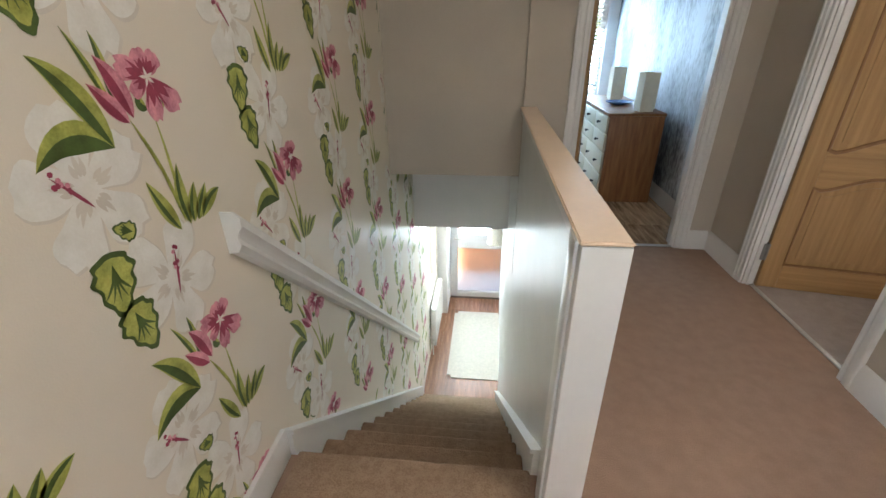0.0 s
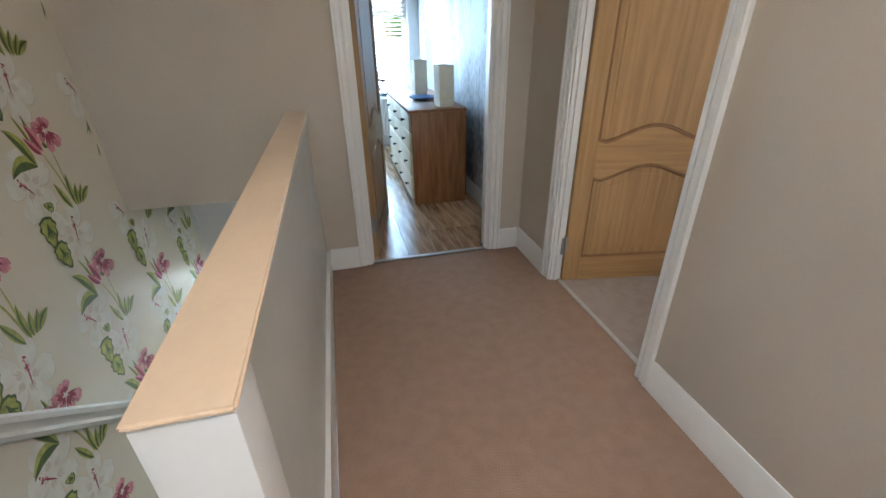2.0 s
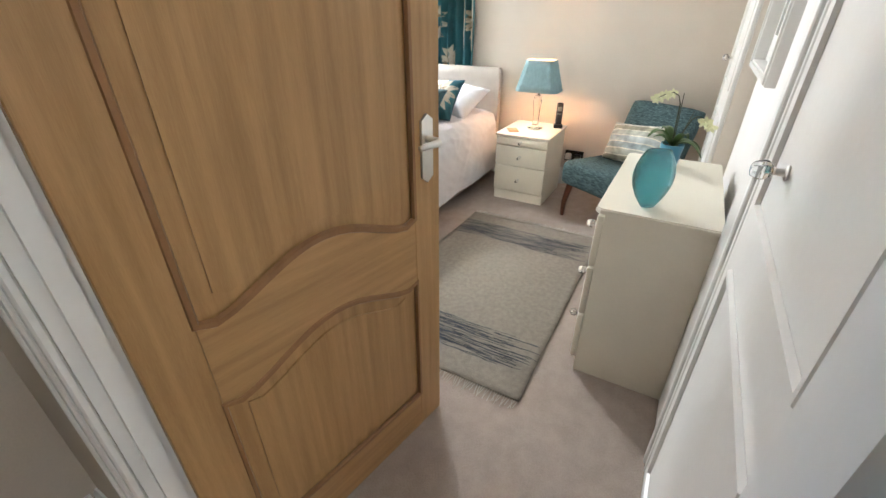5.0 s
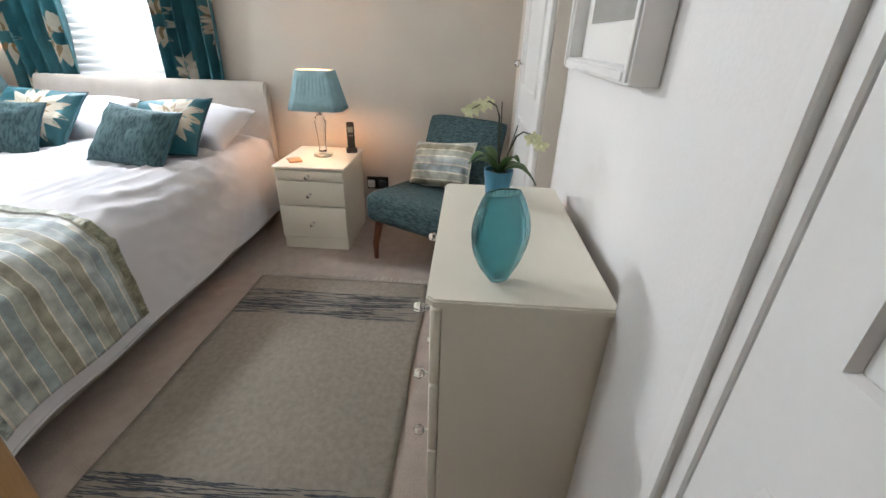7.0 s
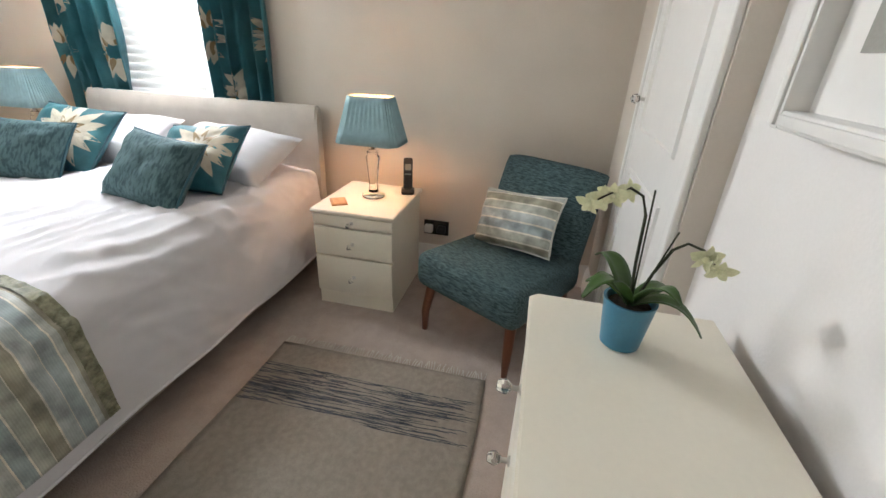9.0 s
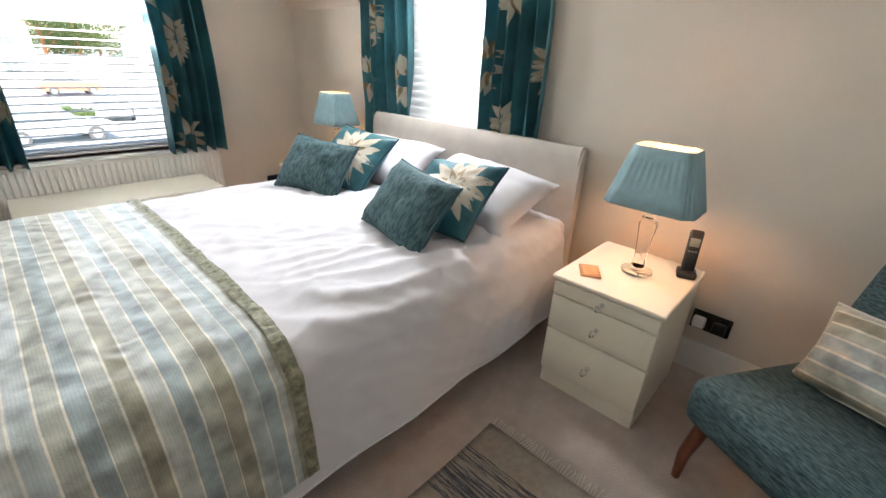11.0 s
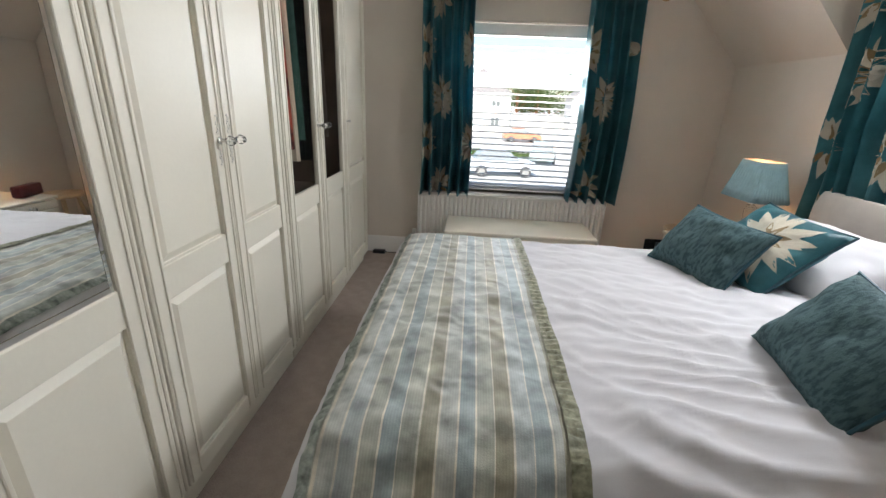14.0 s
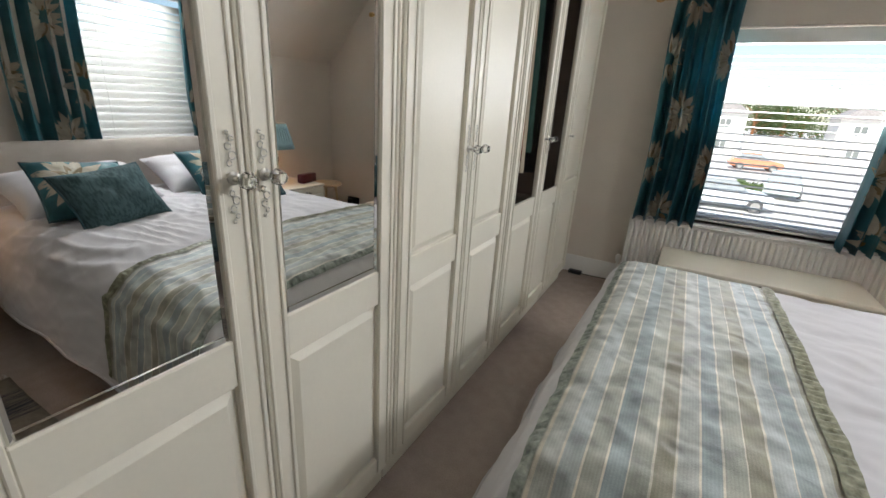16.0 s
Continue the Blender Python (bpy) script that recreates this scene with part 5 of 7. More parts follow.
def table_lamp(m, label):
    o = thing("table_lamp", m, label, "table lamp", "pair of bedside lamps")
    bm = B()
    lathe(bm, [(0.050, 0), (0.056, 0.004), (0.056, 0.012), (0.046, 0.016), (0.030, 0.018), (0.026, 0.028)], 20)
    part("base", bm, LAMPGLASS, o, "clear glass disc base")
    bm = B()
    lathe(bm, [(0.024, 0.028), (0.020, 0.06), (0.027, 0.14), (0.034, 0.20), (0.023, 0.212), (0.030, 0.222), (0.016, 0.236)], 6)
    part("stem", bm, LAMPGLASS, o, "faceted crystal stem", 5)
    bm = B()
    lathe(bm, [(0.014, 0.236), (0.016, 0.24), (0.016, 0.285), (0.012, 0.29)], 14)
    part("lamp_holder", bm, CHROME, o)
    # pleated shade, rectangular with clipped corners
    zb, zt = 0.268, 0.472
    def outline(hx, hy, cut):
        return [(-hx + cut, -hy), (hx - cut, -hy), (hx, -hy + cut), (hx, hy - cut), (hx - cut, hy), (-hx + cut, hy), (-hx, hy - cut), (-hx, -hy + cut)]
    ob_, ot_ = outline(0.108, 0.152, 0.034), outline(0.062, 0.098, 0.020)
    bot, topr = [], []
    for k in range(8):
        n = 18 if k % 2 == 0 else 6
        for i in range(n):
            s = i / n
            bot.append(Vector(ob_[k]).lerp(Vector(ob_[(k + 1) % 8]), s))
            topr.append(Vector(ot_[k]).lerp(Vector(ot_[(k + 1) % 8]), s))
    rows = []
    for j in range(5):
        v = j / 4
        row = []
        for i in range(len(bot)):
            q = bot[i].lerp(topr[i], v)
            amp = 1 + (0.020 * (1 if i % 2 else -1)) * (0.6 + 0.4 * v)
            row.append((q.x * amp, q.y * amp, zb + (zt - zb) * v))
        rows.append(row)
    bm = B()
    sheet(bm, rows, True)
    lining = B()
    sheet(lining, [[(x * 0.955, y * 0.965, z) for x, y, z in row] for row in rows], True)
    part("lining", lining, LINING, o, "white shade lining", 25)
    sh = part("shade", bm, SHADECLOTH, o, "pleated duck egg blue shade", 25)
    sol = sh.modifiers.new("thickness", "SOLIDIFY")
    sol.thickness, sol.offset = 0.002, -1.0
    bm = B()
    lathe(bm, [(0.012, 0.292), (0.028, 0.325), (0.030, 0.345), (0.018, 0.370), (0.006, 0.376)], 14)
    part("bulb", bm, BULB, o, "warm glowing bulb")
    bm = B()
    tube(bm, [(0.05, 0.01, 0.010), (0.10, 0.035, 0.004), (0.15, 0.03, 0.004), (0.20, 0.06, 0.004), (0.235, 0.06, 0.003)], 0.0022, 6)
    part("flex", bm, FLEX, o, "thin pale flex")
    return o


FLEX = material("clear gold flex", (0.55, 0.45, 0.30), 0.35, 0.1, 30)
LINING = material("white shade lining", (0.78, 0.74, 0.66), 0.7, 0.03, 9)
BULB = emitting("warm bulb", (1.0, 0.50, 0.22), 36.0)
for i, (x, y) in enumerate(((5.09, 2.972), (5.20, 5.13))):
    table_lamp(pose(x, y, 0.504, 0, 0, 0 if i == 0 else 4), "lit crystal table lamp with a duck egg pleated shade")


def cordless_phone(m):
    o = thing("cordless_phone", m, "black cordless phone standing in its charger", "phone")
    bm = B()
    box(bm, -0.033, -0.030, 0, 0.033, 0.030, 0.028, 0.008, 3)
    part("charger", bm, BLACK, o)
    h = new("handset")
    h.parent = o
    h.matrix_local = pose(0, 0, 0.02, -10, 0, 0)
    bm = B()
    box(bm, -0.023, -0.011, 0.0, 0.023, 0.013, 0.160, 0.009, 3)
    part("body", bm, BLACK, h)
    bm = B()
    box(bm, -0.016, -0.0125, 0.098, 0.016, -0.0105, 0.130, 0.002)
    part("display", bm, GREYSCREEN, h, "pale grey display")
    for r in range(5):
        for c in range(3):
            bm = B()
            box(bm, -0.015 + c * 0.011, -0.0125, 0.024 + r * 0.013, -0.007 + c * 0.011, -0.0108, 0.031 + r * 0.013, 0.001, 1)
            part("key", bm, GREYSCREEN if r == 4 else BLACK, h)
    return o


cordless_phone(pose(5.20, 2.83, 0.504, 0, 0, -72))
bm = B()
box(bm, -0.05, -0.037, 0, 0.05, 0.037, 0.008, 0.004)
coaster = thing("coaster", pose(4.955, 3.095, 0.504, 0, 0, 32), "small wooden coaster on the bedside table", "coaster")
part("slab", bm, CORK, coaster)
bm = B()
box(bm, -0.038, -0.026, 0.008, 0.038, 0.026, 0.0088)
part("inlay", bm, material("coaster inlay", (0.52, 0.29, 0.13), 0.5, 0.2, 30), coaster)

REDBLACK = material("dark red plastic", (0.07, 0.008, 0.012), 0.3, 0.2, 40)
o = thing("clock_radio", pose(5.00, 5.285, 0.504, 0, 0, 78), "dark red clock radio on the far bedside table", "clock radio")
bm = B()
box(bm, -0.09, -0.035, 0, 0.09, 0.035, 0.075, 0.012, 3)
part("body", bm, REDBLACK, o)
bm = B()
box(bm, -0.07, -0.0375, 0.02, 0.07, -0.0345, 0.06, 0.002)
part("display", bm, BLACK, o)

PALEWOOD = material("pale wood stool", (0.55, 0.42, 0.27), 0.5, 0.15, 8, 0.05, 60, (6, 1, 1))
o = thing("stool", pose(5.18, 5.68, 0.002), "small round pale wooden stool in the corner", "stool")
bm = B()
lathe(bm, [(0.12, 0.40), (0.145, 0.405), (0.15, 0.415), (0.145, 0.427), (0.12, 0.43)], 28)
part("seat", bm, PALEWOOD, o)
for k in range(4):
    a = math.pi / 4 + k * math.pi / 2
    bm = B()
    tube(bm, [(0.09 * math.cos(a), 0.09 * math.sin(a), 0.402), (0.135 * math.cos(a), 0.135 * math.sin(a), 0.0)], [0.014, 0.010], 10)
    part("leg", bm, PALEWOOD, o)


def wall_socket(m, plugs, label, mat):
    o = thing("wall_socket", m, label, "wall socket")
    bm = B()
    box(bm, -0.073, -0.009, -0.043, 0.073, 0, 0.043, 0.003)
    part("plate", bm, mat, o)
    for x, c in plugs:
        bm = B()
        box(bm, x - 0.024, -0.042, -0.026, x + 0.024, -0.0095, 0.022, 0.008, 2)
        part("plug", bm, c, o)
    for s in (-1, 1):
        bm = B()
        box(bm, s * 0.03 - 0.007, -0.013, 0.02, s * 0.03 + 0.007, -0.0095, 0.034, 0.002)
        part("switch", bm, mat, o)
    return o


wall_socket(pose(EAST, 2.722, 0.245, 0, 0, -90), ((0.035, BLACK), (-0.04, GLOSS)), "black nickel double socket with two plugs beside the bedside table", material("black nickel plate", (0.05, 0.045, 0.04), 0.25, 0.1, 20, metal=0.8))
wall_socket(pose(5.13, NORTH, 0.20), ((0.03, BLACK),), "dark double socket low on the gable wall", BLACK)


# ---- slipper chair ----
chair = thing("slipper_chair", pose(4.874, 2.299, 0.002, 0, 0, 60), "armless slipper chair in slate teal woven cloth", "chair")
# local: seat looks to +y, x to its side
bm = B()
box(bm, -0.265, -0.24, 0.235, 0.265, 0.275, 0.385, 0.045, 5)
for v in bm.verts:
    if v.co.z > 0.33:
        v.co.z += 0.022 * (1 - (v.co.x / 0.265) ** 2) + 0.012 * (v.co.y / 0.27)
part("seat", bm, CHAIRCLOTH, chair, "", 60)
bm = B()
rows = []
for j in range(13):
    s = j / 12
    z = 0.30 + 0.425 * s
    y = -0.20 - 0.12 * s - 0.03 * s * s
    t = 0.052 - 0.012 * s
    if j == 12:
        t *= 0.55
    rows.append([Vector((0.250 * math.copysign(abs(math.cos(a)) ** 0.35, math.cos(a)), y + t * math.copysign(abs(math.sin(a)) ** 0.6, math.sin(a)), z + 0.012 * (1 - math.cos(a) ** 2)))
                 for a in [2 * math.pi * k / 28 for k in range(28)]])
sheet(bm, rows, True)
bm.faces.new([bm.verts.new(p + Vector((0, 0, 0.001))) for p in rows[-1]])
bm.faces.new([bm.verts.new(p) for p in rows[0]])
bmesh.ops.remove_doubles(bm, verts=bm.verts, dist=0.002)
part("backrest", bm, CHAIRCLOTH, chair, "", 60)
for x, y, fx, fy in ((-0.21, 0.21, -0.225, 0.235), (0.21, 0.21, 0.225, 0.235), (-0.21, -0.19, -0.22, -0.24), (0.21, -0.19, 0.22, -0.24)):
    bm = B()
    tube(bm, [(x, y, 0.245), (fx * 0.98 + x * 0.02, fy, 0.10), (fx, fy, 0.0)], [0.024, 0.019, 0.013], 12)
    part("leg", bm, WALNUT, chair, "tapered red brown wooden leg")
CUSHB = [(0.0, OLIVE), (0.13, LINEN), (0.155, SAGE), (0.28, LINEN), (0.305, TEALB), (0.44, LINEN), (0.465, SKYB), (0.60, LINEN), (0.625, SAGE), (0.74, LINEN), (0.765, OLIVE), (0.88, LINEN), (0.905, MIST)]
CUSHSTRIPE = striped("striped cushion cloth", "Z", CUSHB, 0.5, 0.2, span=(-0.135, 0.135))
cushion("cushion", chair.matrix_world @ pose(0.02, -0.110, 0.510, 0, 0, 180) @ pose(0, 0, 0, -28, -7, 0), 0.40, 0.26, 0.15, CUSHSTRIPE, "pale striped cushion lying against the chair back", "cushion", 9, LINENP := material("pale piping", (0.6, 0.6, 0.54), 0.8))


# ---- dresser and what stands on it ----
dresser = thing("chest_of_drawers", pose(3.322, 1.826, 0.002), "cream three-drawer chest in the alcove", "chest of drawers")
DW, DD, DH = 0.712, 0.362, 0.712
bm = B()
box(bm, 0.010, 0.004, 0.0, DW - 0.010, DD - 0.028, DH - 0.021)
part("body", bm, CREAM, dresser)
bm = B()
prism(bm, [(0, 0), (DW, 0), (DW, DD - 0.012), (DW - 0.014, DD + 0.004), (0.014, DD + 0.004), (0, DD - 0.012)], "z", DH - 0.020, DH)
bmesh.ops.bevel(bm, geom=[e for e in bm.edges if abs(e.verts[0].co.z - e.verts[1].co.z) < 0.001], offset=0.004, segments=2, affect="EDGES")
part("top", bm, CREAM, dresser, "cream moulded top")
for z0, z1 in ((0.485, 0.680), (0.275, 0.479), (0.062, 0.269)):
    bm = B()
    box(bm, 0.012, DD - 0.027, z0, DW - 0.012, DD - 0.004, z1, 0.007, 2)
    d = part("drawer", bm, CREAM, dresser, "cream drawer front")
    for x in (0.16, DW - 0.16):
        crystal_knob(d, (x, DD - 0.004, (z0 + z1) / 2), "y", 0.015)

vase = thing("vase", pose(3.412, 2.048, 0.715, 0, 0, 34), "teal ribbed flattened glass vase", "vase")
bm = B()
rows = []
SEG = 180
smooth = []
for j in range(31):
    v = j / 30
    z = 0.182 * v
    r = math.sin(math.pi * (0.08 + 0.735 * v)) ** 0.85
    row, ribless = [], []
    for k in range(SEG):
        a = 2 * math.pi * k / SEG
        rib = 1 + 0.018 * math.cos(30 * a + 7 * v) + 0.016 * math.cos(30 * a - 24 * v) * max(0.0, 1 - 1.7 * v)
        ribless.append((0.034 * r * math.cos(a) + 0.012 * v, 0.062 * r * math.sin(a), z))
        row.append((0.038 * r * rib * math.cos(a) + 0.012 * v, 0.066 * r * rib * math.sin(a), z))
    rows.append(row)
    smooth.append(ribless)
inner = [[(x, y, min(max(z, 0.010), 0.181)) for x, y, z in row] for row in smooth[::-1]]
sheet(bm, rows + inner, True)
bm.faces.new([bm.verts.new(p) for p in rows[0]])
bm.faces.new([bm.verts.new(p) for p in inner[-1]])
bmesh.ops.remove_doubles(bm, verts=bm.verts, dist=0.0004)
part("body", bm, TEALGLASS, vase, "", 60)
bm = B()
lip = []
for (x, y, z), (u, w, _) in zip(rows[-1], inner[0]):
    lip.append([((x + u) / 2 + (x - u) * 0.62 * math.cos(c), (y + w) / 2 + (y - w) * 0.62 * math.cos(c), z + 0.0018 * math.sin(c)) for c in [math.pi * k / 3 for k in range(6)]])
sheet(bm, lip + lip[:1], True)
part("rim", bm, TEALGLASS, vase, "thick glass rim")

orchid = thing("orchid", pose(3.902, 2.028, 0.7145) @ Matrix.Scale(0.78, 4), "flowering pale orchid in a blue pot", "plant")
bm = B()
lathe(bm, [(0.040, 0), (0.043, 0.002), (0.055, 0.105), (0.057, 0.118), (0.051, 0.118), (0.048, 0.10)], 28)
part("pot", bm, POTBLUE, orchid, "blue glazed tapered pot")
bm = B()
lathe(bm, [(0.047, 0.09), (0.047, 0.102), (0.03, 0.107), (0.005, 0.108)], 20)
part("soil", bm, SOIL, orchid)


def strap_leaf(a, length, width, rise, droop):
    bm = B()
    rows = []
    for j in range(11):
        s = j / 10
        r = length * s
        z = 0.10 + rise * math.sin(s * 1.9) - droop * s * s
        w = width * math.sin(math.pi * (0.08 + 0.9 * s) ** 0.8) * 0.5 + 0.002
        cx, cy = r * math.cos(a), r * math.sin(a)
        rows.append([(cx - w * q * math.sin(a), cy + w * q * math.cos(a), z + 0.35 * w * abs(q)) for q in (-1, -0.5, 0, 0.5, 1)])
    sheet(bm, rows)
    ob = part("leaf", bm, LEAF, orchid, "", 80)
    sol = ob.modifiers.new("thickness", "SOLIDIFY")
    sol.thickness = 0.0025


for a, ln, wd, rs, dr in ((2.3, 0.16, 0.045, 0.12, 0.05), (-0.9, 0.17, 0.04, 0.06, 0.08), (-1.9, 0.15, 0.04, 0.07, 0.09), (0.6, 0.13, 0.045, 0.10, 0.03), (1.4, 0.10, 0.05, 0.06, 0.02), (-2.6, 0.12, 0.04, 0.10, 0.02)):
    strap_leaf(a, ln, wd, rs, dr)
stems = ([(0.0, 0.0, 0.10), (0.0, 0.005, 0.22), (0.003, 0.005, 0.34), (0.0, 0.018, 0.385), (-0.005, 0.045, 0.402), (-0.012, 0.075, 0.392), (-0.02, 0.105, 0.372)],
         [(0.01, -0.01, 0.10), (0.01, -0.035, 0.19), (0.0, -0.06, 0.265), (0.0, -0.085, 0.285), (-0.005, -0.115, 0.275), (-0.01, -0.135, 0.25), (-0.012, -0.15, 0.235)])
for st in stems:
    bm = B()
    st = [(x, y + 0.04 * (z - 0.1), 0.1 + 0.88 * (z - 0.1)) for x, y, z in st]
    tube(bm, st, [0.0035] * 3 + [0.0028] * 2 + [0.002] * 2, 7)
    part("stem", bm, STEM, orchid)
bm = B()
tube(bm, [(0.0, -0.003, 0.10), (0.0, 0.01, 0.365)], 0.002, 6)
tube(bm, [(0.01, -0.01, 0.10), (0.0, -0.055, 0.285)], 0.002, 6)
part("support_cane", bm, STEM, orchid)


def blossom(at, yaw, pitch, s):
    bm = B()
    for k in range(5):
        a = math.pi / 2 + 2 * math.pi * k / 5
        ln = s * (1.0 if k in (1, 4) else 0.9)
        rows = []
        for j in range(6):
            t = j / 5
            w = ln * (0.55 if k in (1, 4) else 0.36) * math.sin(math.pi * (0.1 + 0.86 * t)) * 0.75
            y = -0.25 * s * math.sin(t * 2.2) + 0.1 * s * t
            rows.append([(t * ln * math.cos(a) - w * q * math.sin(a), y + 0.1 * w * q * q, t * ln * math.sin(a) + w * q * math.cos(a)) for q in (-1, -0.4, 0.4, 1)])
        sheet(bm, rows)
    lathe(bm, [(0.002, -0.2 * s), (0.2 * s, -0.05 * s), (0.12 * s, 0.15 * s)], 8, (0, -0.15 * s, -0.05 * s))
    f = part("blossom", bm, ORCHID, orchid, "pale green-white orchid flower", 80)
    f.matrix_local = pose(at[0], at[1] + 0.04 * (at[2] - 0.1), 0.1 + 0.88 * (at[2] - 0.1), pitch, 0, yaw)


for at, yaw, pi_, s in (((-0.012, 0.10, 0.372), -70, 10, 0.036), ((-0.01, 0.075, 0.385), -110, 20, 0.034), ((-0.006, 0.05, 0.393), -60, -10, 0.030), ((-0.015, 0.118, 0.36), -120, 25, 0.030),
                        ((-0.01, -0.118, 0.262), -80, 15, 0.036), ((-0.012, -0.15, 0.235), -100, 25, 0.034), ((-0.012, -0.132, 0.245), -50, 5, 0.028)):
    blossom(at, yaw, pi_, s)

# ---- deep framed picture over the dresser ----
pic = thing("picture", pose(3.785, ALCOVE, 1.085), "deep white framed mirror picture on the alcove wall", "picture frame")
PW, PH = 0.575, 0.60
for x0, z0, x1, z1 in ((-PW / 2, 0, -PW / 2 + 0.03, PH), (PW / 2 - 0.03, 0, PW / 2, PH), (-PW / 2 + 0.03, 0, PW / 2 - 0.03, 0.03), (-PW / 2 + 0.03, PH - 0.03, PW / 2 - 0.03, PH)):
    bm = B()
    box(bm, x0, 0.001, z0, x1, 0.058, z1, 0.004)
    box(bm, x0 + 0.006, 0.056, z0 + 0.006, x1 - 0.006, 0.064, z1 - 0.006, 0.003)
    part("frame_side", bm, GLOSS, pic, "white moulded wood")
bm = B()
box(bm, -PW / 2 + 0.03, 0.001, 0.03, PW / 2 - 0.03, 0.020, PH - 0.03)
part("mount", bm, GLOSS, pic, "white mount")
bm = B()
box(bm, -PW / 2 + 0.10, 0.0205, 0.115, PW / 2 - 0.10, 0.024, PH - 0.115)
part("print", bm, material("grey print", (0.33, 0.32, 0.29), 0.25, 0.1, 6), pic, "plain grey print")

# ---- rug ----
rug = thing("rug", pose(3.06, 2.29, 0.003, 0, 0, 0), "flat-woven beige rug with streaky dark bands and fringes", "rug")
RL, RW = 1.45, 0.875


def rug_point(x, y):
    z = 0.007 + 0.003 * noise.noise(Vector((x * 3, y * 3, 3))) + 0.0025 * noise.noise(Vector((x * 14, y * 2, 8)))
    return Vector((x, y + 0.01 * noise.noise(Vector((x * 2, 0, 5))), z))


RUGB = material("beige flat weave wool", (0.245, 0.214, 0.178), 0.95, 0.05, 22, 0.9, 200, (2, 2, 1), second=(0.275, 0.242, 0.204), spec=0.1, detail=3, grain=0.7)
bm = B()
sheet(bm, [[rug_point(RL * i / 60, RW * j / 30) for j in range(31)] for i in range(61)])
body = part("weave", bm, RUGB, rug, "beige flat weave", 80)
sol = body.modifiers.new("thickness", "SOLIDIFY")
sol.thickness, sol.offset = 0.006, -1.0
RUGD = material("charcoal weft", (0.07, 0.075, 0.085), 0.95, 0.3, 30, 0.5, 300, spec=0.1)
rnd = random.Random(12)
bm = B()
for x0, x1 in ((0.13, 0.33), (1.12, 1.32)):
    for k in range(210):
        x = rnd.uniform(x0, x1)
        y0 = rnd.uniform(0, RW * 0.95)
        ln = rnd.uniform(0.04, 0.26)
        y1 = min(RW, y0 + ln)
        w = rnd.uniform(0.0010, 0.0026)
        n = 7
        rows = []
        for i in range(n + 1):
            p = rug_point(x + 0.002 * math.sin(i), y0 + (y1 - y0) * i / n)
            ww = w * (1 if 0 < i < n else 0.2)
            rows.append([p + Vector((-ww, 0, 0.0008)), p + Vector((0, 0, 0.0016)), p + Vector((ww, 0, 0.0008))])
        sheet(bm, rows)
tagged(part("dark_band", bm, RUGD, rug, "streaky charcoal bands", 80), kind="stuff")
bm = B()
for x, s in ((0.0, -1), (RL, 1)):
    for k in range(85):
        y = RW * (k + 0.5) / 85
        ln = rnd.uniform(0.035, 0.055)
        dy = rnd.uniform(-0.012, 0.012)
        tube(bm, [(x, y, 0.005), (x + s * ln * 0.5, y + dy * 0.4, 0.0055), (x + s * ln, y + dy, 0.003)], 0.0018, 4)
tagged(part("fringe", bm, material("pale fringe", (0.50, 0.46, 0.40), 0.95, 0.1, 20), rug, "knotted pale fringe"), kind="stuff")

# ---- blanket box ----
o = thing("blanket_box", pose(3.49, 5.478, 0.002), "long low white blanket box in front of the radiator", "blanket box")
bm = B()
box(bm, 0.012, 0.012, 0.0, 1.018, 0.408, 0.344, 0.004)
part("body", bm, CREAM, o)
bm = B()
box(bm, 0, 0, 0.345, 1.03, 0.42, 0.372, 0.008, 3)
part("lid", bm, CREAM, o, "white lid")
bm = B()
for x in (0.03, 0.53):
    box(bm, x, 0.006, 0.05, x + 0.47, 0.0118, 0.31, 0.003)
part("front_panel", bm, CREAM, o)


# Stands for an unidentified dark spot by the skirting; box and lead are added.
o = thing("dark_box", pose(2.935, 5.965, 0.002), "small black box of unknown use on the carpet by the skirting", "cable adaptor")
bm = B()
box(bm, -0.05, -0.022, 0.0, 0.05, 0.022, 0.028, 0.005, 2)
part("case", bm, BLACK, o)
bm = B()
tube(bm, [(0.05, 0.0, 0.012), (0.09, 0.01, 0.006), (0.16, 0.02, 0.005), (0.24, 0.025, 0.005)], 0.0028, 6)
part("lead", bm, BLACK, o)

# ---- handrail on the papered wall ----
rail_ob = thing("handrail", pose(0, 0, 0), "white moulded handrail fixed along the papered wall", "handrail")
bm = B()
prof = [(0.0, 0.0), (0.028, 0.004), (0.040, 0.020), (0.034, 0.034), (0.040, 0.050), (0.052, 0.062), (0.052, 0.082), (0.036, 0.094), (0.0, 0.094)]
slope = -STEP / GOING
rail_slope = -0.925
rows = []
for y, z in ((1.325, 0.808), (3.78, 0.808 + rail_slope * 2.455)):
    rows.append([(XW + a, y, z + b * 1.25) for a, b in prof])
sheet(bm, rows, True)
for r in rows:
    bm.faces.new([bm.verts.new(p) for p in r])
bmesh.ops.remove_doubles(bm, verts=bm.verts, dist=0.0003)
part("rail", bm, GLOSS, rail_ob, "", 30)
for y, z in ((1.3245, 0.8085), (3.7865, 0.8075 + rail_slope * 2.461)):
    bm = B()
    cap_rows = [[(XW + a * 1.01, y + d, z + b * 1.25) for a, b in prof] for d in (-0.006, 0.0)]
    sheet(bm, cap_rows, True)
    for r in cap_rows:
        bm.faces.new([bm.verts.new(p) for p in r])
    bmesh.ops.remove_doubles(bm, verts=bm.verts, dist=0.0003)
    part("end_cap", bm, GLOSS, rail_ob)

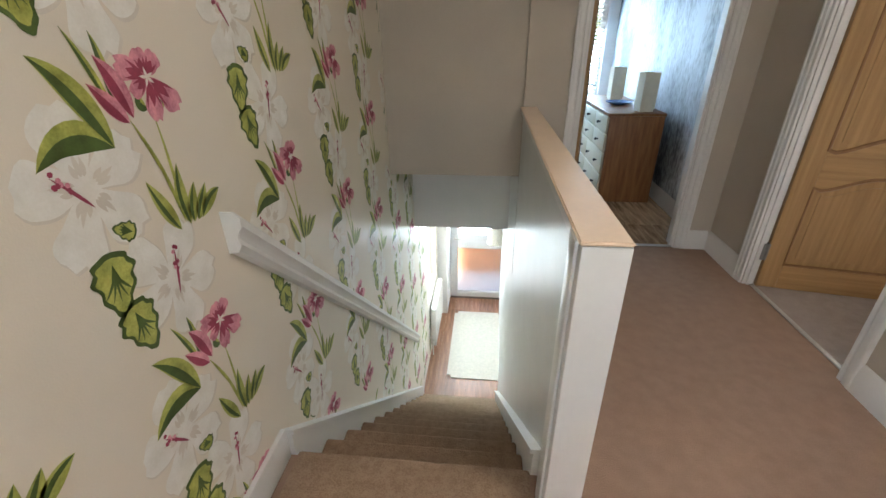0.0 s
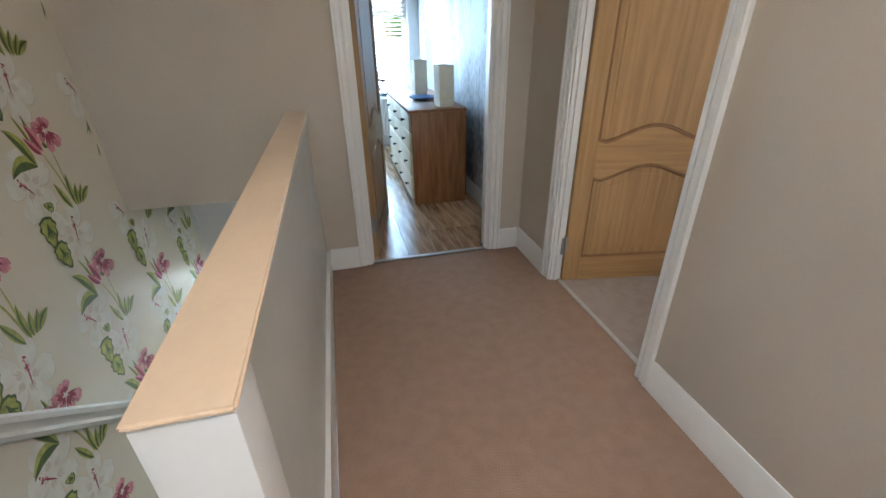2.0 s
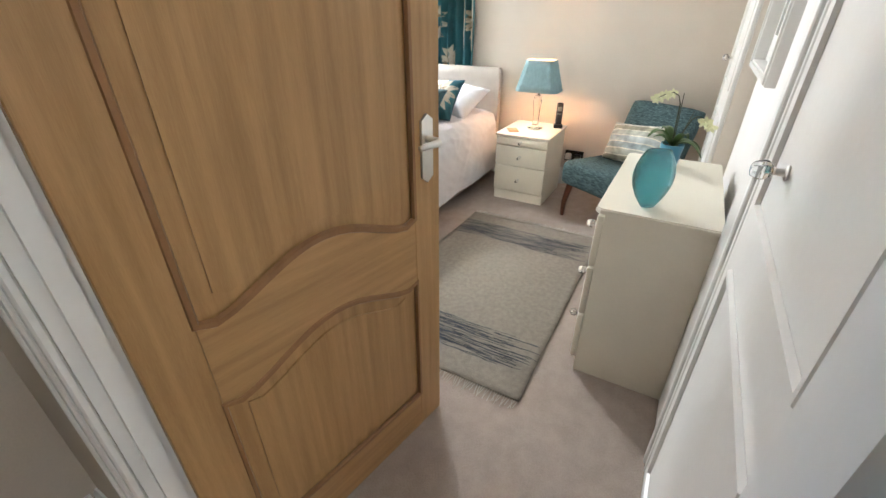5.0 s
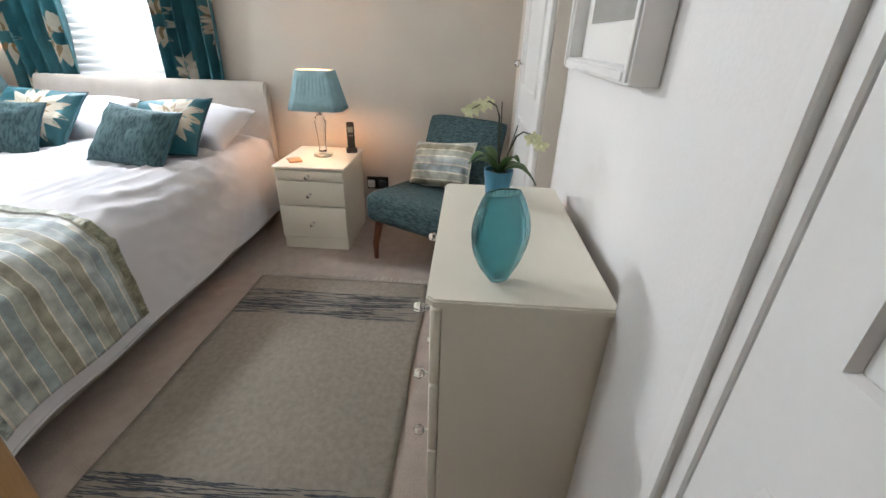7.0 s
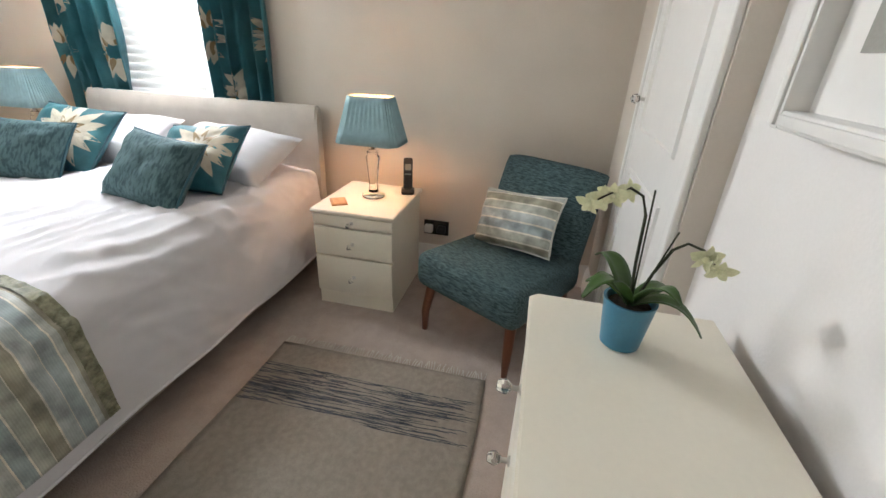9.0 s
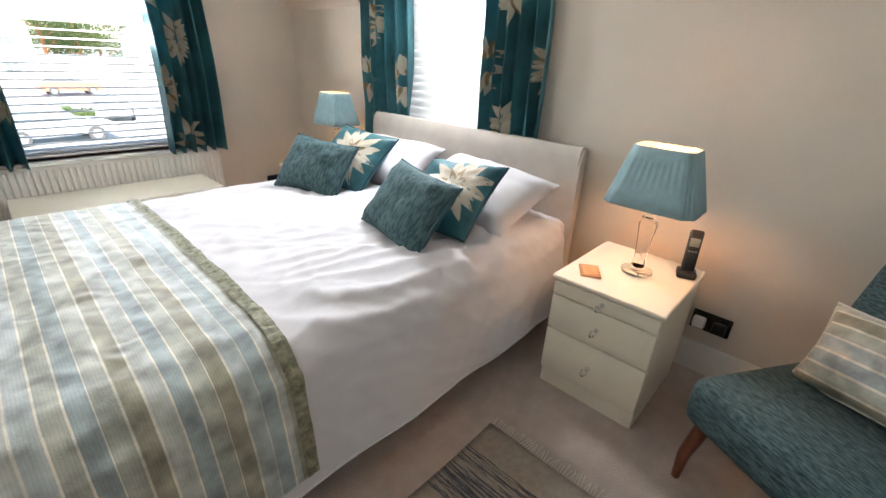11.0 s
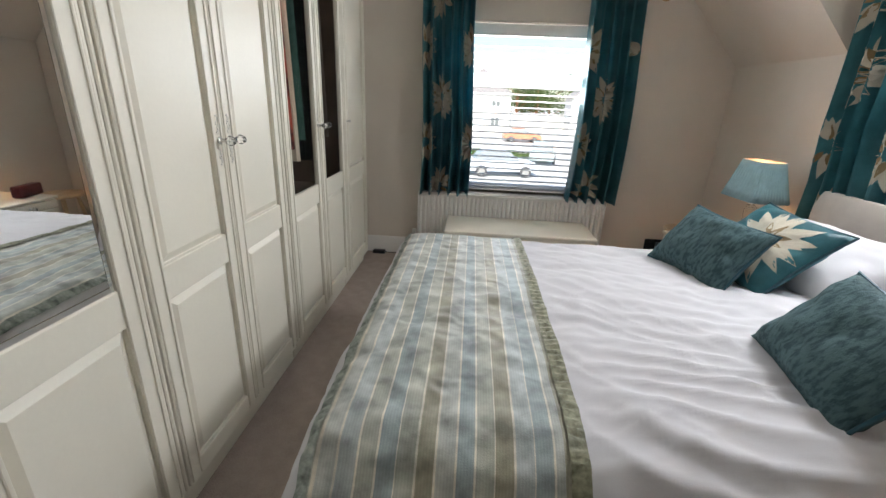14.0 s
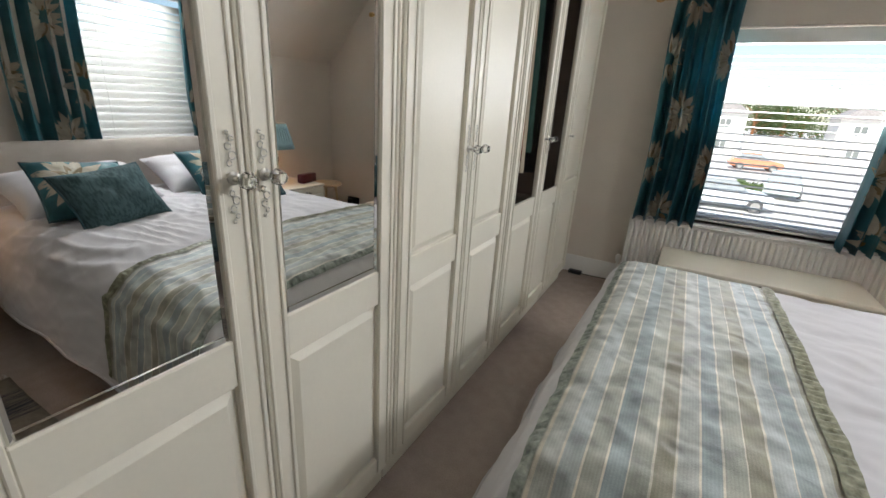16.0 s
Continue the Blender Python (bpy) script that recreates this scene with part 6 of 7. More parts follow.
# ---- hall ----
door = tagged(new("door_front"), "closed white front door with frosted panes", "door", kind="structure")
DY = 6.235
bm = B()
for a, b, z0, z1 in ((0.065, 0.175, HALL + 0.01, -0.43), (0.845, 0.955, HALL + 0.01, -0.43), (0.175, 0.845, HALL + 0.01, HALL + 0.12), (0.175, 0.845, -1.577, -1.33), (0.175, 0.845, -0.56, -0.43)):
    box(bm, a, DY, z0, b, DY + 0.05, z1, 0.005)
part("leaf_frame", bm, PVC, door)
for z0, z1 in ((HALL + 0.12, -1.577), (-1.33, -0.56)):
    bm = B()
    box(bm, 0.175, DY + 0.02, z0, 0.845, DY + 0.028, z1)
    g = part("pane", bm, FROSTED, door, "frosted glass")
    g.visible_shadow = False
bm = B()
tube(bm, [(0.13, DY - 0.003, -1.4), (0.13, DY - 0.05, -1.4), (0.23, DY - 0.055, -1.4)], 0.009, 8)
part("handle", bm, NICKEL, door)
for z in (-2.2, -1.6, -0.7):
    bm = B()
    tube(bm, [(0.068, DY - 0.008, z), (0.068, DY - 0.008, z + 0.09)], 0.011, 8)
    part("hinge", bm, PVC, door)
MATM = material("pale loop mat", (0.60, 0.54, 0.45), 0.7, 0.08, 30, 0.6, 250)
mat_ob = thing("door_mat", pose(0.17, 4.36, HALL + 0.001), "pale rounded mat on the hall floor", "mat")
bm = B()
box(bm, 0, 0, 0, 0.72, 1.44, 0.012)
bmesh.ops.bevel(bm, geom=[e for e in bm.edges if abs(e.verts[0].co.z - e.verts[1].co.z) > 0.005], offset=0.05, segments=4, affect="EDGES")
part("mat_body", bm, MATM, mat_ob)
pendant = thing("pendant_light", pose(0.73, 5.3, -0.277), "unlit pleated cream pendant shade hanging in the hall", "pendant light")
bm = B()
lathe(bm, [(0.045, -0.03), (0.05, -0.025), (0.05, 0.0)], 18)
part("ceiling_rose", bm, PVC, pendant)
bm = B()
tube(bm, [(0, 0, -0.03), (0, 0, -0.56)], 0.003, 6)
part("flex", bm, PVC, pendant)
bm = B()
pleats = []
for v in range(5):
    r = 0.065 + 0.055 * v / 4
    pleats.append([(r * (1 + 0.03 * (-1) ** k) * math.cos(math.pi * k / 28), r * (1 + 0.03 * (-1) ** k) * math.sin(math.pi * k / 28), -0.54 - 0.20 * v / 4) for k in range(56)])
sheet(bm, pleats, True)
part("shade", bm, MATM, pendant, "pleated cream shade", 20)
skirting("baseboard_hall_west", "y", XW, 1, 4.0, 5.75)

# ---- small room ----
BLUEPAPER = material("blue grey brushed wallpaper", (0.20, 0.22, 0.245), 0.55, 0.35, 2.2, 0.1, 40, (1, 1, 0.45), second=(0.50, 0.54, 0.57), detail=8, contrast=(0.38, 0.62))
bm = B()
box(bm, XB - 0.004, YN + 0.11, 0.0, XB - 0.0005, 6.33, TOP)
setting("wallpaper_small_room", bm, BLUEPAPER, "blue grey mottled wallpaper", "wallpaper")
DRAWERW = material("ivory drawer paint", (0.72, 0.66, 0.52), 0.35, 0.04, 6)
chest = thing("chest_of_drawers", pose(1.575, 4.075, 0.0), "oak chest with ivory drawers and dark knobs", "chest of drawers")
CL, CD, CH = 1.32, 0.445, 0.765
bm = B()
box(bm, 0.008, 0.008, 0.0, CD - 0.004, CL - 0.008, CH - 0.026, 0.003)
part("body", bm, DARKOAK, chest)
bm = B()
box(bm, -0.014, -0.004, CH - 0.025, CD, CL, CH, 0.006)
part("top", bm, DARKOAK, chest)
rowz = ((0.05, 0.235), (0.245, 0.43), (0.44, 0.585), (0.595, 0.73))
for ri, (z0, z1) in enumerate(rowz):
    cols = 2 if ri < 2 else 3
    for c in range(cols):
        w = (CL - 0.05) / cols
        y0 = 0.025 + c * w
        bm = B()
        box(bm, -0.012, y0 + 0.006, z0, 0.0075, y0 + w - 0.006, z1, 0.005)
        d = part("drawer", bm, DRAWERW, chest, "ivory drawer front")
        for f in ((0.25, 0.75) if cols == 2 else (0.5,)):
            bm = B()
            lathe(bm, [(0.007, 0), (0.006, 0.012), (0.014, 0.02), (0.010, 0.03)], 10)
            k = new("knob", finish("knob", bm, BLACK, 40))
            k.parent = d
            k.matrix_local = pose(-0.012, y0 + w * f, (z0 + z1) / 2, 0, -90, 0)
PAPERSHADE = material("cream paper shade", (0.78, 0.72, 0.58), 0.8, 0.05, 20, 0.2, 200)
for x, y, r in ((1.87, 4.20, 8), (1.83, 4.98, 4)):
    o = thing("table_lamp", pose(x, y, CH, 0, 0, r), "square cream paper column lamp, unlit", "table lamp", "paper lamps")
    bm = B()
    box(bm, -0.055, -0.055, 0.0, 0.055, 0.055, 0.02, 0.003)
    part("base", bm, DRAWERW, o)
    bm = B()
    for a, b, c, d in ((-0.06, -0.06, 0.06, -0.056), (-0.06, 0.056, 0.06, 0.06), (-0.06, -0.056, -0.056, 0.056), (0.056, -0.056, 0.06, 0.056)):
        box(bm, a, b, 0.021, c, d, 0.30)
    part("shade", bm, PAPERSHADE, o, "cream paper shade")
o = thing("dish", pose(1.78, 4.62, CH), "shallow blue dish on the chest", "dish")
bm = B()
lathe(bm, [(0.05, 0), (0.06, 0.004), (0.115, 0.022), (0.12, 0.028), (0.108, 0.024), (0.05, 0.012)], 28)
part("bowl", bm, material("blue glazed dish", (0.10, 0.22, 0.48), 0.2, 0.1, 12), o)
DARKHB = material("dark wood panel", (0.035, 0.022, 0.016), 0.4, 0.2, 8)
o = thing("wood_panel", pose(2.032, 4.20, 0.0), "dark wooden panel standing between chest and wall", "panel")
bm = B()
box(bm, 0, 0, 0.0, 0.03, 1.1, 0.68, 0.004)
part("board", bm, DARKHB, o)
SW = thing("light_switch", pose(XB - 0.004, 3.62, 1.22), "white square light switch on the papered wall", "light switch")
bm = B()
box(bm, -0.010, -0.043, -0.043, 0, 0.043, 0.043, 0.003)
part("plate", bm, GLOSS, SW)
bm = B()
box(bm, -0.015, -0.010, -0.016, -0.0102, 0.010, 0.016, 0.002)
part("rocker", bm, GLOSS, SW)

# ---- flowered wallpaper on the stair wall ----
PINK = material("pink petal print", (0.56, 0.17, 0.23), 0.45, 0.2, 30, second=(0.70, 0.31, 0.36))
CRIMSON = material("crimson petal print", (0.33, 0.05, 0.09), 0.6, 0.2, 30)
LIME = material("lime leaf print", (0.33, 0.35, 0.065), 0.45, 0.2, 25, second=(0.46, 0.47, 0.12))
FOREST = material("dark leaf print", (0.085, 0.13, 0.03), 0.45, 0.25, 25)
WHITEP = material("white petal print", (0.78, 0.74, 0.66), 0.6, 0.03, 22, second=(0.84, 0.81, 0.75))
SHADEP = material("grey petal print", (0.70, 0.635, 0.545), 0.6, 0.06, 18)
PRINTS = [PINK, CRIMSON, LIME, FOREST, WHITEP, SHADEP]


def blade(points, width, n=10, lean_to=0.0):
    """Leaf outline along a bent line of three points."""
    p0, p1, p2 = [Vector(p) for p in points]
    left, right = [], []
    for k in range(n + 1):
        s = k / n
        c = p0 * (1 - s) ** 2 + p1 * 2 * s * (1 - s) + p2 * s * s
        d = (p1 - p0) * (1 - s) + (p2 - p1) * s
        d = d.normalized() if d.length else Vector((0, 1))
        nn = Vector((-d.y, d.x))
        w = width * math.sin(math.pi * s ** 0.85) ** 0.9
        left.append(c + nn * w * (1 + lean_to))
        right.append(c - nn * w * (1 - lean_to))
    return left + right[-2:0:-1]


def motif():
    """Shapes of one repeat: (outline, slot, layer); the pink flower is at 0, 0."""
    out = []
    rnd = random.Random(5)

    def add(o, slot, layer):
        out.append(([(p[0], p[1]) for p in o], slot, layer))

    def lobe(cx, cy, a, near, length, wide, k, rough=0.07):
        """Ruffled petal widest towards its tip."""
        left, right = [], []
        for i in range(13):
            t = i / 12
            w = wide * t ** 0.75 * max(0.0, 1 - t ** 5) ** 0.5 * (1 + rough * math.sin(9 * t + 2.1 * k))
            w2 = wide * t ** 0.75 * max(0.0, 1 - t ** 5) ** 0.5 * (1 + rough * math.sin(11 * t + 1.3 * k + 2))
            left.append((near + length * t, w))
            right.append((near + length * t, -w2))
        tip = [(near + length * (1.0 + 0.05 * math.sin(5 * q + k)), wide * 0.42 * q) for q in (0.9, 0.3, -0.3, -0.9)]
        pts = left[:-1] + tip + right[-2:0:-1]
        return [(cx + p * math.cos(a) - q * math.sin(a), cy + p * math.sin(a) + q * math.cos(a)) for p, q in pts]

    def hibiscus(cx, cy, r, turn):
        for k in range(5):
            a = turn + 2 * math.pi * k / 5 + 0.12 * math.sin(3 * k)
            ln, w = r * (0.95 + 0.10 * math.sin(2.3 * k)), r * 0.52
            add(lobe(cx + 0.003, cy - 0.004, a, 0.02 * r, ln, w, k), 5, 0.1 * k)
            add(lobe(cx, cy, a, 0.0, ln, w * 0.95, k), 4, 1 + 0.1 * k)
        for k in range(5):
            a = turn + 2 * math.pi * k / 5 + 0.12 * math.sin(3 * k)
            for q, s in ((-0.30, 0.40), (-0.05, 0.50), (0.24, 0.36)):
                add(blade([(cx + 0.16 * r * math.cos(a + q), cy + 0.16 * r * math.sin(a + q)), (cx + 0.3 * r * math.cos(a + q), cy + 0.25 * r * math.sin(a + q)),
                           (cx + s * r * math.cos(a + 0.8 * q), cy + s * r * math.sin(a + 0.8 * q))], r * 0.04), 5, 2 + 0.12 * (k * 3 + (q > -0.1) + (q > 0.1)))

    def stamen(x0, y0, x1, y1):
        add(blade([(x0, y0), ((x0 + x1) / 2 + 0.004, (y0 + y1) / 2), (x1, y1)], 0.0035), 1, 4.2)
        for k in range(9):
            s = rnd.uniform(0.55, 1.0)
            cx, cy = x0 + (x1 - x0) * s + rnd.uniform(-0.008, 0.008), y0 + (y1 - y0) * s + rnd.uniform(-0.006, 0.006)
            add([(cx + 0.005 * math.cos(6.28 * i / 6), cy + 0.005 * math.sin(6.28 * i / 6)) for i in range(6)], 1 if k % 3 else 0, 4.3 + 0.1 * k)

    def ivy(cx, cy, r, turn):
        # pointed leaf with a toothed edge
        for slot, sc, ly in ((3, 0.96, 2.4), (2, 0.78, 2.6)):
            pts = []
            for i in range(48):
                t = 2 * math.pi * i / 48
                along = math.cos(t)
                half = 0.62 * math.sin(t) * (1 - 0.45 * along) * (1 + 0.12 * math.sin(10 * t + 0.5))
                p, q = r * sc * along * (1.05 if along > 0 else 0.85), r * sc * half
                pts.append((cx + p * math.cos(turn) - q * math.sin(turn), cy + p * math.sin(turn) + q * math.cos(turn)))
            add(pts, slot, ly)
        for q in (-0.9, -0.45, 0, 0.45, 0.9):
            a = turn + q
            add(blade([(cx - 0.5 * r * math.cos(turn), cy - 0.5 * r * math.sin(turn)), (cx, cy), (cx + 0.55 * r * math.cos(a), cy + 0.55 * r * math.sin(a))], 0.0028), 3, 2.8 + 0.12 * (q + 0.9))

    def leaf(points, w, dark=0.45):
        add(blade(points, w), 2, 2.4)
        add(blade(points, w * dark, lean_to=0.85), 3, 2.6)

    hibiscus(-0.207, -0.161, 0.135, 0.4)
    stamen(-0.205, -0.195, -0.262, -0.125)
    hibiscus(-0.094, -0.400, 0.135, 1.0)
    stamen(-0.092, -0.440, -0.070, -0.335)
    ivy(-0.222, -0.335, 0.072, 4.6)
    ivy(-0.205, -0.440, 0.068, 4.9)
    ivy(-0.165, -0.255, 0.030, 2.6)
    leaf([(-0.125, -0.110), (-0.155, 0.0), (-0.222, 0.045)], 0.023)
    leaf([(-0.125, -0.110), (-0.20, -0.04), (-0.275, -0.115)], 0.026, 0.6)
    leaf([(-0.100, -0.060), (-0.115, 0.02), (-0.15, 0.085)], 0.008)
    leaf([(-0.095, -0.050), (-0.085, 0.03), (-0.10, 0.080)], 0.009, 0.6)
    for tip, mid in (((0.010, -0.172), (-0.01, -0.24)), ((0.047, -0.225), (0.02, -0.27)), ((0.083, -0.238), (0.055, -0.28)), ((-0.085, -0.185), (-0.06, -0.25)), ((0.13, -0.265), (0.09, -0.27))):
        leaf([(0.0 + 0.35 * tip[0], -0.312), mid, tip], 0.0175, 0.32)
    # stems
    for pts in ([(-0.012, -0.30), (-0.02, -0.17), (-0.075, -0.065)], [(-0.012, -0.30), (0.0, -0.18), (-0.012, -0.055)], [(-0.075, -0.065), (-0.09, -0.02), (-0.10, 0.05)]):
        add(blade(pts, 0.0042), 2, 2.3)
    # buds
    for pts, w in (([(-0.062, -0.068), (-0.07, 0.0), (-0.108, 0.042)], 0.020), ([(-0.075, -0.075), (-0.10, -0.04), (-0.138, 0.0)], 0.017)):
        add(blade(pts, w), 0, 3)
        add(blade(pts, w * 0.5, lean_to=0.8), 1, 3.2)
    # trumpet flower
    for k, (a, ln, w) in enumerate(((2.75, 0.072, 0.034), (1.75, 0.052, 0.030), (0.85, 0.056, 0.030), (-0.75, 0.094, 0.036), (-1.6, 0.082, 0.030), (-2.6, 0.055, 0.024))):
        add(lobe(0.0, 0.0, a, 0.0, ln, w, k, 0.10), 0, 3.0 + 0.1 * k)
        add(blade([(0.008 * math.cos(a), 0.008 * math.sin(a)), (0.35 * ln * math.cos(a + 0.15), 0.35 * ln * math.sin(a + 0.15)), (0.68 * ln * math.cos(a), 0.68 * ln * math.sin(a))], w * 0.30), 1, 3.7 + 0.1 * k)
        for q in (-0.38, 0.42):
            add(blade([(0.15 * ln * math.cos(a), 0.15 * ln * math.sin(a)), (0.35 * ln * math.cos(a + q), 0.35 * ln * math.sin(a + q)),
                       (0.74 * ln * math.cos(a + 0.8 * q), 0.74 * ln * math.sin(a + 0.8 * q))], w * 0.11), 1, 4.4 + 0.1 * k + (0.05 if q > 0 else 0))
    for k in range(5):
        a = 1.3 * k + 0.4
        add(blade([(0.0, 0.0), (0.008 * math.cos(a), 0.008 * math.sin(a)), (0.019 * math.cos(a), 0.019 * math.sin(a))], 0.0032), 4, 5.2 + 0.1 * k)
    leaf([(-0.02, -0.055), (-0.045, -0.05), (-0.03, -0.02)], 0.009, 0.8)
    leaf([(-0.008, -0.060), (0.012, -0.06), (0.03, -0.045)], 0.010, 0.9)
    return out


SHAPES = motif()
verts, faces, slots = [], [], []
ROLL, REPEAT = 0.538, 0.577
for col in range(-3, 10):
    for rw in range(-7, 4):
        y0 = 1.213 + ROLL * col
        z0 = 1.25 + REPEAT * rw - (REPEAT / 2 if col % 2 else 0)
        for outline, slot, layer in SHAPES:
            pts = [(y0 + a, z0 + b) for a, b in outline]
            ys, zs = [p[0] for p in pts], [p[1] for p in pts]
            if max(zs) > TOP or min(zs) < HALL or min(ys) < -0.95 or max(ys) > 6.1:
                continue
            if max(ys) > YN - 0.001 and max(zs) > 0.47:
                if max(ys) > 4.03 or min(zs) > 0.30 or max(zs) > 0.48:
                    continue
            if max(ys) > 4.03 and max(zs) > -0.28:
                continue
            if max(ys) > 4.64 and min(ys) < 5.62 and max(zs) > -1.75 and min(zs) < -0.38:
                continue
            if max(ys) > 5.74:
                continue
            if min(ys) < 0.16 and max(zs) > 0.9:
                continue
            foot = (sum(ys) / len(ys) - NOSE) * slope
            if sum(ys) / len(ys) > NOSE and min(zs) < foot + 0.10 and sum(ys) / len(ys) < 4.0:
                continue
            base = len(verts)
            cx, cz = sum(ys) / len(ys), sum(zs) / len(zs)
            x = XW + 0.0006 + 0.00035 * layer
            verts += [(x, cx, cz)] + [(x, a, b) for a, b in pts]
            k = len(pts)
            faces += [(base, base + 1 + i, base + 1 + (i + 1) % k) for i in range(k)]
            slots += [slot] * k
me = bpy.data.meshes.new("wallpaper_flowers")
me.from_pydata(verts, [], faces)
for m in PRINTS:
    me.materials.append(m)
me.polygons.foreach_set("material_index", slots)
tagged(new("wallpaper_flowers", me), "printed pink and white hibiscus flowers with green leaves", "wallpaper", kind="structure")

# ---- outdoors, seen through the blinds ----
GROUNDZ = -2.75
bm = B()
box(bm, -0.9, 7.6, HALL - 0.3, 2.0, 7.8, -1.78)
setting("porch_wall", bm, material("terracotta brick", (0.52, 0.24, 0.12), 0.8, 0.2, 9, 0.4, 60), "low terracotta wall outside the front door", "wall")
TAR = material("pale concrete", (0.62, 0.61, 0.58), 0.9, 0.15, 2, 0.3, 60)
GRASS = material("mown grass", (0.10, 0.16, 0.05), 0.9, 0.3, 3, 0.5, 60)
RENDER = material("white rendered wall", (0.78, 0.76, 0.72), 0.8, 0.05, 2, 0.2, 60)
ROOF = material("grey roof tile", (0.34, 0.32, 0.31), 0.8, 0.2, 6, 0.4, 30)
HEDGE = material("hedge leaves", (0.08, 0.12, 0.035), 0.8, 0.4, 8, 0.6, 40)
bm = B()
box(bm, -400, -400, GROUNDZ - 0.2, 400, 400, GROUNDZ)
setting("ground", bm, TAR, "pale concrete ground outside", "ground")
bm = B()
box(bm, -4.0, 31.0, GROUNDZ - 0.05, 7.6, 41.0, GROUNDZ + 0.04)
setting("lawn", bm, GRASS, "green front lawn across the drive", "lawn")


def house(m, label):
    o = thing("house", m, label, "house", "houses across the road")
    bm = B()
    box(bm, -4, 0, 0, 4, 7, 5.0)
    part("wall", bm, RENDER, o, "white rendered walls")
    bm = B()
    prism(bm, [(-4.35, 4.95), (4.35, 4.95), (0, 8.0)], "y", -0.3, 7.3)
    part("roof", bm, ROOF, o, "grey tiled roof")
    bm = B()
    box(bm, 1.4, 3, 7.0, 2.1, 3.7, 8.6)
    part("chimney", bm, RENDER, o)
    for x in (-2.2, 2.0):
        for z in (0.9, 3.3):
            bm = B()
            for a, b, c, d in ((-0.6, 0, 0.6, 0.08), (-0.6, 1.12, 0.6, 1.2), (-0.6, 0.08, -0.52, 1.12), (0.52, 0.08, 0.6, 1.12), (-0.04, 0.08, 0.04, 1.12)):
                box(bm, x + a, -0.05, z + b, x + c, 0.03, z + d)
            w = part("window", bm, PVC, o, "white framed window")
            bm = B()
            box(bm, x - 0.52, -0.012, z + 0.08, x + 0.52, -0.003, z + 1.12)
            p = new("pane", finish("pane", bm, GREYSCREEN))
            p.parent = w
    bm = B()
    box(bm, -0.5, -0.06, 0, 0.5, -0.003, 2.1)
    part("door", bm, PVC, o, "white front door")
    return o


house(pose(4.6, 62.0, GROUNDZ, 0, 0, 6), "white rendered house with a grey roof across the road")
house(pose(21.0, 64.0, GROUNDZ, 0, 0, -4), "white rendered house farther along the road")


def tree(m, height, seed, label):
    o = thing("tree", m, label, "tree", "trees across the road")
    rnd = random.Random(seed)
    bm = B()
    tube(bm, [(0, 0, 0), (0.1, 0, height * 0.3), (0.0, 0.1, height * 0.7)], [0.28, 0.2, 0.07], 8)
    ends = []
    for k in range(9):
        a, z = rnd.uniform(0, 6.28), height * rnd.uniform(0.12, 0.6)
        e = (math.cos(a) * height * 0.28, math.sin(a) * height * 0.28, z + height * 0.2)
        tube(bm, [(0, 0, z), (e[0] * 0.5, e[1] * 0.5, z + height * 0.12), e], [0.09, 0.06, 0.02], 6)
        ends.append(e)
    part("trunk", bm, DARKOAK, o)
    vs, fs = [], []
    for k in range(2600):
        cx, cy, cz = rnd.choice(ends)
        p = Vector((cx + rnd.gauss(0, height * 0.10), cy + rnd.gauss(0, height * 0.10), cz + rnd.gauss(0, height * 0.09)))
        d1 = Vector((rnd.uniform(-1, 1), rnd.uniform(-1, 1), rnd.uniform(-1, 1))).normalized()
        d2 = d1.cross(Vector((rnd.uniform(-1, 1), rnd.uniform(-1, 1), 1))).normalized()
        s = rnd.uniform(0.10, 0.22)
        b = len(vs)
        vs += [p - d1 * s, p + d2 * s * 0.5, p + d1 * s, p - d2 * s * 0.5]
        fs.append((b, b + 1, b + 2, b + 3))
    me = bpy.data.meshes.new("crown")
    me.from_pydata(vs, [], fs)
    me.materials.append(HEDGE)
    c = new("crown", me)
    c.parent = o
    return o


for k, (x, y, hgt) in enumerate(((11, 80, 8.5), (15, 84, 9), (7, 92, 9.5), (18, 88, 8.5), (24, 95, 10), (-9, 80, 9), (13, 90, 9))):
    tree(pose(x, y, GROUNDZ), hgt, 20 + k, "leafy green tree across the road")
o = thing("garden_wall", pose(15.0, 70.0, GROUNDZ), "long low white rendered garden wall across the road", "garden wall")
bm = B()
box(bm, -5.5, 0, 0, 6.0, 0.25, 2.5)
part("wall", bm, RENDER, o)
bm = B()
box(bm, -5.55, -0.05, 2.5, 6.05, 0.30, 2.58)
part("coping", bm, RENDER, o)
o = thing("hedge", pose(4.2, 30.4, GROUNDZ), "clipped green hedge along the drive", "hedge")
rnd = random.Random(3)
vs, fs = [], []
for k in range(5000):
    p = Vector((rnd.uniform(-4.5, 3.2), rnd.uniform(-0.35, 0.35), rnd.uniform(0.0, 1.0)))
    d1 = Vector((rnd.uniform(-1, 1), rnd.uniform(-1, 1), rnd.uniform(-1, 1))).normalized()
    d2 = d1.cross(Vector((rnd.uniform(-1, 1), rnd.uniform(-1, 1), 1))).normalized()
    s = rnd.uniform(0.04, 0.08)
    b = len(vs)
    vs += [p - d1 * s, p + d2 * s * 0.5, p + d1 * s, p - d2 * s * 0.5]
    fs.append((b, b + 1, b + 2, b + 3))
me = bpy.data.meshes.new("leaves")
me.from_pydata(vs, [], fs)
me.materials.append(HEDGE)
c = new("leaves", me)
c.parent = o
bm = B()
box(bm, -4.4, -0.28, 0, 3.1, 0.28, 0.9)
part("core", bm, HEDGE, o)


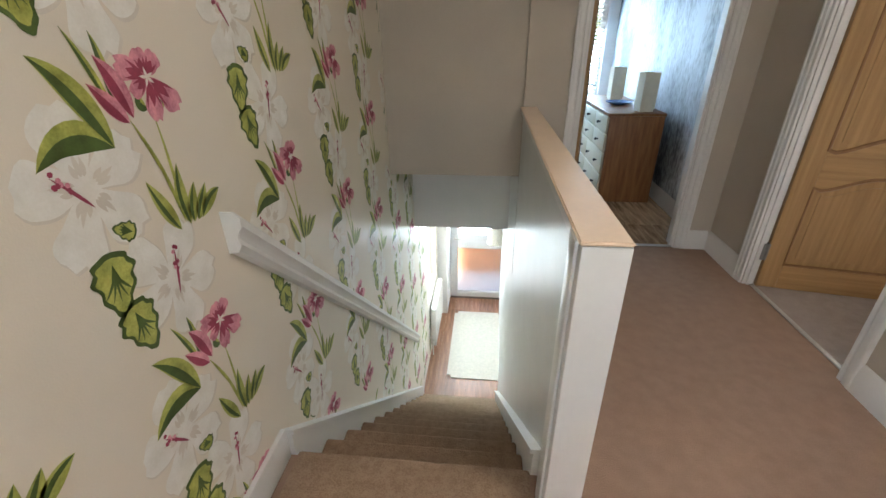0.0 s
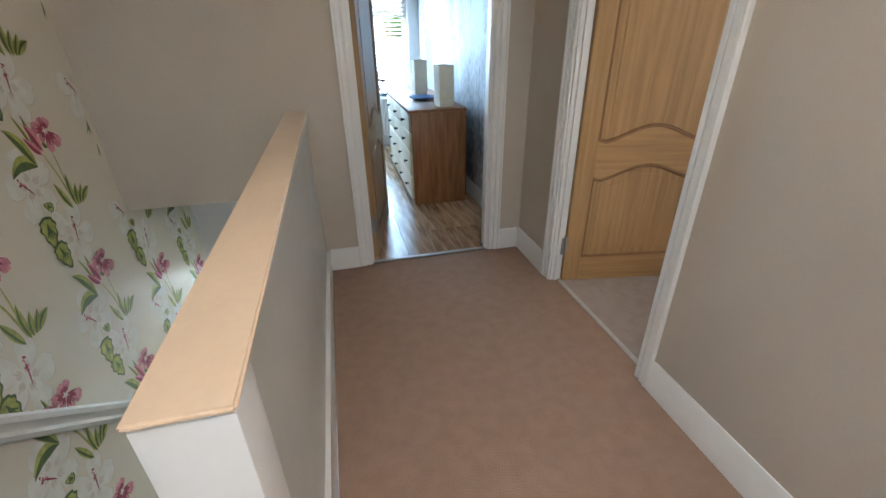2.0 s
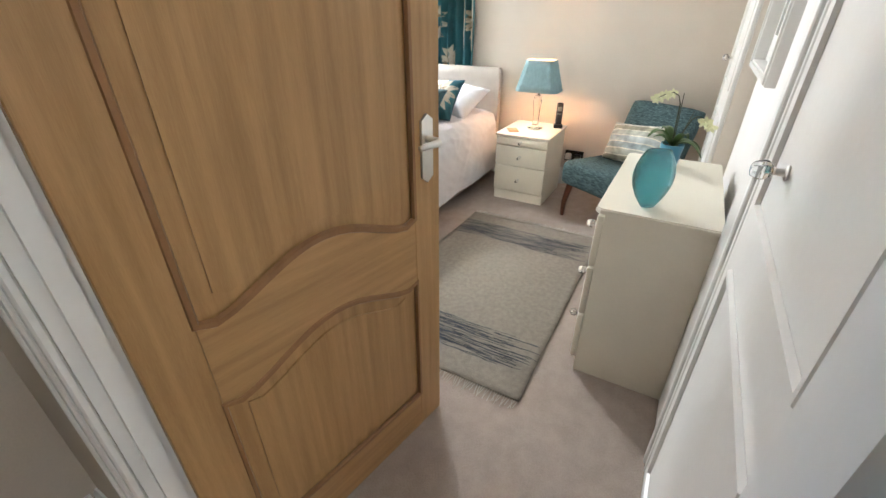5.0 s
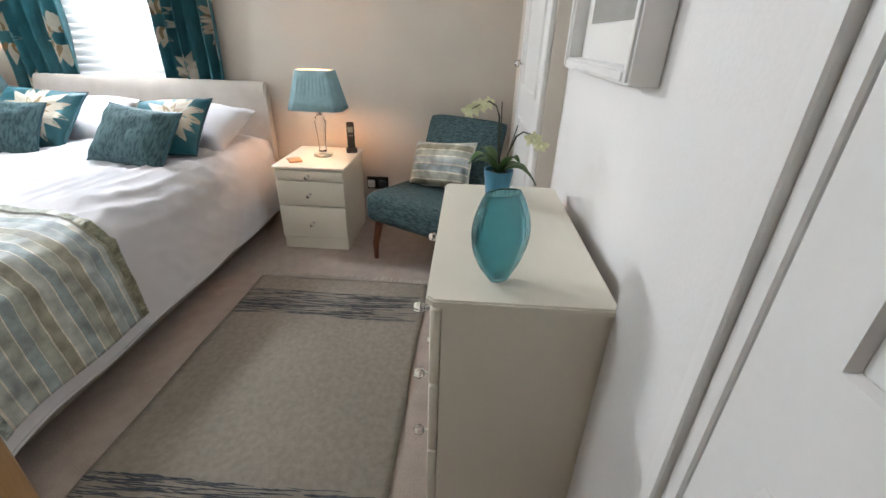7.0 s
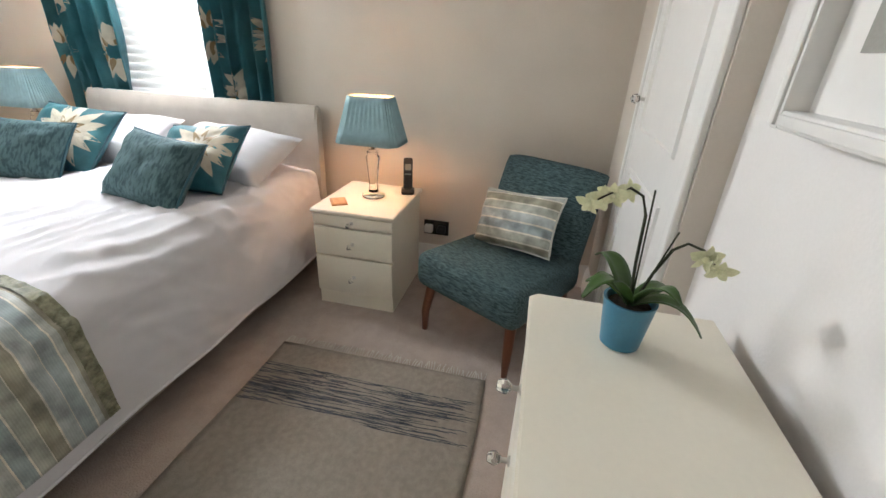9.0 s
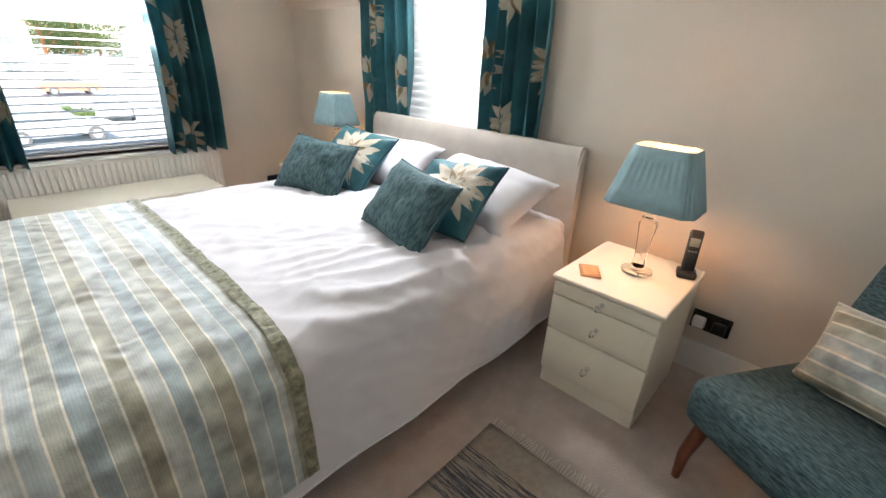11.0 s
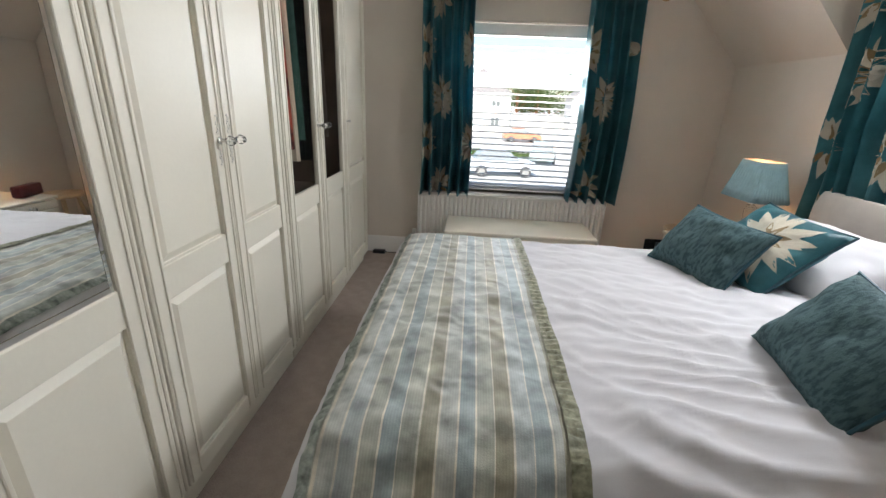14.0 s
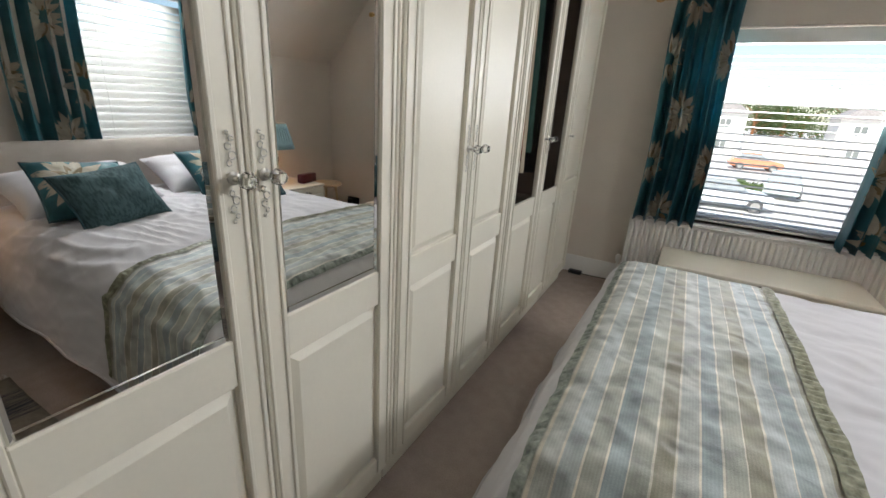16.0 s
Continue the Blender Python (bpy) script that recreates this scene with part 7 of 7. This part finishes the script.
# Outdoor glare put into the colour: tyres and car glass are paled.
TYRE = material("glare-pale tyre rubber", (0.10, 0.10, 0.10), 0.8, 0.2, 12)
CARGLASS = material("glare-pale car glass", (0.34, 0.37, 0.38), 0.15, 0.05, 8)


def car(m, paint, label):
    o = thing("car", m, label, "car", "parked cars")
    bm = B()
    prism(bm, [(-2.0, 0.30), (2.0, 0.30), (2.05, 0.62), (1.85, 0.82), (1.0, 0.90), (-1.75, 0.92), (-2.05, 0.7)], "y", -0.83, 0.83)
    bmesh.ops.bevel(bm, geom=list(bm.edges), offset=0.05, segments=2, affect="EDGES")
    part("body", bm, paint, o)
    bm = B()
    prism(bm, [(-1.65, 0.90), (0.95, 0.90), (0.35, 1.38), (-1.2, 1.42)], "y", -0.70, 0.70)
    bmesh.ops.bevel(bm, geom=list(bm.edges), offset=0.06, segments=2, affect="EDGES")
    part("cabin", bm, CARGLASS, o, "windows coloured pale for sky glare")
    bm = B()
    box(bm, -1.15, -0.66, 1.40, 0.33, 0.66, 1.44, 0.015)
    part("roof", bm, paint, o)
    for x in (-1.25, 1.25):
        for y in (-0.84, 0.84):
            bm = B()
            lathe(bm, [(0.30, -0.09), (0.32, -0.06), (0.32, 0.06), (0.30, 0.09)], 18)
            w = part("wheel", bm, TYRE, o)
            w.matrix_local = pose(x, y, 0.32, 90, 0, 0)
            bm = B()
            lathe(bm, [(0.19, -0.095), (0.20, -0.08), (0.20, 0.08), (0.19, 0.095)], 12)
            r = new("rim", finish("rim", bm, NICKEL, 40))
            r.parent = w
    return o


car(pose(5.4, 27.3, GROUNDZ, 0, 0, 8), material("silver blue car paint", (0.80, 0.84, 0.87), 0.25, 0.03, 4), "pale silver car parked below the window")
car(pose(9.0, 50.0, GROUNDZ, 0, 0, 5), material("orange red car paint", (0.75, 0.30, 0.17), 0.25, 0.03, 4), "orange red car parked across the road")
car(pose(8.8, 34.0, GROUNDZ, 0, 0, 80), material("grey green car paint", (0.55, 0.62, 0.60), 0.25, 0.03, 4), "grey green car parked beside the lawn")


# ---- floor planks ----
def planks(parent, mat, x0, x1, y0, y1, z, w, ln, seed, along="y"):
    rnd = random.Random(seed)
    cache = {}

    def mesh(a, b):
        key = (round(a, 2), round(b, 2))
        if key not in cache:
            bm = B()
            box(bm, 0.0006, 0.0006, -0.008, a - 0.0006, b - 0.0006, 0.0, 0.0012, 1)
            cache[key] = finish("plank", bm, mat)
        return cache[key]
    x = x0
    while x < x1 - 0.01:
        ww = min(w, x1 - x)
        y = y0 - rnd.choice((0.0, 0.3, 0.6, 0.9))
        while y < y1 - 0.01:
            a, b = max(y, y0), min(y + ln, y1)
            if b - a > 0.02:
                piece("plank", mesh(ww, b - a), parent, (x, a, z))
            y += ln
        x += w


planks(floor_small, LAMINATE, 0.80, XB, YN + 0.02, 6.33, 0.0, 0.192, 1.28, 1)
planks(floor_hall, HALLPLANK, XW, 1.80, 3.46, 6.20, HALL, 0.125, 1.2, 2)
